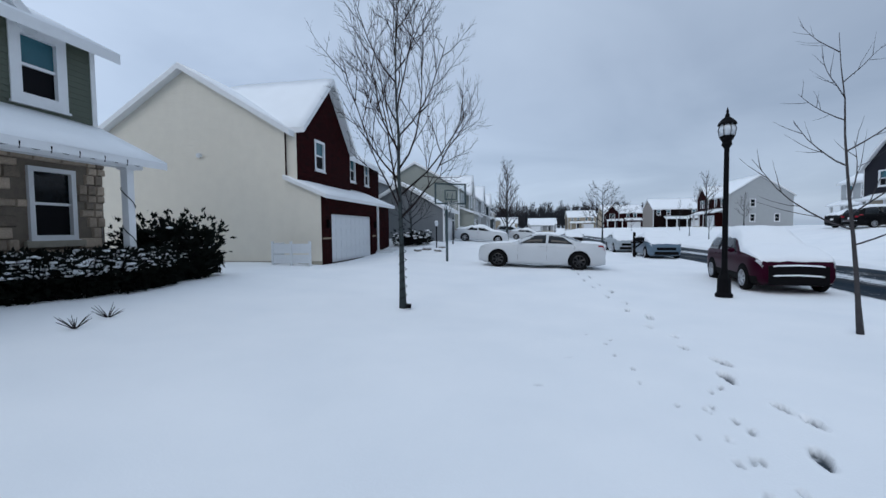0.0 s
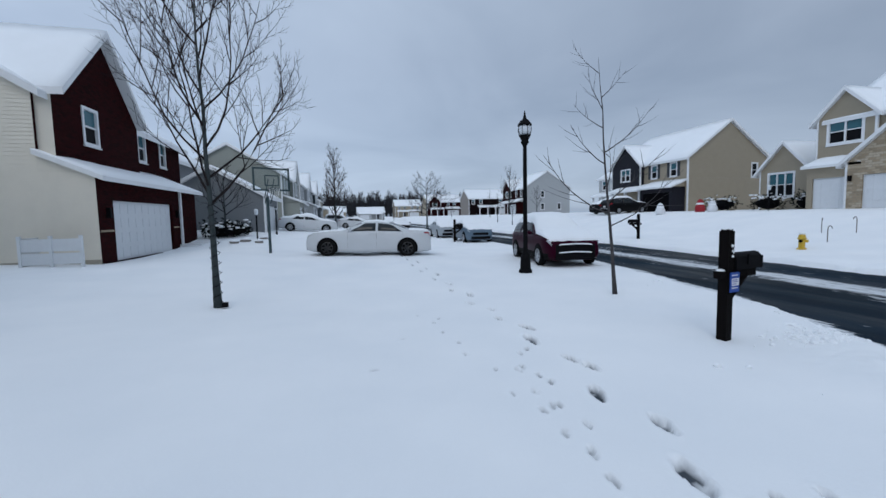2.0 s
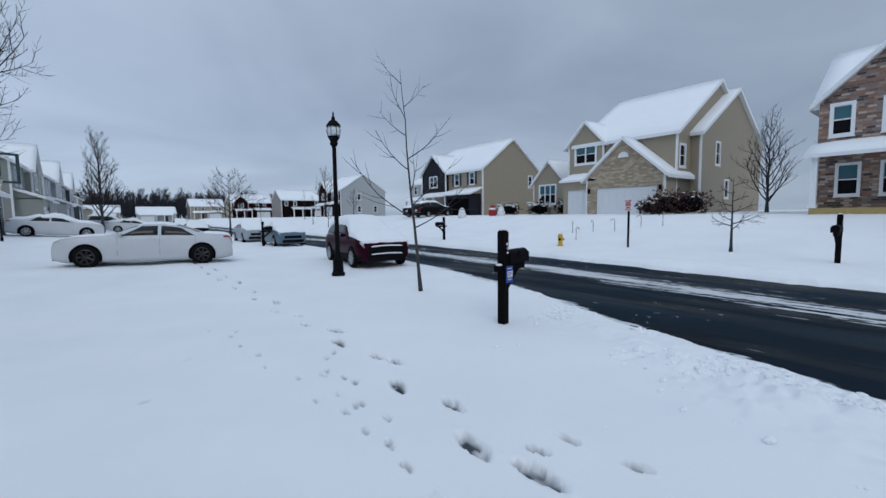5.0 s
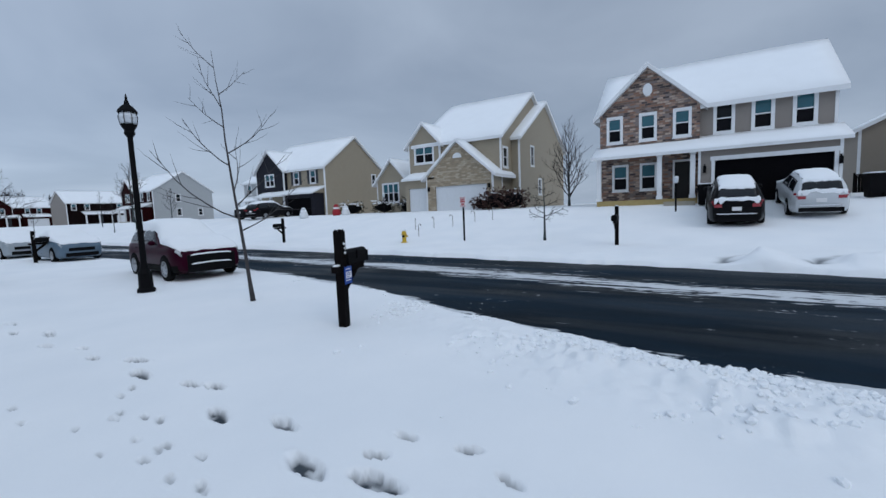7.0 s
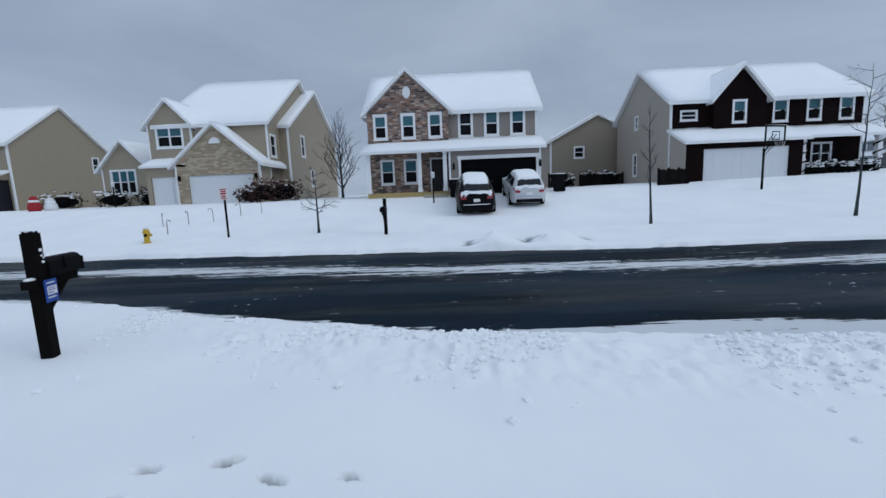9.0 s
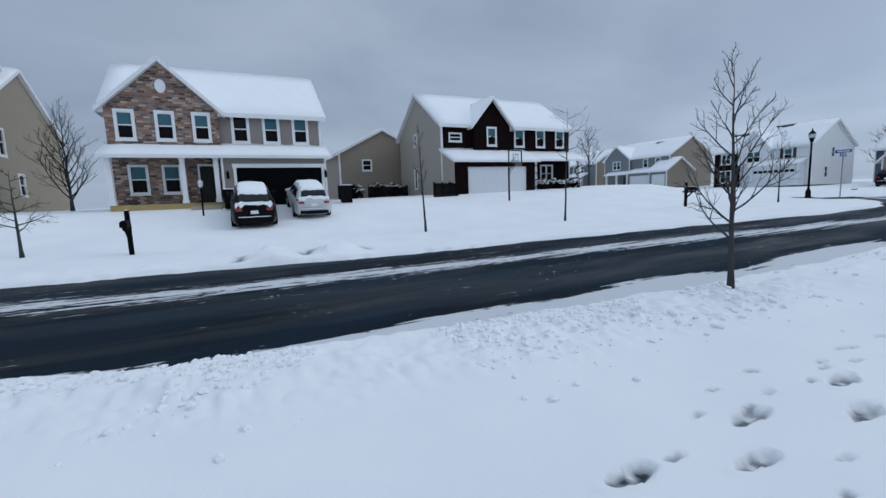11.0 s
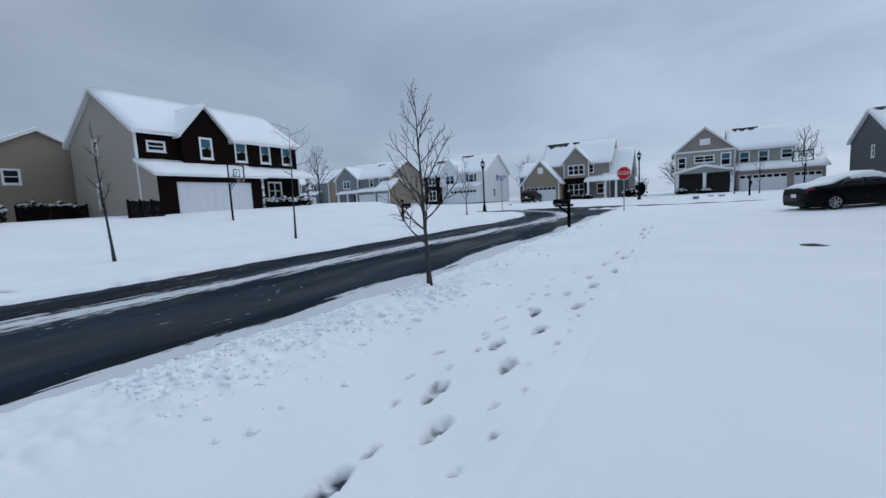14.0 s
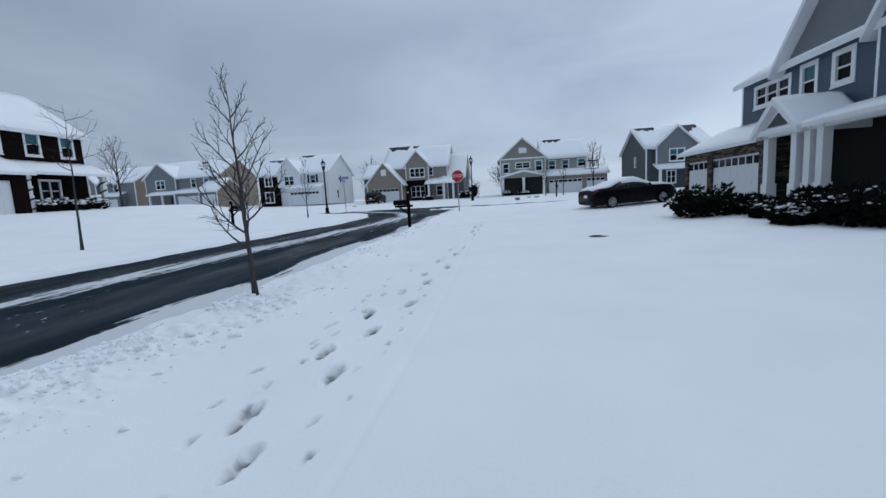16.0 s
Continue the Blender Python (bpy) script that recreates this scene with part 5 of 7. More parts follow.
suburban(pose(-12, 182, 0.6, 0, 0, 0), 12, 10, 3.6, 2.4, TAN, PALE, "low tan house across the far bend", garage=(0.6, 5.4), porch=(5.6, 10.8))
# south of the cross street
def house_craftsman():
    h = thing("house", south(19.7, -63.5, 1.12), "tan and stone two-storey house with gabled garage and snowy roof", "house", "houses on the street")
    G, *_ = block(h, 0, 5.4, 0, 6, 0, 2.9, 3.0, "v", BROWN, TAN, front_holes=[(0.5, 4.9, 0, 2.15)], over=0.4)
    garage_door(h, G, 0.5, 4.9, 0, 2.15, glazed=True)
    bm = bmesh.new(); G.box(bm, 2.3, 3.1, 4.1, 5.0, 0, 0.05); part("gable_vent", bm, TRIM, h)
    F, R, B, L = block(h, 2.0, 12, 3, 12, 0, 5.4, 3.4, "u", TAUPE, BROWN, front_holes=[(6.8, 7.7, 3.9, 5.0), (8.2, 9.1, 0.8, 2.2)], bare=((0.02, 0.35, 0.72, 0.98), (0.4, 0.5, 0.85, 0.97)))
    quoted([(6.8, 7.7, 3.9, 5.0), (8.2, 9.1, 0.8, 2.2)], h, F, panes=1)
    C, *_ = block(h, 5.6, 9.2, 2.2, 7, 0, 5.6, 2.0, "v", TAUPE, TAUPE, front_holes=[(0.7, 2.9, 3.7, 5.0), (0.7, 2.9, 0.7, 2.3)], over=0.35)
    quoted([(0.7, 2.9, 3.7, 5.0), (0.7, 2.9, 0.7, 2.3)], h, C, panes=3)
    bm = bmesh.new(); wall_mesh(bm, Wall((5.6, 2.14), (1, 0), (0, -1)), 0, 3.6, 0, 3.2, [(0.7, 2.9, 0.7, 2.3)], thick=0.04); part("stone_wall", bm, DARK_BRICK, h)
    shed_roof(h, 9.0, 13.2, 0.9, 3, 2.6, 3.3)
    columns(h, (9.3, 11.6, 13.0), 1.0, 0, 2.6, 0.14)
    gable_roof(h, 11.2, 14.5, 3.0, 13, 3.4, 3.9, "u", over=0.2)
    bm = bmesh.new(); wall_mesh(bm, Wall((14.4, 3), (0, 1), (1, 0)), 0, 10, 0, 3.4, (), LAP, 3.9); wall_mesh(bm, Wall((12, 3.0), (1, 0), (0, -1)), 0, 2.4, 0, 3.4, (), LAP); part("wing_wall", bm, SLATE, h)


house_craftsman()
def house_white():
    h = suburban(south(37.5, -64.5, 1.5), 11.3, 10.5, 5.0, 3.0, PLASTIC_WHITE, PLASTIC_WHITE, "white-sided house with dark shutters, brick bay and snowy roof", garage=(5.2, 10.6), gable=(3.1, 6.9, 2.3), ups=(8.3,), shutters=True, glazed=True, bare=((0.42, 0.62, 0.86, 0.98),), right=[(4.5, 5.3, 3.4, 4.6), (3.0, 3.8, 0.9, 2.2)])
    b = [(1.0, 2.2, 3.3, 4.6), (0.9, 2.3, 0.7, 2.3)]
    F, *_ = block(h, -0.2, 3.1, -0.35, 7, 0, 5.0, 2.3, "u", DARK_BRICK, DARK_BRICK, front_holes=b, lap=0, trim=False, bare=((0.1, 0.9, 0.8, 0.98),))
    quoted(b, h, F, panes=2)


def house_two_garages():
    h = suburban(south(59.0, -65.5, 1.95), 13.2, 11, 5.3, 3.0, GREY, BROWN, "grey and brown house with two garages and snowy roofs", garage=(6.3, 11.4), gable=(0.0, 5.7, 2.4), ups=(8.2, 10.6), porch=(1.2, 6.2), bare=((0.55, 0.66, 0.72, 0.84),))
    d = (0.4, 2.9, 0, 2.1)
    F, *_ = block(h, 11.4, 14.6, -2.6, 4, 0, 2.7, 1.9, "u", GREY, BROWN, front_holes=[d])
    garage_door(h, F, *d)


house_white()
house_two_garages()
suburban(south(77, -69, 2.3), 12, 10, 5.2, 2.8, GREY, BROWN, "grey house with snowy roof", garage=(5.4, 10), gable=(0.4, 4.4, 2.2), ups=(5.4, 7.6), porch=(0.3, 5.0))
suburban(south(25.5, -79, 1.3), 8, 8, 4.6, 2.4, BLUE, BLUE, "blue house glimpsed between two others", garage=None, ups=(1, 3, 5), lows=(2,))


def house_grey_pediment():
    h = thing("house", south(-0.4, -64, 1.05), "grey shingled two-storey house with wide white-trimmed gable", "house", "houses on the street")
    ups = [(0.4, 1.2, 3.4, 4.7), (2.2, 4.2, 4.0, 4.75), (5.0, 5.9, 3.5, 4.9)]
    G, *_ = block(h, 0, 6.4, 0, 9, 0, 5.4, 2.75, "v", SAGE, SAGE, front_holes=ups, over=0.4, rake=0.4)
    window(h, G, *ups[0]); window(h, G, *ups[1], panes=2); window(h, G, *ups[2], sky_pane=True)
    bm = bmesh.new(); G.box(bm, 2.7, 3.8, 6.1, 6.85, 0, 0.07); part("gable_vent", bm, TRIM, h)
    bm = bmesh.new(); wall_mesh(bm, Wall((0, -0.03), (1, 0), (0, -1)), 0.1, 6.3, 5.45, 5.47, gable=2.6, thick=0.02); part("shingled_gable", bm, TAUPE, h)
    bm = bmesh.new(); G.box(bm, 0, 6.4, 5.25, 5.45, 0, 0.09); part("gable_band", bm, TRIM, h)
    F, *_ = block(h, 6.2, 12.5, 2.2, 11, 0, 5.4, 2.8, "u", SAGE, SLATE, front_holes=[(0.9, 1.8, 3.5, 4.9), (2.8, 3.7, 3.5, 4.9), (5.0, 6.0, 3.9, 4.9)], bare=((0.1, 0.5, 0.8, 0.97),))
    quoted([(0.9, 1.8, 3.5, 4.9), (2.8, 3.7, 3.5, 4.9), (5.0, 6.0, 3.9, 4.9)], h, F, sky_pane=True)
    W1 = Wall((6.6, 0.4), (1, 0), (0, -1))
    doors = [(0.3, 4.9, 0, 2.1), (5.5, 8.0, 0, 2.1)]
    bm = bmesh.new(); wall_mesh(bm, W1, 0, 8.3, 0, 2.7, doors); wall_mesh(bm, Wall((14.9, 0.4), (0, 1), (1, 0)), 0, 6, 0, 2.7); part("garage_wall", bm, TAUPE, h)
    for dd in doors:
        garage_door(h, W1, *dd, glazed=True)
    shed_roof(h, 6.2, 15, 0.4, 2.4, 2.75, 3.6, name="garage_roof", cheek=TAUPE)
    # arched-looking low pediment on the porch
    P, *_ = block(h, 0.1, 6.3, -1.6, 0.2, 2.6, 2.7, 0.75, "v", SAGE, SAGE, trim=False, over=0.3, rake=0.25)
    columns(h, (0.3, 3.2, 6.0), -1.5, 0.0, 2.6, 0.17, base=True)
    # black sheet before the wall for the shade under the porch
    bm = bmesh.new(); box(bm, 0.1, 6.3, -0.06, -0.02, 0.1, 2.6); part("porch_back_wall", bm, BLACK_DOOR_SHADE, h)
    bm = bmesh.new(); box(bm, 0, 6.4, -1.7, 0, -0.4, 0.1); part("porch_floor", bm, CONCRETE, h)


house_grey_pediment()
suburban(south(-17.8, -56, 0.85), 7.4, 10.5, 5.2, 2.7, SLATE, SLATE, "slate-grey two-storey house with white porch and snowy roof", garage=None, gable=(1.0, 5.6, 2.2), gable_mat=GREY, ups=(6.2,), porch=(1.0, 7.2), lows=(2.4,), left=[(6.0, 6.7, 3.2, 4.3)], bare=((0.05, 0.35, 0.78, 0.98), (0.6, 0.97, 0.5, 0.98)))

# ---- cars ----
SALOON = dict(
    top=((-0.5, 0.52), (-0.494, 0.66), (-0.475, 0.715), (-0.43, 0.74), (-0.35, 0.755), (-0.30, 0.775), (-0.235, 0.87), (-0.165, 0.955), (-0.06, 0.998), (0.03, 0.985), (0.10, 0.90), (0.17, 0.78), (0.215, 0.725), (0.30, 0.71), (0.40, 0.685), (0.455, 0.65), (0.488, 0.59), (0.5, 0.46)),
    belt=0.69, cowl=0.205, roof_f=0.045, roof_r=-0.15, tail=-0.315, side=((-0.27, -0.195, -0.075, -0.075), (-0.055, -0.055, 0.035, 0.165)))
CROSSOVER = dict(
    top=((-0.5, 0.52), (-0.495, 0.62), (-0.485, 0.70), (-0.465, 0.80), (-0.435, 0.91), (-0.40, 0.955), (-0.30, 0.985), (-0.12, 1.0), (0.02, 0.985), (0.075, 0.93), (0.14, 0.80), (0.205, 0.675), (0.30, 0.655), (0.40, 0.62), (0.455, 0.58), (0.488, 0.52), (0.5, 0.42)),
    belt=0.625, cowl=0.2, roof_f=0.03, roof_r=-0.43, tail=-0.488, side=((-0.42, -0.38, -0.185, -0.185), (-0.165, -0.165, 0.02, 0.155)))


def car(m, length, width, height, paint, label, kind="saloon", snow=0.07, rim=RIM, rear_facing=False, screen_snow=True, tyre=0.34, cladding=False):
    """A car along +x: a rounded shell with cabin, glass, lights, wheels on black plates for the shaded arches, and snow
    on its upper faces.
    """
    c = thing("car", m, label, "car", "parked cars")
    sp = CROSSOVER if kind == "suv" else SALOON
    suv = kind == "suv"
    L, W, H = length, width / 2, height
    tx, tz = [p[0] for p in sp["top"]], [p[1] for p in sp["top"]]
    clear = 0.21 if suv else 0.16

    def section(f):
        """Half outline at f of the length, from the floor's middle over the side to the roof's middle."""
        top = float(np.interp(f, tx, tz)) * H
        belt = min(sp["belt"] * H, top - 0.02)
        end = max(0.0, (abs(f) - 0.36) / 0.14)
        w = W * (1 - 0.17 * end ** 2.2)
        lift = clear + 0.10 * end ** 3
        cab = max(0.0, min(1.0, (top - sp["belt"] * H) / (0.3 * H)))
        wc, wt = w * 0.93, w * (0.93 - 0.22 * cab)
        crown = top - 0.012
        return [(0, lift), (w * 0.72, lift), (w * 0.93, lift + 0.05), (w * 0.985, lift + 0.16), (w, lift + (belt - lift) * 0.55), (w * 0.985, belt - 0.07), (w * 0.955, belt - 0.015), (wc, belt + 0.012 * cab),
                (wc + (wt - wc) * 0.5 + 0.012, belt + (crown - belt) * 0.5), (wt + 0.01, belt + (crown - belt) * 0.86), (wt * 0.93, crown - 0.035 * cab), (wt * 0.78, crown - 0.006), (wt * 0.4, crown + 0.008), (0, top)]

    def surf(f, k, out=0.0, side=1):
        """A point of the shell: k counts along the section's points."""
        s = section(f)
        i = min(int(k), len(s) - 2)
        (y0, z0), (y1, z1) = s[i], s[i + 1]
        t = k - i
        n = Vector((0, z1 - z0, -(y1 - y0))).normalized() if (abs(y1 - y0) + abs(z1 - z0)) > 1e-6 else Vector((0, 0, 1))
        return Vector((f * L, side * (y0 + (y1 - y0) * t + n.y * out), z0 + (z1 - z0) * t + n.z * out))

    fs = np.unique(np.concatenate([np.linspace(-0.5, 0.5, 37), np.array([-0.497, -0.488, 0.488, 0.497])]))
    bm = bmesh.new()
    rings = []
    for f in fs:
        s = section(float(f))
        rings.append([bm.verts.new((f * L, y, z)) for y, z in s] + [bm.verts.new((f * L, -y, z)) for y, z in s[-2:0:-1]])
    n = len(rings[0])
    for a, b in zip(rings, rings[1:]):
        for i in range(n):
            bm.faces.new((a[i], a[(i + 1) % n], b[(i + 1) % n], b[i]))
    bm.faces.new(rings[0]); bm.faces.new(rings[-1])
    smooth(part("body", bm, paint, c))

    def patch(name, corner, material, out=0.006, nu=8, nv=5, side=1, label_="", both=False, thick=0.012):
        """A pane or panel laid on the shell: corner(u, v) gives the length fraction and section place."""
        bm = bmesh.new()
        g0, g1 = [], []
        for j in range(nv + 1):
            for i in range(nu + 1):
                f, k, sd = corner(i / nu, j / nv)
                g0.append(bm.verts.new(surf(f, k, out, sd)))
                g1.append(bm.verts.new(surf(f, k, out - thick, sd)))
        q = nu + 1
        for j in range(nv):
            for i in range(nu):
                a = j * q + i
                bm.faces.new((g0[a], g0[a + 1], g0[a + q + 1], g0[a + q]))
                bm.faces.new((g1[a], g1[a + q], g1[a + q + 1], g1[a + 1]))
        rim_ = [*range(q), *[q - 1 + q * j for j in range(1, nv + 1)], *[q * nv + i for i in range(nu - 1, -1, -1)], *[q * j for j in range(nv - 1, 0, -1)]]
        for i, a in enumerate(rim_):
            b = rim_[(i + 1) % len(rim_)]
            bm.faces.new((g0[a], g1[a], g1[b], g0[b]))
        return smooth(part(name, bm, material, c, label_))

    def across(f0, f1, k0=10.4):
        """Over the top from side to side between two length fractions."""
        def fn(u, v):
            s = u * 2 - 1
            k = 13 - abs(s) * (13 - k0)
            return f0 + (f1 - f0) * v, min(k, 12.999), 1 if s >= 0 else -1
        return fn

    # windscreen and rear window
    patch("windscreen", across(sp["cowl"] - 0.012, sp["roof_f"] + 0.012, 10.2), CAR_GLASS, 0.006, 10, 6)
    patch("rear_window", across(sp["tail"] + 0.02 if not suv else -0.482, sp["roof_r"] - 0.01 if not suv else -0.44, 10.3), CAR_GLASS, 0.006, 10, 5)
    for s in (-1, 1):
        for r0, t0, t1, r1 in sp["side"]:
            patch("side_window", lambda u, v: ((r0 + (r1 - r0) * u) * (1 - v) + (t0 + (t1 - t0) * u) * v, 7.12 + v * 1.75, s), CAR_GLASS, 0.007, 6, 4)
        for f in (sp["side"][0][2] + 0.01, sp["side"][0][0] - 0.005, sp["side"][1][3] + 0.0):
            patch("door_seam", lambda u, v: (f + 0.0006 * (u - 0.5) * 2, 3.2 + v * 3.6, s), SEAM, 0.001, 1, 6, thick=0.006)
        for f in (sp["side"][0][2] - 0.045, sp["side"][1][0] + 0.03):
            pt = surf(f, 5.0, 0.0, s)
            bm = bmesh.new(); tube(bm, [pt + Vector((-0.09, s * 0.01, 0)), pt + Vector((0, s * 0.025, 0)), pt + Vector((0.09, s * 0.01, 0))], [0.014, 0.016, 0.014], 6); part("door_handle", bm, paint, c)
        pt = surf(sp["side"][1][1 if False else 3] - 0.02, 7.1, 0.0, s)
        bm = bmesh.new()
        bmesh.ops.create_icosphere(bm, subdivisions=2, radius=1, matrix=Matrix.Translation(pt + Vector((0, s * 0.12, 0.07))) @ Matrix.Diagonal((0.07, 0.11, 0.075, 1)))
        smooth(part("wing_mirror", bm, paint, c))
        patch("headlight", lambda u, v: (0.445 + 0.046 * u, 5.0 + 1.4 * v, s), HEADLIGHT, 0.006, 4, 3)
        patch("tail_light", lambda u, v: (-0.4965 + 0.05 * u, (5.2 if suv else 5.0) + (1.9 if suv else 1.4) * v, s), TAIL, 0.006, 4, 3)
    if cladding:
        for s in (-1, 1):
            patch("sill_cladding", lambda u, v: (-0.46 + 0.92 * u, 1.6 + 1.75 * v, s), RUBBER, 0.008, 24, 4)
        bm = bmesh.new(); box(bm, 0.47 * L, 0.5 * L + 0.01, -W * 0.7, W * 0.7, clear + 0.06, H * 0.47); part("front_mask", bm, BLACK_METAL, c, "black front mask")
    # nose and tail
    nose = surf(0.5, 5.0).z
    bm = bmesh.new(); box(bm, 0.487 * L, 0.5 * L + 0.012, -W * 0.56, W * 0.56, H * 0.36, H * 0.47); part("grille", bm, BLACK_METAL, c)
    bm = bmesh.new(); box(bm, 0.485 * L, 0.5 * L + 0.018, -W * 0.7, W * 0.7, clear + 0.1, H * 0.30); part("lower_grille", bm, BLACK_METAL, c)
    if suv and not rear_facing:
        for z in (H * 0.315, H * 0.475):
            bm = bmesh.new(); tube(bm, [(0.497 * L - 0.02, -W * 0.7, z - 0.05), (0.5 * L + 0.02, -W * 0.5, z), (0.5 * L + 0.035, 0, z + 0.02), (0.5 * L + 0.02, W * 0.5, z), (0.497 * L - 0.02, W * 0.7, z - 0.05)], [0.012, 0.022, 0.022, 0.022, 0.012], 6); part("grille_bar", bm, SNOW, c, "snow-dusted grille bar")
    if suv:
        bm = bmesh.new(); tube(bm, [(-0.497 * L + 0.05, -W * 0.8, H * 0.36), (-0.5 * L - 0.02, -W * 0.6, H * 0.345), (-0.5 * L - 0.02, W * 0.6, H * 0.345), (-0.497 * L + 0.05, W * 0.8, H * 0.36)], [0.02, 0.025, 0.025, 0.02], 6); part("bumper_strip", bm, CHROME, c)
        for s in (-1, 1):
            bm = bmesh.new(); box(bm, -0.5 * L - 0.02, -0.49 * L, s * W * 0.52, s * W * 0.79, H * 0.50, H * 0.575); part("tail_lamp", bm, TAIL, c, "red tail lamp")
            bm = bmesh.new(); tube(bm, [surf(-0.40, 10.6, 0.02, s), surf(-0.2, 10.6, 0.05, s), surf(0.0, 10.6, 0.03, s)], [0.016] * 3, 6); part("roof_rail", bm, BLACK_METAL, c)
    bm = bmesh.new(); box(bm, -0.5 * L - 0.02, -0.49 * L, -0.16, 0.16, H * 0.42, H * 0.42 + 0.15); part("number_plate", bm, SIGN_WHITE, c)
    bm = bmesh.new(); box(bm, -0.5 * L - 0.012, -0.47 * L, -W * 0.74, W * 0.74, clear + 0.1, H * 0.29); part("lower_bumper", bm, BLACK_METAL if suv else paint, c)
    # wheels, each on a black plate that stands for the arch's shaded hollow
    fx, rx = L / 2 - 0.9, -L / 2 + 0.98
    for x in (fx, rx):
        for s in (-1, 1):
            yo = W * 0.995
            bm = bmesh.new()
            ra = tyre + 0.065
            shade_arc = [(x + ra * math.cos(a), tyre + ra * math.sin(a)) for a in [math.pi * (k / 18 * 1.24 - 0.12) for k in range(19)]]
            o0 = [bm.verts.new((px, s * (yo + 0.006), pz)) for px, pz in shade_arc]; o1 = [bm.verts.new((px, s * (yo - 0.22), pz)) for px, pz in shade_arc]
            bm.faces.new(o0); bm.faces.new(o1[::-1])
            for i in range(len(shade_arc)):
                j = (i + 1) % len(shade_arc)
                bm.faces.new((o0[i], o1[i], o1[j], o0[j]))
            part("wheel_arch", bm, DARK, c)
            prof = [(tyre * 0.64, -0.09), (tyre * 0.93, -0.1), (tyre, -0.06), (tyre, 0.06), (tyre * 0.93, 0.1), (tyre * 0.66, 0.1), (tyre * 0.6, 0.075)]
            bm = bmesh.new(); lathe(bm, prof, 24)
            yw = yo - 0.075
            for v in bm.verts:
                v.co = Vector((x + v.co.x, s * (yw + v.co.z), tyre + v.co.y))
            wheel = smooth(part("wheel", bm, RUBBER, c))
            bm = bmesh.new()
            yy = s * (yw + 0.095)
            for k in range(7):
                a = k * math.tau / 7
                for da in (-0.09, 0.09):
                    tube(bm, [(x, yy, tyre), (x + tyre * 0.62 * math.cos(a + da), yy, tyre + tyre * 0.62 * math.sin(a + da))], [0.03, 0.018], 5)
            ringp = [(x + tyre * 0.63 * math.cos(k * math.tau / 24), yy, tyre + tyre * 0.63 * math.sin(k * math.tau / 24)) for k in range(25)]
            tube(bm, ringp, [0.02] * 25, 5, cap=False)
            tube(bm, [(x, yy - 0.02, tyre), (x, yy + 0.02, tyre)], [0.055, 0.05], 10)
            part("rim", bm, rim, wheel)
    if snow:
        r = random.Random(int(length * 100))

        def blanket(f0, f1, k0, th, nx=16, ny=14):
            """Snow on the upper shell between two length fractions, thin and ragged at its rim."""
            bm = bmesh.new()
            g, low = [], []
            for i in range(nx + 1):
                v = i / nx
                for j in range(ny + 1):
                    u = j / ny * 2 - 1
                    edge = min(1.0, 4.5 * v + 0.1, 4.5 * (1 - v) + 0.1) * (1 - abs(u) ** 4 * 0.85)
                    ragged = k0 + r.uniform(-0.12, 0.12)
                    k = min(13 - abs(u) * (13 - ragged), 12.999)
                    f = f0 + (f1 - f0) * v + (r.uniform(-0.006, 0.006) if i in (0, nx) else 0)
                    g.append(bm.verts.new(surf(f, k, 0.012, 1 if u >= 0 else -1) + Vector((0, 0, th * edge * r.uniform(0.85, 1.15)))))
                    low.append(bm.verts.new(surf(f, k, 0.001, 1 if u >= 0 else -1)))
            q = ny + 1
            for i in range(nx):
                for j in range(ny):
                    a = i * q + j
                    bm.faces.new((g[a], g[a + 1], g[a + q + 1], g[a + q]))
            rim_ = [*range(q), *[q - 1 + q * j for j in range(1, nx + 1)], *[q * nx + i for i in range(ny - 1, -1, -1)], *[q * j for j in range(nx - 1, 0, -1)]]
            for i, a in enumerate(rim_):
                b = rim_[(i + 1) % len(rim_)]
                bm.faces.new((g[a], low[a], low[b], g[b]))
            smooth(part("snow_cover", bm, SNOW, c, "snow lying on the car"))

        rr, rf = sp["roof_r"] - 0.01, sp["roof_f"] + 0.02
        if screen_snow and not rear_facing:
            blanket(rr, 0.475, 8.7 if cladding else 8.3 if snow > 0.1 and not suv else 9.6, snow, 30)
        elif rear_facing:
            blanket(rr, 0.46, 10.2, snow, 28)
            blanket(-0.494, -0.482, 8.6, snow * 0.4, 3)
        else:
            blanket(rr, rf, 10.3, snow); blanket(sp["cowl"] + 0.015, 0.46, 9.0, snow)
        if not suv:
            blanket(-0.485, sp["tail"] - 0.005 if not screen_snow else rr + 0.02, 8.6 if not screen_snow else 9.6, snow, 14)
    return c


SEAM = mat("panel_gap", (0.06, 0.06, 0.065), 0.8, vary=0.1, spec=0.1)
WHITE_PAINT = mat("white_car_paint", (0.55, 0.57, 0.59), 0.25, vary=0.05, scale=2, spec=0.35)
MAROON = mat("maroon_car_paint", (0.026, 0.002, 0.010), 0.3, vary=0.15, scale=3, spec=0.04)
BLACK_PAINT = mat("black_car_paint", (0.003, 0.003, 0.004), 0.28, vary=0.15, scale=3, spec=0.1)
BLUE_PAINT = mat("blue_grey_car_paint", (0.09, 0.14, 0.19), 0.3, vary=0.12, scale=3, spec=0.35)
SILVER_PAINT = mat("silver_car_paint", (0.30, 0.34, 0.37), 0.3, vary=0.12, scale=3, spec=0.35)


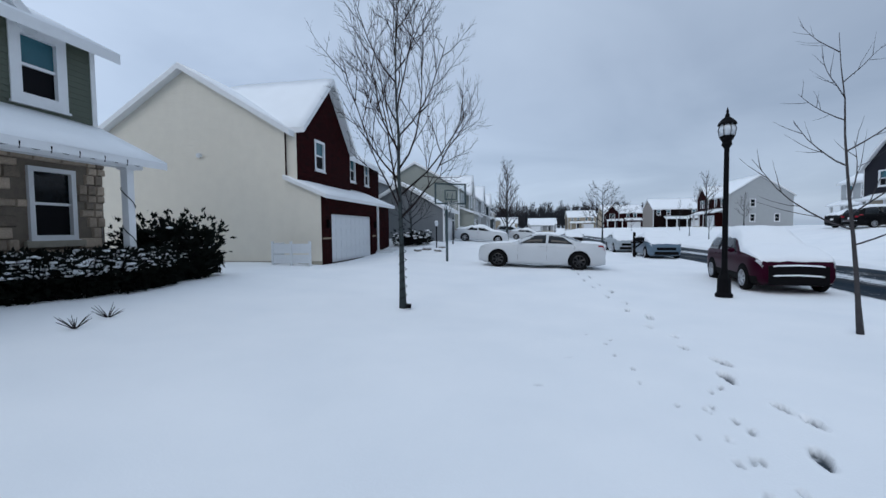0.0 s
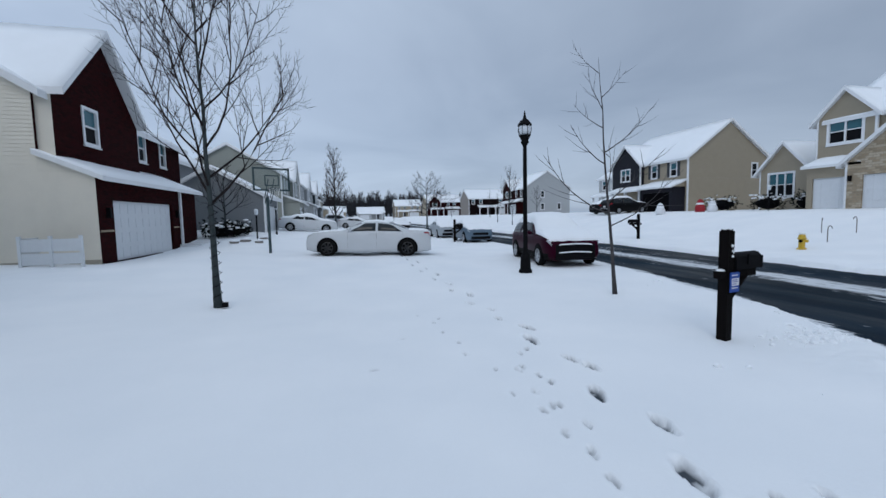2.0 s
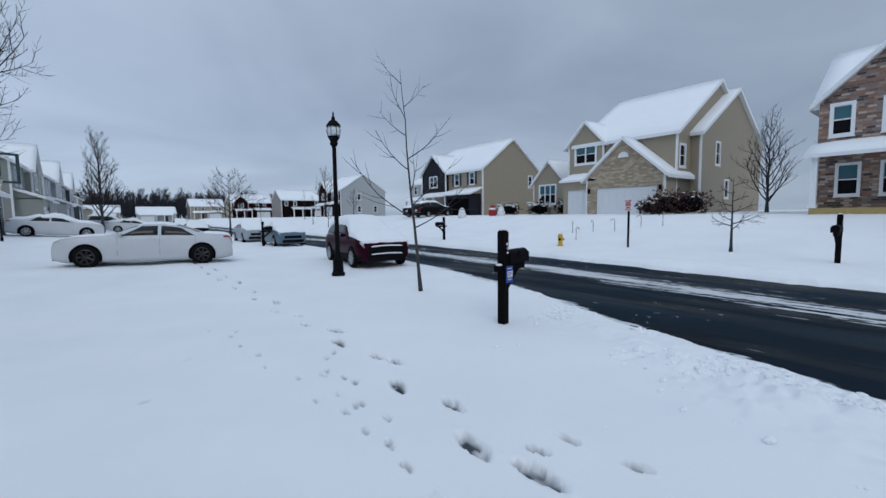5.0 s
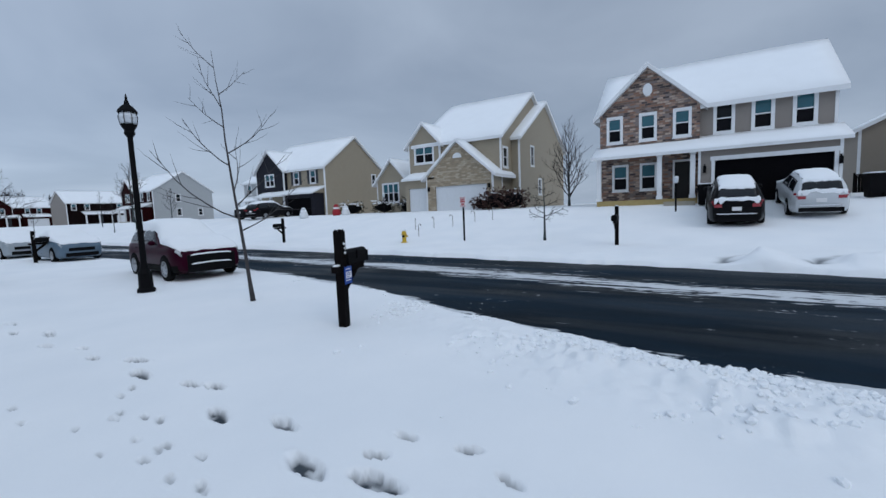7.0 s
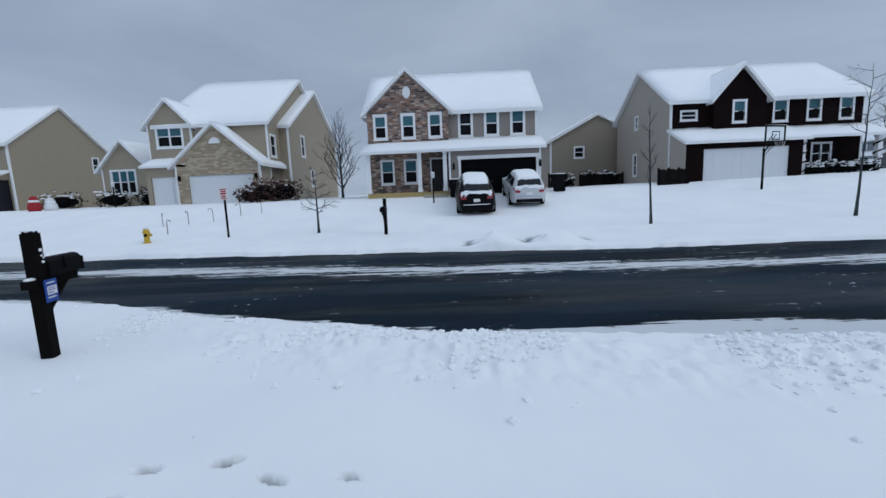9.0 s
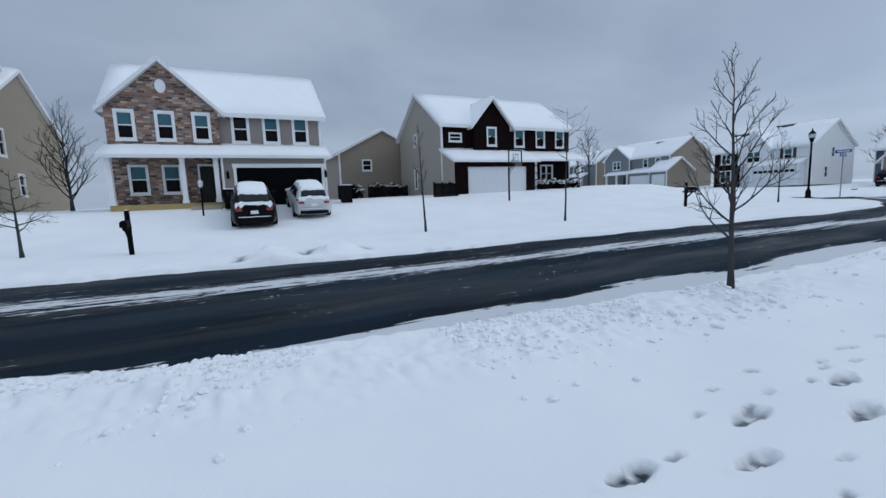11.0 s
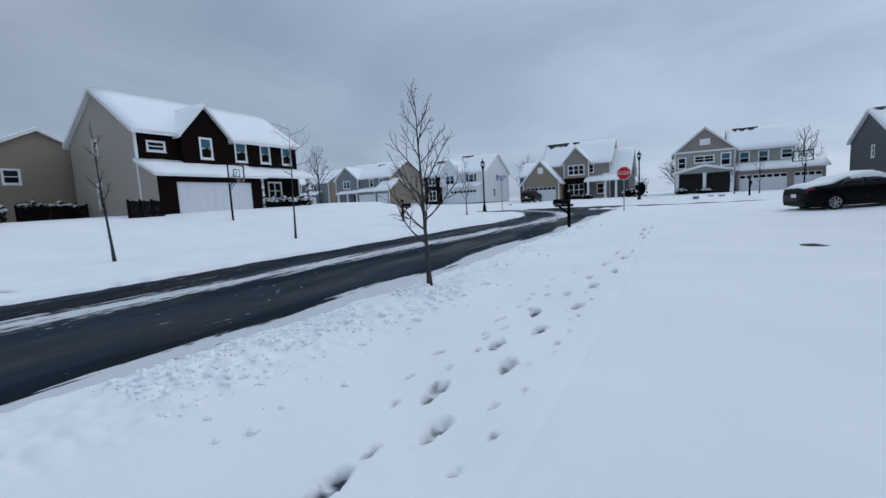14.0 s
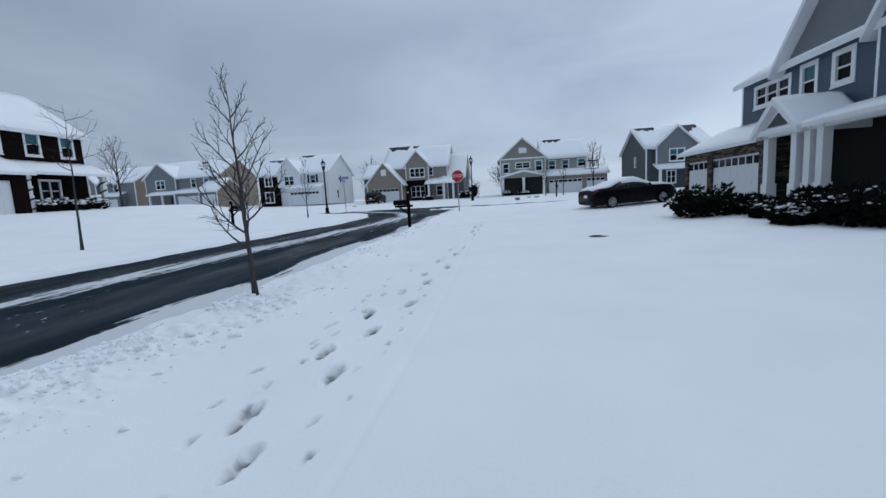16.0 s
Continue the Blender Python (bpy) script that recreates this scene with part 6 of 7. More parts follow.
def park(x, y, heading, *a, **k):
    """Sets a car on the lie of the land, tilted with the slope."""
    c_, s_ = math.cos(radians(heading)), math.sin(radians(heading))
    zf, zr = on(x + 1.4 * c_, y + 1.4 * s_), on(x - 1.4 * c_, y - 1.4 * s_)
    zl, zq = on(x - 0.8 * s_, y + 0.8 * c_), on(x + 0.8 * s_, y - 0.8 * c_)
    pitch, roll_ = math.degrees(math.atan2(zf - zr, 2.8)), math.degrees(math.atan2(zl - zq, 1.6))
    return car(pose(x, y, (zf + zr) / 2 - 0.03, roll_, -pitch, heading), *a, **k)


park(0.25, 18.0, 169, 5.2, 1.92, 1.5, WHITE_PAINT, "white saloon car with black wheels, dusted with snow", snow=0.03, rim=BLACK_RIM, screen_snow=False, tyre=0.37)
park(6.85, 14.2, -97, 4.62, 1.94, 1.66, MAROON, "dark red crossover with thick snow on bonnet and windscreen", kind="suv", snow=0.2, tyre=0.36, cladding=True)
park(7.75, 27.4, -91, 4.5, 1.82, 1.45, BLUE_PAINT, "blue-grey car buried under snow at the kerb", snow=0.2)
park(7.3, 33.6, -91, 4.5, 1.82, 1.5, SILVER_PAINT, "silver car under snow at the kerb", snow=0.18)
park(-3.9, 37.2, 0, 4.8, 1.85, 1.45, WHITE_PAINT, "snow-covered white saloon in a drive", snow=0.14)
park(22.7, -2.0, 0, 4.9, 1.95, 1.8, BLACK_PAINT, "black sport utility vehicle with snowy roof, backed to the street", kind="suv", snow=0.1, rear_facing=True)
park(23.9, -4.85, 0, 4.5, 1.88, 1.68, WHITE_PAINT, "white crossover with snowy roof beside the black one", kind="suv", snow=0.09, rear_facing=True)
park(-7.5, -26.4, 200, 4.9, 1.86, 1.45, BLACK_PAINT, "black saloon car with a cap of snow", snow=0.11)
park(17.2, -59.5, -90, 4.7, 1.9, 1.75, BLACK_PAINT, "dark sport utility vehicle on a cleared drive", kind="suv", snow=0.0, rear_facing=True, screen_snow=False)
park(28.2, 40.4, 5, 4.8, 1.9, 1.6, BLACK_PAINT, "black car under snow in a drive", snow=0.14)
park(27.6, 37.6, 5, 4.8, 1.9, 1.7, BLACK_PAINT, "black crossover under snow in a drive", kind="suv", snow=0.14)
park(5.2, 46.0, -91, 4.6, 1.85, 1.5, BLACK_PAINT, "dark car under snow along the street", snow=0.15)
park(0.6, 55.5, 0, 4.7, 1.85, 1.5, WHITE_PAINT, "white car under snow in a far drive", snow=0.15)
park(-1.5, 63.0, 0, 4.7, 1.9, 1.75, SILVER_PAINT, "silver crossover under snow in a far drive", kind="suv", snow=0.15)
park(6.0, 66.0, -91, 4.7, 1.9, 1.7, BLACK_PAINT, "dark crossover along the far street", kind="suv", snow=0.12)


# ---- trees and shrubs ----
def bare_tree(x, y, height, trunk_r, fork, label, seed, lean=(0.0, 0.0), limbs=12, twigs=3, spread_=0.45, bark=BARK, twig=TWIG, upright=0.7, leader=True, sub=3, z=None, wraps=0, crown_r=None):
    """A leafless tree: tapered trunk, limbs rising from it, branches and twigs, all thinning to their tips."""
    r = random.Random(seed)
    t = thing("tree", pose(x, y, (on(x, y) if z is None else z) - 0.05), label, "tree", "bare trees")
    tb, bb = bmesh.new(), bmesh.new()
    n = 9
    stem = []
    for i in range(n + 1):
        f = i / n
        stem.append(Vector((lean[0] * f * height + (r.uniform(-0.02, 0.02) * height * 0.3 if i else 0) * f, lean[1] * f * height + (r.uniform(-0.02, 0.02) * height * 0.3 if i else 0) * f, f * height)))
    rad = [trunk_r * (1.25 if i == 0 else 1) * (1 - 0.93 * (i / n) ** 0.85) for i in range(n + 1)]
    tube(tb, stem, rad, 9)

    def grow(p, d, length, radius, level):
        steps = 6 if level == 0 else 4 if level == 1 else 3
        pts, q = [p.copy()], p.copy()
        lift_ = upright * (0.30 if level == 0 else 0.22)
        for i in range(steps):
            d = (d + Vector((r.uniform(-0.14, 0.14), r.uniform(-0.14, 0.14), lift_ * r.uniform(0.2, 1.1)))).normalized()
            q = q + d * length / steps
            pts.append(q.copy())
        tube(bb, pts, [radius * (1 - 0.78 * i / steps) for i in range(steps + 1)], 6 if level == 0 else 4 if level == 1 else 3, cap=False)
        if level >= twigs:
            return
        count = sub + (2 if level == 0 else 0)
        for k in range(count):
            f = (0.22 + 0.74 * (k + r.uniform(0.1, 0.9)) / count) * steps
            i = min(int(f), steps - 1)
            along = (pts[i + 1] - pts[i]).normalized()
            s = pts[i].lerp(pts[i + 1], f - i)
            a = k * 2.4 + r.uniform(-0.6, 0.6)
            side = along.cross(Vector((math.cos(a), math.sin(a), 0.35))).normalized()
            nd = (along * 0.8 + side * r.uniform(0.45, 0.85)).normalized()
            grow(s, nd, length * r.uniform(0.34, 0.58) * (1.15 - 0.5 * f / steps), max(radius * 0.5, 0.0042), level + 1)

    for k in range(limbs):
        f = fork + (0.97 - fork) * ((k + r.uniform(0, 0.7)) / limbs) ** 1.2
        i = min(int(f * n), n - 1)
        p = stem[i].lerp(stem[i + 1], f * n - i)
        a = k * 2.4 + r.uniform(-0.4, 0.4)
        up = (f - fork) / (1 - fork)
        out = spread_ * (1.35 - 0.6 * up)
        d = Vector((math.cos(a) * out, math.sin(a) * out, 0.55 * upright + 0.25)).normalized()
        reach = (crown_r or height * 0.42) * (1.1 - 0.72 * up) * r.uniform(0.8, 1.1)
        grow(p, d, reach, max(trunk_r * 0.45 * (1 - 0.6 * f), 0.007), 0)
    smooth(part("trunk", tb, bark, t))
    part("crown", bb, twig, t)
    if wraps:
        wb_ = bmesh.new()
        pts = [(trunk_r * 1.18 * math.cos(a * 0.7), trunk_r * 1.18 * math.sin(a * 0.7), 0.12 + a * 0.022) for a in range(int(wraps))]
        tube(wb_, pts, [0.007] * len(pts), 4)
        for a in range(0, int(wraps), 3):
            p = Vector(pts[a]); tube(wb_, [p, p * 1.0 + Vector((p.x * 0.3, p.y * 0.3, 0.02))], [0.008, 0.004], 4)
        box(wb_, 0.1, 0.2, -0.12, -0.04, 0.05, 0.14)
        part("light_string", wb_, BLACK_METAL, t, "dark string of unlit lights wound round the trunk")
    return t


bare_tree(-3.35, 8.45, 6.9, 0.07, 0.29, "bare young street tree with spreading crown, lights wound on its trunk", 11, lean=(-0.012, 0.0), limbs=18, twigs=3, spread_=0.75, upright=0.9, sub=5, wraps=95, crown_r=3.0)
bare_tree(4.78, 7.33, 5.1, 0.045, 0.3, "spindly bare sapling by the kerb", 29, lean=(-0.06, 0.05), limbs=10, twigs=1, spread_=1.1, bark=PALE_BARK, twig=PALE_BARK, upright=0.5, sub=3, crown_r=1.75)
bare_tree(3.34, -8.42, 3.55, 0.05, 0.24, "slender bare sapling on the verge", 38, lean=(0.03, 0.0), limbs=20, twigs=2, spread_=0.8, bark=PALE_BARK, twig=PALE_BARK, upright=0.75, sub=3, crown_r=1.15)
bare_tree(16.7, -8.9, 4.9, 0.055, 0.3, "thin bare sapling across the road", 41, lean=(0.02, 0.03), limbs=9, twigs=1, spread_=0.6, crown_r=0.8, upright=0.6)
bare_tree(15.6, -16.05, 5.6, 0.055, 0.55, "thin bare sapling across the road with level branches", 43, lean=(0.0, -0.03), limbs=9, twigs=1, spread_=1.2, crown_r=2.0, upright=0.25)
bare_tree(17.8, 5.2, 2.9, 0.06, 0.3, "small bare tree with drooping twigs", 47, limbs=12, twigs=2, spread_=1.0, crown_r=0.9, upright=0.15)
bare_tree(31.5, 7.6, 5.6, 0.10, 0.1, "narrow bare tree in the gap between houses", 53, limbs=26, twigs=3, spread_=0.6, crown_r=2.6, upright=0.9, sub=3)
bare_tree(12.5 - 4.9, 42.5, 5.8, 0.11, 0.3, "round bare tree along the street", 59, limbs=18, twigs=3, spread_=1.05, crown_r=2.9, sub=4, upright=0.55)
bare_tree(-1.9, 54.0, 9.5, 0.16, 0.12, "dense dark bare tree along the street", 61, limbs=26, twigs=3, spread_=0.75, crown_r=3.6, sub=4, upright=1.0)
bare_tree(32.0, 79.0, 9.0, 0.17, 0.25, "wide bare tree before a pale house", 67, limbs=18, twigs=3, spread_=0.75, crown_r=3.6, sub=3)
bare_tree(37.0, 77.0, 5.5, 0.1, 0.25, "small bare tree before a pale house", 71, limbs=12, twigs=2, spread_=0.6, crown_r=2.0)
bare_tree(-8.4, 29.2, 3.9, 0.09, 0.3, "low spreading bare tree by a grey wall", 73, limbs=12, twigs=2, spread_=0.9, crown_r=2.2, sub=4)
bare_tree(31, -33, 5.5, 0.1, 0.25, "bare round tree beside the dark brick house", 79, limbs=16, twigs=2, spread_=0.7, crown_r=2.2, sub=4)
for k, (tx, ty, th) in enumerate(((14.5, -33.0, 4.6), (-5.6, -52.0, 4.0), (-7.6, -52.0, 4.0), (21.0, 57.0, 4.2), (24.5, 70.0, 4.8), (19.5, 48.0, 3.8), (21, 84, 5))):
    bare_tree(tx, ty, th, 0.05, 0.25, "young bare street tree in snow", 90 + k, limbs=12, twigs=2, spread_=0.5, crown_r=1.2)
for k, (tx, ty, th) in enumerate(((28, -92, 9), (24, -95, 9), (-18.5, -90, 9), (-16.5, -88, 8), (-1.0, -84, 5.5), (-1.8, -82, 5), (21.5, -90, 9))):
    bare_tree(tx, ty, th, 0.2, 0.2, "large bare tree behind the far houses", 110 + k, limbs=16, twigs=2, spread_=0.8, crown_r=4.0, sub=4, z=1.2)


def shrub(x, y, rx, ry, h, label, leaf=LEAF, seed=1, snow=0.5, count=420, rag=0.2, name="shrub", turn=0.0, flake=1.0):
    """A clipped or ragged bush: many small leaf blades round a black filling for the shade inside, snow resting on its
    top.
    """
    r = random.Random(seed)
    s = thing(name, pose(x, y, on(x, y) - 0.05, 0, 0, turn), label, "shrub", "shrubs by the houses")
    # black lump that stands for the shade between the leaves
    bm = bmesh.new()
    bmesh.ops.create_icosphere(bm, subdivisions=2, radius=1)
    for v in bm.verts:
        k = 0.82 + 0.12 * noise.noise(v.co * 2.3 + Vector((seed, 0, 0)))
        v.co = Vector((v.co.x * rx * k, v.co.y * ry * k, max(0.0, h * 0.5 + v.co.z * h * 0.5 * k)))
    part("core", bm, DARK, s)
    bm, sb = bmesh.new(), bmesh.new()
    for k in range(count):
        a, u = r.uniform(0, math.tau), r.uniform(-0.85, 1)
        q = math.sqrt(1 - u * u)
        # boxy-round outline
        e = 1.0 / max(abs(math.cos(a)) ** 4 + abs(math.sin(a)) ** 4, 1e-3) ** 0.25
        nrm = Vector((math.cos(a) * q, math.sin(a) * q, u)).normalized()
        p = Vector((math.cos(a) * q ** 0.6 * rx * e * 0.9, math.sin(a) * q ** 0.6 * ry * e * 0.9, h * 0.5 + u * h * 0.5)) * r.uniform(0.9, 1.0 + rag * r.random())
        ln, w = r.uniform(0.07, 0.16), r.uniform(0.03, 0.06)
        d = (nrm + Vector((r.uniform(-0.9, 0.9), r.uniform(-0.9, 0.9), r.uniform(-0.2, 0.9)))).normalized()
        t = d.cross(Vector((r.uniform(-1, 1), r.uniform(-1, 1), r.uniform(-1, 1)))).normalized() * w
        for o in (Vector((0, 0, 0)), d * ln * 0.6 + t * 0.5, d * ln * 0.3 - t * 0.7):
            b = p + o
            vs = [bm.verts.new(x_) for x_ in (b - t, b + d * ln * 0.5 - t * 0.2 + nrm * 0.01, b + d * ln, b + t)]
            bm.faces.new(vs)
        if u > 0.15 and r.random() < snow * (0.4 + u * 0.6):
            m3 = r.uniform(0.05, 0.13) * flake
            bmesh.ops.create_icosphere(sb, subdivisions=1, radius=m3, matrix=Matrix.Translation(p * 1.02) @ Matrix.Diagonal((1.5, 1.5, 0.55, 1)) @ Matrix.Rotation(r.uniform(0, 3), 4, "Z"))
    part("leaves", bm, leaf, s)
    if sb.verts:
        smooth(part("snow_clumps", sb, SNOW, s, "clumps of snow on the leaves"))
    return s


for k, (sx, sy) in enumerate(((-10.5, 4.2), (-10.3, 4.95), (-9.95, 5.7), (-9.65, 6.45), (-9.5, 7.2), (-9.55, 7.95), (-9.85, 8.6))):
    shrub(sx, sy, 0.55, 0.55, 0.8, "dark clipped hedge shrub capped with snow", seed=200 + k, snow=0.95, count=1100, flake=0.5)
for k, (sx, sy, hh) in enumerate(((-10.4, 9.5, 1.2), (-10.1, 10.1, 1.35), (-9.9, 9.4, 1.05), (-11.2, 9.7, 1.2))):
    shrub(sx, sy, 0.6, 0.6, hh, "ragged dark evergreen shrub beside the porch", seed=220 + k, snow=0.05, count=900, rag=0.6, flake=0.5)
for k, (sx, sy, a, hh, sn) in enumerate(((-9.05, -17.7, 0.45, 0.55, 0.3), (-8.95, -16.2, 0.5, 0.5, 0.95), (-8.45, -14.4, 0.46, 0.55, 0.95), (-9.4, -14.6, 0.6, 0.75, 0.2), (-9.3, -13.4, 0.65, 0.85, 0.2), (-9.5, -12.2, 0.7, 0.85, 0.15), (-9.8, -15.6, 0.6, 0.75, 0.25))):
    shrub(sx, sy, a, a, hh, "round dark shrub capped with snow before the blue house" if sn > 0.5 else "dark shrub flecked with snow before the blue house", seed=240 + k, snow=sn, count=700, flake=0.55)
shrub(-7.75, -18.0, 0.85, 0.7, 0.8, "dark spreading shrub before the garage", seed=251, snow=0.05, count=900, rag=0.5, flake=0.5)
for k, (sx, sy, a, hh) in enumerate(((28.7, 12.3, 0.9, 1.35), (28.5, 10.9, 1.0, 1.35), (28.9, 13.6, 0.7, 1.0))):
    shrub(sx, sy, a, a, hh, "rusty brown shrub by the tan house", RUST_LEAF, 260 + k, 0.05, 420, 0.4)
for k, (sx, sy, a, hh) in enumerate(((31.6, 25.6, 1.0, 1.1), (31.3, 22.6, 0.6, 1.2), (30.8, 29.0, 1.1, 1.1), (-8.0, 26.6, 0.9, 0.9), (-7.6, 28.0, 0.9, 0.8), (27.2, -24.0, 0.6, 0.7), (27.0, -25.6, 0.7, 0.7), (27.2, -27.2, 0.6, 0.7),
                                      (35.5, -10.6, 0.5, 1.0), (36.0, -12.5, 0.6, 1.1), (35.8, -14.2, 0.6, 1.0), (10.0, -61.0, 0.7, 0.7), (4.6, -60.5, 0.9, 1.1), (3.4, -60.8, 0.8, 2.2), (-1.2, -61.5, 0.6, 0.7), (-3.6, -61.6, 0.7, 0.6))):
    shrub(sx, sy, a, a, hh, "dark garden shrub with snow", seed=280 + k, snow=0.35, count=220, rag=0.4)


# far woods along the skyline
def woods(x0, x1, y, base, h, count, seed):
    r = random.Random(seed)
    bm = bmesh.new()
    for k in range(count):
        x, yy, hh = r.uniform(x0, x1), y + r.uniform(-12, 12), h * r.uniform(0.6, 1.15)
        w = hh * r.uniform(0.16, 0.3)
        tube(bm, [(x, yy, base), (x + r.uniform(-0.3, 0.3), yy, base + hh)], [0.14, 0.03], 3, cap=False)
        for q in range(36):
            f = r.uniform(0.25, 0.98)
            a = r.uniform(0, math.tau)
            p = Vector((x, yy, base + hh * f))
            ln = w * (1.25 - f)
            d = Vector((math.cos(a), math.sin(a), r.uniform(0.6, 1.6))).normalized()
            tube(bm, [p, p + d * ln * 0.6, p + d * ln * 1.2 + Vector((0, 0, ln * 0.3))], [0.11, 0.08, 0.035], 3, cap=False)
    ob = part("far_woods", bm, FAR_WOOD, None)
    return tagged(ob, "distant line of bare dark woods", "woods", kind="stuff")


woods(-130, 80, 240, 0, 14, 620, 7)
woods(-80, 60, 215, 0, 11, 460, 8)


# ---- clods of shovelled snow along the kerb ----
def clods(count, seed):
    r = np.random.RandomState(seed)
    b = bmesh.new()
    bmesh.ops.create_icosphere(b, subdivisions=1, radius=1)
    b.verts.ensure_lookup_table()
    base = np.array([v.co[:] for v in b.verts])
    tri = np.array([[v.index for v in f.verts] for f in b.faces])
    b.free()
    y = np.where(r.rand(count) < 0.8, r.uniform(-9, 4.2, count), r.uniform(-22, 9, count))
    x = near_edge(y) - 0.05 - np.abs(r.normal(0, 0.62, count))
    keep = lattice(x, y, 0.8, 31) > 0.38
    x, y = x[keep], y[keep]
    z = ground_height(x.copy(), y.copy())[0]
    s = 0.010 + 0.036 * r.rand(len(x)) ** 2.2
    jit = 1 + 0.5 * (r.rand(len(x), len(base), 1) - 0.5)
    co = base[None] * jit * s[:, None, None] * np.array([1.25, 1.1, 0.8]) + np.stack([x, y, z + s * 0.25], -1)[:, None]
    faces = tri[None] + (np.arange(len(x)) * len(base))[:, None, None]
    me = bpy.data.meshes.new("snow_clods")
    me.from_pydata(co.reshape(-1, 3).tolist(), [], faces.reshape(-1, 3).tolist())
    me.materials.append(SNOW)
    return tagged(new("snow_clods", me), "loose clods of shovelled snow along the kerb", "snow", kind="stuff")


clods(3800, 4)


# ---- street furniture ----
def street_lamp(x, y):
    l_ = thing("street_lamp", pose(x, y, on(x, y) - 0.03), "black post lamp with an acorn glass head and snow cap", "street lamp", "street lamps")
    bm = bmesh.new(); lathe(bm, [(0.2, 0), (0.2, 0.1), (0.16, 0.14), (0.15, 0.5), (0.1, 0.62), (0.075, 0.75)], 14); part("base", bm, BLACK_METAL, l_)
    bm = bmesh.new(); lathe(bm, [(0.07, 0.7), (0.062, 2.4), (0.058, 3.85)], 14); part("pole", bm, BLACK_METAL, l_)
    bm = bmesh.new(); lathe(bm, [(0.058, 3.85), (0.12, 3.95), (0.1, 4.02), (0.15, 4.1), (0.17, 4.16)], 14); part("fitter", bm, BLACK_METAL, l_)
    bm = bmesh.new(); lathe(bm, [(0.14, 4.16), (0.19, 4.24), (0.2, 4.36), (0.16, 4.46)], 16); smooth(part("globe", bm, LAMP_GLASS, l_, "frosted glass globe"))
    bm = bmesh.new()
    for k in range(8):
        a = k * math.tau / 8
        tube(bm, [(0.175 * math.cos(a), 0.175 * math.sin(a), 4.15), (0.212 * math.cos(a), 0.212 * math.sin(a), 4.32), (0.17 * math.cos(a), 0.17 * math.sin(a), 4.47)], [0.009] * 3, 4)
    part("cage", bm, BLACK_METAL, l_)
    bm = bmesh.new(); lathe(bm, [(0.215, 4.45), (0.2, 4.5), (0.12, 4.6), (0.06, 4.64), (0.05, 4.7), (0.025, 4.76), (0.03, 4.8), (0.004, 4.9)], 14); part("cap", bm, BLACK_METAL, l_)
    return l_


first_lamp = street_lamp(4.5, 11.3)
for lx, ly in ((14.9, -37.6), (2.6, -47.8), (-5.5, 30.6)):
    copy_thing(first_lamp, pose(lx, ly, on(lx, ly) - 0.03) if ly > -60 and lx > -5 else pose(lx, ly, on(lx, ly) - 0.03) @ Matrix.Diagonal((0.42, 0.42, 0.42, 1)))


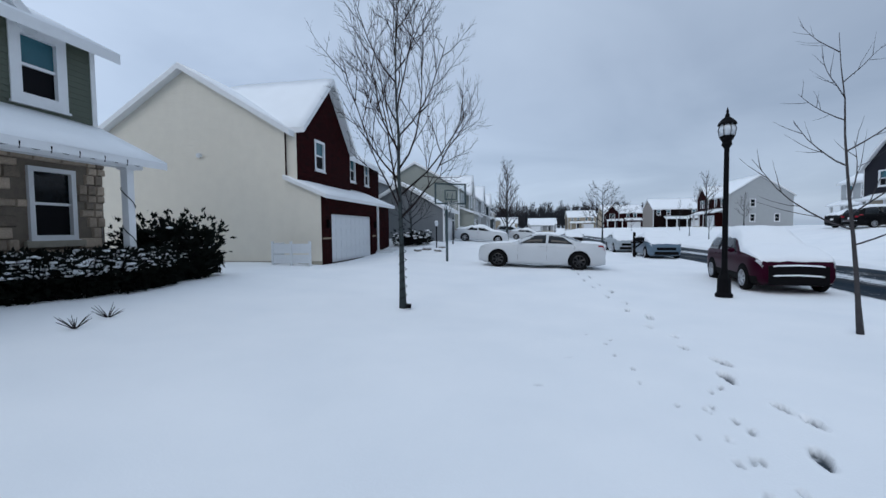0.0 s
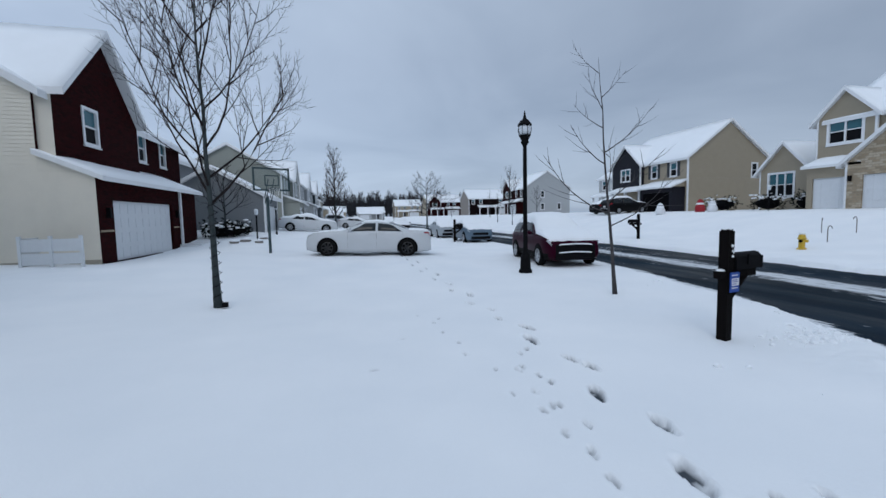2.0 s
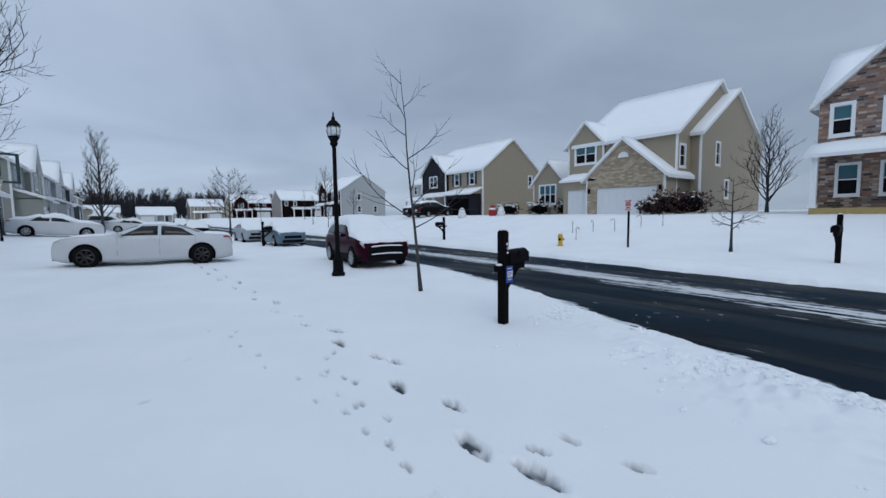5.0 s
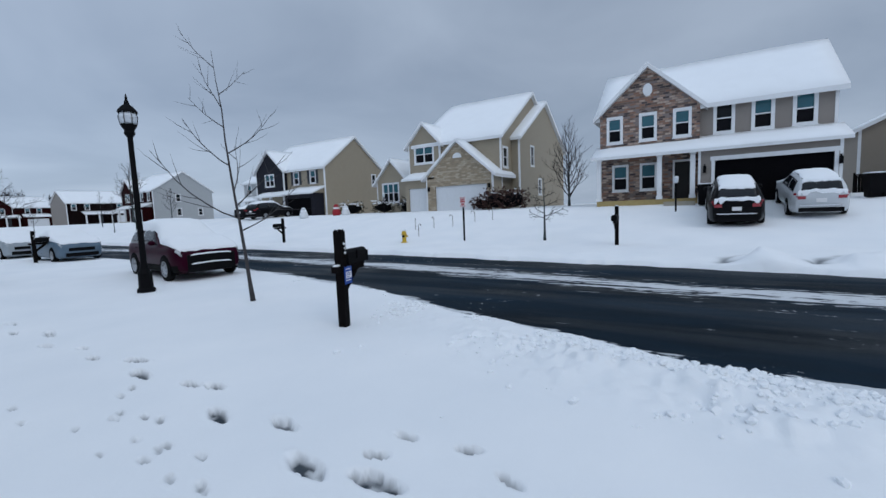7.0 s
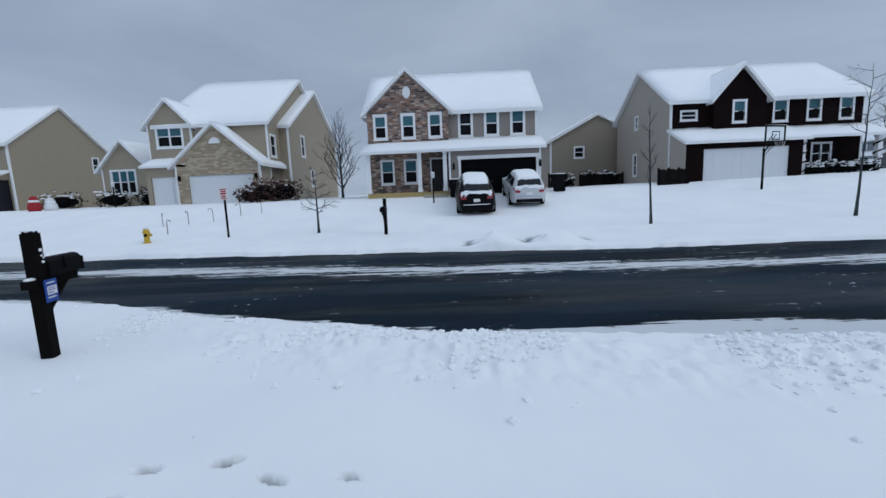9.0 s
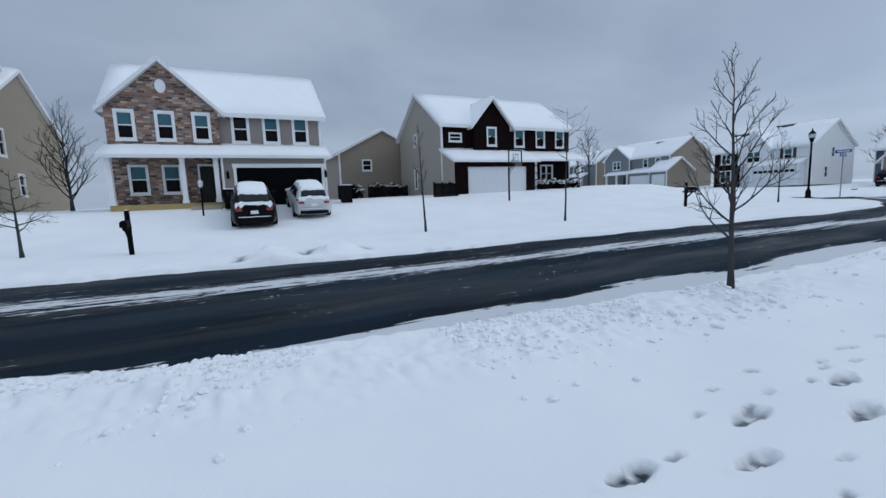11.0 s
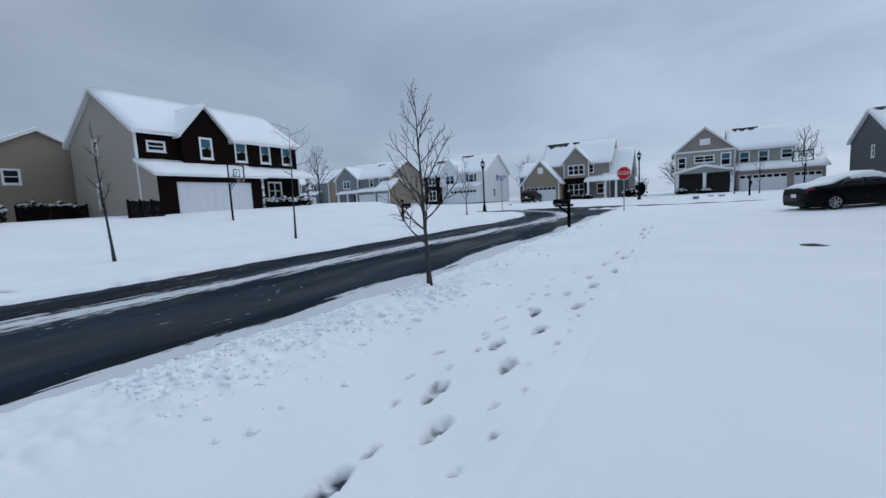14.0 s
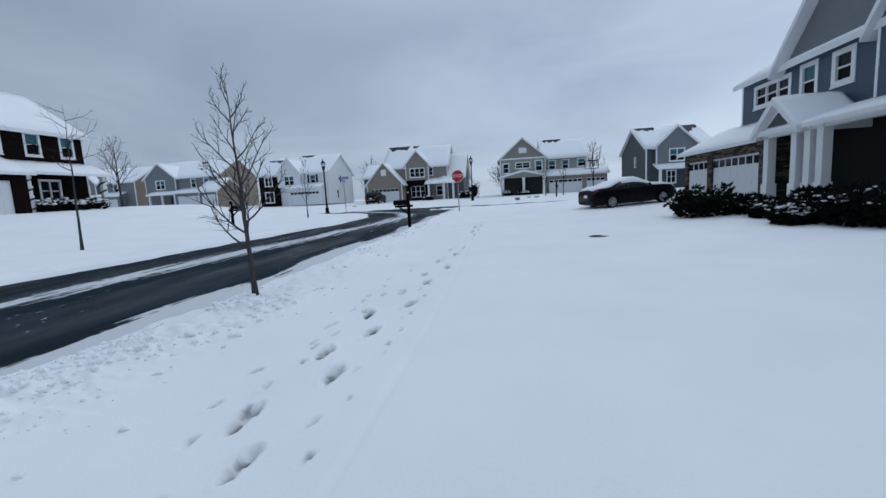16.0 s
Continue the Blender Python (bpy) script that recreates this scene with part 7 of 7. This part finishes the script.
def mailbox(x, y, heading, tag=True, scale=1.0):
    """heading: where the box's door points."""
    b = thing("mailbox", pose(x, y, on(x, y) - 0.05, 0, 0, heading), "black post and mailbox with snow dabs" + (" and a blue tag" if tag else ""), "mailbox", "mailboxes")
    bm = bmesh.new(); box(bm, -0.065, 0.065, -0.065, 0.065, 0, 1.56); box(bm, -0.05, 0.05, -0.05, 0.05, 1.56, 1.585); part("post", bm, BLACK_WOOD, b)
    bm = bmesh.new(); box(bm, -0.19, 0.62, -0.05, 0.05, 0.92, 1.02); part("arm", bm, BLACK_WOOD, b)
    bm = bmesh.new()
    for s in (-0.04, 0.04):
        tube(bm, [(0.05, s * 0.5, 0.62), (0.42, s * 0.5, 0.94)], [0.045, 0.045], 4)
    part("brace", bm, BLACK_WOOD, b)
    bm = bmesh.new()
    sec = [(-0.1, 1.03), (-0.1, 1.16), (-0.085, 1.21), (-0.05, 1.245), (0, 1.26), (0.05, 1.245), (0.085, 1.21), (0.1, 1.16), (0.1, 1.03)]
    r0 = [bm.verts.new((0.07, yy, z)) for yy, z in sec]; r1 = [bm.verts.new((0.66, yy, z)) for yy, z in sec]
    for i in range(len(sec)):
        j = (i + 1) % len(sec)
        bm.faces.new((r0[i], r0[j], r1[j], r1[i]))
    bm.faces.new(r0); bm.faces.new(r1)
    bx = part("box", bm, BLACK_METAL, b)
    bm = bmesh.new(); box(bm, 0.655, 0.675, -0.105, 0.105, 1.025, 1.2); part("door", bm, BLACK_METAL, bx)
    bm = bmesh.new(); box(bm, 0.3, 0.32, -0.125, -0.1, 1.1, 1.24); part("flag", bm, BLACK_METAL, bx)
    bm = bmesh.new()
    r = random.Random(3)
    bmesh.ops.create_icosphere(bm, subdivisions=2, radius=0.06, matrix=Matrix.Translation((0, 0, 1.585)) @ Matrix.Diagonal((1, 1, 0.4, 1)))
    bmesh.ops.create_icosphere(bm, subdivisions=2, radius=0.07, matrix=Matrix.Translation((-0.12, 0, 1.025)) @ Matrix.Diagonal((1, 0.7, 0.35, 1)))
    for k in range(5):
        bmesh.ops.create_icosphere(bm, subdivisions=1, radius=r.uniform(0.012, 0.026), matrix=Matrix.Translation((r.uniform(-0.03, 0.06), -0.068, r.uniform(1.2, 1.45))))
    smooth(part("snow_dabs", bm, SNOW, b, "dabs of snow"))
    if tag:
        tg = bmesh.new(); box(tg, -0.05, 0.14, -0.1, -0.085, 0.73, 1.0); tag_ob = part("tag", tg, SIGN_BLUE, b, "blue plastic tag")
        tg = bmesh.new(); box(tg, -0.03, 0.12, -0.106, -0.1, 0.82, 0.92); part("label_field", tg, SIGN_WHITE, tag_ob)
        for zz, w in ((0.9, 0.1), (0.875, 0.11), (0.845, 0.08)):
            tg = bmesh.new(); box(tg, -0.02, -0.02 + w, -0.109, -0.106, zz - 0.006, zz + 0.004); part("text_bar", tg, SIGN_BLUE, tag_ob)
        for zz in (0.78, 0.955):
            tg = bmesh.new(); box(tg, -0.03, 0.1, -0.104, -0.1, zz, zz + 0.014); part("text_bar", tg, SIGN_WHITE, tag_ob)
    return b


mailbox(4.2, 4.15, 12)
plain_box = mailbox(16.9, 2.05, 180, tag=False)
for mx_, my_, mh in ((3.5, -20.8, 5), (6.35, 26.6, 0), (16.6, 21.5, 180), (16.4, -26.5, 180), (17.7, 37.0, 180), (-6.2, -46.9, 90)):
    copy_thing(plain_box, pose(mx_, my_, on(mx_, my_) - 0.05, 0, 0, mh))


def text(name, body, size, m, material, parent):
    cu = bpy.data.curves.new(name, "FONT")
    cu.body, cu.size, cu.align_x, cu.align_y, cu.extrude = body, size, "CENTER", "CENTER", 0.002
    tmp = bpy.data.objects.new(name, cu)
    me = bpy.data.meshes.new_from_object(tmp)
    bpy.data.objects.remove(tmp)
    me.materials.append(material)
    ob = new(name, me)
    ob.parent = parent
    ob.matrix_basis = m
    return ob


def stop_sign(x, y, heading):
    s = thing("stop_sign", pose(x, y, on(x, y), 0, 0, heading), "red octagonal stop sign with white border on a steel post", "stop sign")
    bm = bmesh.new(); box(bm, -0.03, 0.03, 0.0, 0.04, -0.1, 2.75); part("post", bm, STEEL, s)

    def octagon(r, y0, y1):
        b = bmesh.new()
        a = [b.verts.new((r * math.cos(math.pi / 8 + k * math.pi / 4), y0, 2.4 + r * math.sin(math.pi / 8 + k * math.pi / 4))) for k in range(8)]
        c = [b.verts.new((r * math.cos(math.pi / 8 + k * math.pi / 4), y1, 2.4 + r * math.sin(math.pi / 8 + k * math.pi / 4))) for k in range(8)]
        b.faces.new(a); b.faces.new(c)
        for k in range(8):
            b.faces.new((a[k], a[(k + 1) % 8], c[(k + 1) % 8], c[k]))
        return b

    plate = part("plate", octagon(0.43, -0.012, 0.0), SIGN_WHITE, s)
    part("red_field", octagon(0.40, -0.016, -0.012), SIGN_RED, plate)
    text("lettering", "STOP", 0.29, pose(0, -0.019, 2.4, 90, 0, 0), SIGN_WHITE, plate)


stop_sign(2.2, -30.2, 180)


def parking_sign(x, y, heading):
    s = thing("street_sign", pose(x, y, on(x, y), 0, 0, heading), "small white sign with red marking on a dark post", "sign")
    bm = bmesh.new(); box(bm, -0.04, 0.04, 0, 0.05, -0.1, 2.1); part("post", bm, BLACK_METAL, s)
    bm = bmesh.new(); box(bm, -0.2, 0.2, -0.02, 0, 1.65, 2.15); pl = part("plate", bm, SIGN_WHITE, s)
    for z0, z1, w in ((2.08, 2.12, 0.17), (1.98, 2.04, 0.13), (1.88, 1.95, 0.15), (1.69, 1.72, 0.17), (1.76, 1.83, 0.1)):
        bm = bmesh.new(); box(bm, -w, w, -0.026, -0.02, z0, z1); part("text_bar", bm, SIGN_RED, pl)


parking_sign(17.6, 9.2, -100)


def name_sign(x, y):
    s = thing("street_name_sign", pose(x, y, on(x, y)), "blue street name blades on a tall steel post", "street sign")
    bm = bmesh.new(); tube(bm, [(0, 0, -0.1), (0, 0, 3.1)], [0.035, 0.035], 8); part("post", bm, STEEL, s)
    for a, z in ((0, 3.0), (90, 2.75)):
        bm = bmesh.new(); box(bm, -0.45, 0.45, -0.012, 0.012, z, z + 0.2)
        bmesh.ops.rotate(bm, verts=bm.verts, cent=(0, 0, 0), matrix=Matrix.Rotation(radians(a), 3, "Z")); bl = part("blade", bm, SIGN_BLUE, s)
        bm = bmesh.new(); box(bm, -0.35, 0.35, -0.016, 0.016, z + 0.07, z + 0.13)
        bmesh.ops.rotate(bm, verts=bm.verts, cent=(0, 0, 0), matrix=Matrix.Rotation(radians(a), 3, "Z")); part("text_bar", bm, SIGN_WHITE, bl)


name_sign(13.6, -38.8)


def hydrant(x, y):
    h = thing("fire_hydrant", pose(x, y, on(x, y) - 0.03, 0, 0, 200), "yellow fire hydrant with a snow cap", "hydrant")
    bm = bmesh.new(); lathe(bm, [(0.17, 0), (0.17, 0.05), (0.11, 0.08), (0.11, 0.42), (0.15, 0.44), (0.15, 0.48), (0.12, 0.5)], 14); part("barrel", bm, YELLOW, h)
    bm = bmesh.new(); lathe(bm, [(0.125, 0.5), (0.12, 0.56), (0.08, 0.63), (0.03, 0.65), (0.03, 0.7)], 14); part("bonnet", bm, YELLOW, h)
    for d in ((1, 0), (-1, 0), (0, 1)):
        bm = bmesh.new(); tube(bm, [(0, 0, 0.36), (d[0] * 0.2, d[1] * 0.2, 0.36)], [0.06, 0.06], 10); part("outlet", bm, BLACK_METAL if d == (1, 0) else YELLOW, h)
    bm = bmesh.new(); bmesh.ops.create_icosphere(bm, subdivisions=2, radius=0.13, matrix=Matrix.Translation((0, 0, 0.67)) @ Matrix.Diagonal((1, 1, 0.5, 1))); smooth(part("snow_cap", bm, SNOW, h))


hydrant(17.1, 12.5)


def hoop(x, y, heading, z=3.05, material=None, label="", dark=True):
    """heading: where the board's face looks."""
    h = thing("basketball_hoop", pose(x, y, on(x, y) - 0.03, 0, 0, heading), label, "basketball hoop", "basketball hoops")
    mt = material or BLACK_METAL
    bm = bmesh.new(); tube(bm, [(0, 0, 0), (0, 0, z - 0.3)], [0.06, 0.055], 10); part("pole", bm, mt, h)
    bm = bmesh.new()
    for s in (-0.12, 0.12):
        for z0, z1 in ((z - 0.6, z + 0.0), (z - 0.35, z + 0.4)):
            tube(bm, [(0, s, z0), (0.5, s, z1)], [0.022, 0.022], 5)
    part("arm", bm, mt, h)
    bm = bmesh.new()
    bw, b0, b1 = 0.76, z - 0.1, z + 0.85
    for y0, y1, z0, z1 in ((-bw, bw, b0, b0 + 0.07), (-bw, bw, b1 - 0.07, b1), (-bw, -bw + 0.07, b0 + 0.07, b1 - 0.07), (bw - 0.07, bw, b0 + 0.07, b1 - 0.07)):
        box(bm, 0.5, 0.55, y0, y1, z0, z1)
    fr_ = part("board_frame", bm, mt, h)
    bm = bmesh.new(); box(bm, 0.515, 0.53, -bw + 0.07, bw - 0.07, b0 + 0.07, b1 - 0.07)
    pane = part("board", bm, BLACK_METAL if dark else CLEAR, h, "" if dark else "clear backboard")
    bm = bmesh.new()
    for y0, y1, z0, z1 in ((-0.3, 0.3, z + 0.1, z + 0.15), (-0.3, 0.3, z + 0.5, z + 0.55), (-0.3, -0.25, z + 0.15, z + 0.5), (0.25, 0.3, z + 0.15, z + 0.5)):
        box(bm, 0.55, 0.556, y0, y1, z0, z1)
    part("target_square", bm, SIGN_WHITE if dark else mt, pane)
    bm = bmesh.new(); pts = [(0.78 + 0.23 * math.cos(k * math.tau / 16), 0.23 * math.sin(k * math.tau / 16), z) for k in range(17)]
    tube(bm, pts, [0.012] * 17, 5, cap=False); part("rim", bm, mt, h)
    bm = bmesh.new()
    for k in range(12):
        a = k * math.tau / 12
        tube(bm, [(0.78 + 0.22 * math.cos(a), 0.22 * math.sin(a), z), (0.78 + 0.13 * math.cos(a + 0.3), 0.13 * math.sin(a + 0.3), z - 0.4)], [0.005, 0.005], 3)
    part("net", bm, SIGN_WHITE, h)
    return h


def clear_glass():
    m = bpy.data.materials.new("clear_board")
    m.use_nodes = True
    p = m.node_tree.nodes["Principled BSDF"]
    p.inputs["Transmission Weight"].default_value = 1.0
    p.inputs["Roughness"].default_value = 0.05
    p.inputs["IOR"].default_value = 1.05
    p.inputs["Base Color"].default_value = (0.9, 0.94, 0.95, 1)
    return m


CLEAR = clear_glass()
hoop(-4.0, 18.6, -60, 2.75, GREEN_POLE, "green steel basketball hoop with a clear backboard", dark=False)
hoop(22.8, -17.7, 200, 2.5, BLACK_METAL, "black basketball hoop beside the drive", dark=False)
hoop(-10.6, -50.5, 60, 2.8, BLACK_METAL, "basketball hoop with a clear backboard by a drive", dark=False)


# ---- odds and ends ----
def vinyl_screen(x, y):
    s = thing("vinyl_screen", pose(x, y, on(x, y) - 0.1), "low white vinyl screen round an outdoor unit", "fence")
    for k in range(2):
        for z0, z1 in ((0.15, 0.5), (0.56, 0.95)):
            bm = bmesh.new(); box(bm, 0.08 + k * 0.82, 0.82 + k * 0.82, 0, 0.03, z0, z1); part("panel", bm, PLASTIC_WHITE, s)
    for k in range(3):
        bm = bmesh.new(); box(bm, k * 0.82, k * 0.82 + 0.08, -0.03, 0.06, 0, 1.05); part("post", bm, PLASTIC_WHITE, s)
    bm = bmesh.new(); box(bm, 0.0, 0.03, 0.06, 0.9, 0.1, 0.98); part("panel", bm, PLASTIC_WHITE, s)


vinyl_screen(-10.7, 15.0)


def wheelie_bin(x, y, heading):
    b = thing("wheelie_bin", pose(x, y, on(x, y), 0, 0, heading), "black wheeled rubbish bin with snow on its lid", "bin", "rubbish bins")
    bm = bmesh.new()
    lo = [bm.verts.new(p) for p in ((-0.22, -0.25, 0), (0.22, -0.25, 0), (0.22, 0.25, 0), (-0.22, 0.25, 0))]
    hi = [bm.verts.new(p) for p in ((-0.3, -0.33, 1.0), (0.3, -0.33, 1.0), (0.3, 0.33, 1.0), (-0.3, 0.33, 1.0))]
    for i in range(4):
        bm.faces.new((lo[i], lo[(i + 1) % 4], hi[(i + 1) % 4], hi[i]))
    bm.faces.new(lo); bm.faces.new(hi)
    part("bin_body", bm, BLACK_METAL, b)
    bm = bmesh.new(); box(bm, -0.32, 0.34, -0.35, 0.35, 1.0, 1.06); part("lid", bm, BLACK_METAL, b)
    bm = bmesh.new(); box(bm, -0.28, 0.3, -0.3, 0.3, 1.06, 1.12); part("snow_cover", bm, SNOW, b)
    for s in (-0.24, 0.24):
        bm = bmesh.new(); tube(bm, [(-0.24, s - 0.03, 0.12), (-0.24, s + 0.03, 0.12)], [0.12, 0.12], 10); part("wheel", bm, RUBBER, b)


wheelie_bin(25.6, -7.4, 10)
wheelie_bin(25.4, -0.95, 0)


def board_fence(x, y, heading, length, h, material, label):
    f = thing("fence", pose(x, y, on(x, y) - 0.05, 0, 0, heading), label, "fence", "fences")
    n = int(length / 0.15)
    for k in range(n):
        bm = bmesh.new(); box(bm, k * 0.15, k * 0.15 + 0.135, -0.01, 0.012, 0.05, h + 0.03 * math.sin(k * 1.7)); part("board", bm, material, f)
    for k in range(0, n + 1, max(1, n // 3)):
        bm = bmesh.new(); box(bm, k * 0.15 - 0.05, k * 0.15 + 0.05, 0.012, 0.11, 0, h + 0.1); part("post", bm, material, f)
    for z in (0.3, h - 0.25):
        bm = bmesh.new(); box(bm, 0, n * 0.15, 0.012, 0.05, z, z + 0.08); part("rail", bm, material, f)


board_fence(25.6, -13.5, -90, 1.8, 1.0, BLACK_WOOD, "low black board fence by the drive")
board_fence(35.2, -9.0, -90, 1.6, 1.2, BLACK_WOOD, "dark board fence in the gap")
board_fence(35.2, -11.6, -90, 3.6, 1.0, BLACK_WOOD, "dark board fence in the gap")

# candy-cane stakes in the lawn opposite
CANE = mat("weathered_cane", (0.16, 0.13, 0.12), 0.6, vary=0.2)
for k, (cx, cy) in enumerate(((18.6, 12.6), (20.6, 14.2), (21.0, 13.1), (21.4, 12.0), (22.4, 11.0), (22.8, 10.0))):
    c_ = thing("candy_cane", pose(cx, cy, on(cx, cy) - 0.05, 0, 0, 30 * k), "thin hooked candy-cane stake in the snow", "ornament", "candy canes on the lawn")
    pts = [(0, 0, 0), (0, 0, 0.62)] + [(0.12 - 0.12 * math.cos(a), 0, 0.62 + 0.12 * math.sin(a)) for a in (0.6, 1.2, 1.8, 2.5, 3.1)]
    bm = bmesh.new(); tube(bm, pts, [0.018] * len(pts), 6); part("cane", bm, CANE, c_)


def lawn_ornament(x, y, h, material, label):
    o = thing("lawn_ornament", pose(x, y, on(x, y) - 0.03), label, "ornament", "lawn ornaments")
    bm = bmesh.new(); lathe(bm, [(0.34, 0), (0.4, 0.2), (0.36, h * 0.45), (0.24, h * 0.6), (0.26, h * 0.75), (0.18, h * 0.92), (0.03, h)], 14)
    smooth(part("figure_shell", bm, material, o))
    bm = bmesh.new(); lathe(bm, [(0.27, h * 0.58), (0.3, h * 0.66), (0.25, h * 0.72)], 14); part("collar", bm, SNOW, o)


lawn_ornament(28.2, 28.6, 1.1, RED_CLOTH, "plain red inflated ornament with a white collar")
lawn_ornament(28.6, 27.8, 0.95, PLASTIC_WHITE, "plain white ornament standing in the snow")
lawn_ornament(25.5, 30.0, 1.0, PLASTIC_WHITE, "plain white ornament standing in the snow")


def garden_post(x, y, h):
    p = thing("post_light", pose(x, y, on(x, y) - 0.03), "short black post light with a snowy top", "post light", "post lights")
    bm = bmesh.new(); tube(bm, [(0, 0, 0), (0, 0, h - 0.3)], [0.045, 0.045], 8); part("post", bm, BLACK_METAL, p)
    bm = bmesh.new(); lathe(bm, [(0.06, h - 0.3), (0.1, h - 0.25), (0.12, h - 0.02), (0.04, h)], 8); part("lantern", bm, LAMP_GLASS, p)
    bm = bmesh.new(); bmesh.ops.create_icosphere(bm, subdivisions=1, radius=0.12, matrix=Matrix.Translation((0, 0, h)) @ Matrix.Diagonal((1, 1, 0.5, 1))); part("snow_cap", bm, SNOW, p)


garden_post(24.0, 0.3, 1.75)
garden_post(29.2, 23.6, 1.8)
garden_post(-5.9, 26.0, 1.75)


def rocks(spots):
    for k, (x, y, s) in enumerate(spots):
        r_ = thing("rock", pose(x, y, on(x, y) + 0.02, 0, 0, k * 50), "grey garden rock with snow on it", "rock", "garden rocks")
        bm = bmesh.new(); bmesh.ops.create_icosphere(bm, subdivisions=2, radius=s)
        for v in bm.verts:
            v.co *= 0.8 + 0.35 * noise.noise(v.co * 4 + Vector((k, 0, 0))); v.co.z *= 0.5
        part("stone", bm, ROCK, r_)
        bm = bmesh.new(); bmesh.ops.create_icosphere(bm, subdivisions=2, radius=s * 0.8, matrix=Matrix.Translation((0, 0, s * 0.34)) @ Matrix.Diagonal((1, 1, 0.3, 1))); smooth(part("snow_cap", bm, SNOW, r_))


rocks(((-5.4, 23.8, 0.3), (-6.2, 24.4, 0.35), (-6.6, 23.6, 0.3), (-5.6, 26.2, 0.3), (-3.4, -47.6, 0.3), (-4.2, -47.2, 0.35), (-2.2, -46.5, 0.3), (16.4, -48.6, 0.3)))

# a cover plate showing through the snow, and twigs by the hedge
mh = thing("cover_plate", pose(-3.5, -14.4, on(-3.5, -14.4) - 0.012), "dark round cover plate showing through the snow", "manhole cover")
bm = bmesh.new(); lathe(bm, [(0.3, -0.05), (0.3, 0.008), (0.26, 0.014), (0.02, 0.014)], 20); part("plate", bm, BLACK_METAL, mh)
for k, (tx, ty) in enumerate(((-7.4, 4.6), (-7.6, 5.3))):
    w_ = thing("dead_plant", pose(tx, ty, on(tx, ty) - 0.02), "dry dead stalks poking out of the snow", "plant", "dead plants")
    bm = bmesh.new()
    for q in range(14):
        a = rng.uniform(0, math.tau); d = Vector((math.cos(a) * 0.22, math.sin(a) * 0.22, rng.uniform(0.08, 0.24)))
        tube(bm, [(0, 0, 0), d * 0.6, d], [0.007, 0.006, 0.003], 4)
    part("stalks", bm, TWIG, w_)

# garlands wound round the porch columns of the dark brick house
for u in (7.75, 12.5):
    g_ = thing("garland", east(26.4, -15.5, 1.75) @ pose(u, 0.75, 0), "snowy garland wound round a porch column", "garland", "garlands")
    bm = bmesh.new()
    pts = [(0.2 * math.cos(k * 0.5), 0.2 * math.sin(k * 0.5), 0.1 + k * 0.045) for k in range(56)]
    tube(bm, pts, [0.06 + 0.015 * math.sin(k * 2.1) for k in range(56)], 6); part("greenery", bm, LEAF, g_)
    bm = bmesh.new(); tube(bm, [(x * 1.05, y * 1.05, z + 0.045) for x, y, z in pts], [0.035] * 56, 5); part("snow_cover", bm, SNOW, g_)

# ---- stones of the near house, one by one ----
near_house = [o for o in bpy.data.objects if o.name.startswith("house") and o.get("label", "").startswith("two-storey house with green")][0]
STONE_PIECE = mat("tan_field_stone", (0.33, 0.265, 0.205), 0.9, vary=0.25, scale=5, fine=40, bump=0.6, bump_scale=30, island=0.5)


def stone_mesh(w, h, seed):
    r = random.Random(seed)
    bm = bmesh.new()
    d = 0.05
    back = [bm.verts.new((x, 0, z)) for x, z in ((0, 0), (w, 0), (w, h), (0, h))]
    j = lambda: r.uniform(0, 0.012)
    face = [bm.verts.new(p) for p in ((0.012 + j(), -d - j(), 0.01 + j()), (w - 0.012 - j(), -d - j(), 0.01 + j()), (w - 0.012 - j(), -d - j(), h - 0.01 - j()), (0.012 + j(), -d - j(), h - 0.01 - j()))]
    mid = bm.verts.new((w * r.uniform(0.35, 0.65), -d - r.uniform(0.012, 0.03), h * r.uniform(0.35, 0.65)))
    for i in range(4):
        bm.faces.new((back[i], back[(i + 1) % 4], face[(i + 1) % 4], face[i]))
        bm.faces.new((face[i], face[(i + 1) % 4], mid))
    me = bpy.data.meshes.new("stone")
    bmesh.ops.recalc_face_normals(bm, faces=bm.faces)
    bm.to_mesh(me); bm.free()
    me.materials.append(STONE_PIECE)
    return me


STONES = {(w, h, k): stone_mesh(w, h, int(w * 100 + h * 1000) + k) for w in (0.2, 0.3, 0.42, 0.55) for h in (0.16, 0.23) for k in range(2)}
r = random.Random(77)
z = -0.15
count = 0
while z < 3.1:
    h = r.choice((0.16, 0.23, 0.23))
    u = 7.6 + r.uniform(0, 0.2)
    while u < 10.96:
        w = r.choice((0.2, 0.3, 0.42, 0.42, 0.55))
        w = min(w, 0.55)
        if u + w > 11.02:
            w = 0.2
        if not (u + w > 9.42 and u < 10.38 and z + h > 1.14 and z < 2.71):
            ob = new("stone", STONES[(w, h, r.randint(0, 1))])
            ob.parent = near_house
            ob.matrix_basis = pose(u, -0.06, z)
            count += 1
        u += w + 0.014
    z += h + 0.014
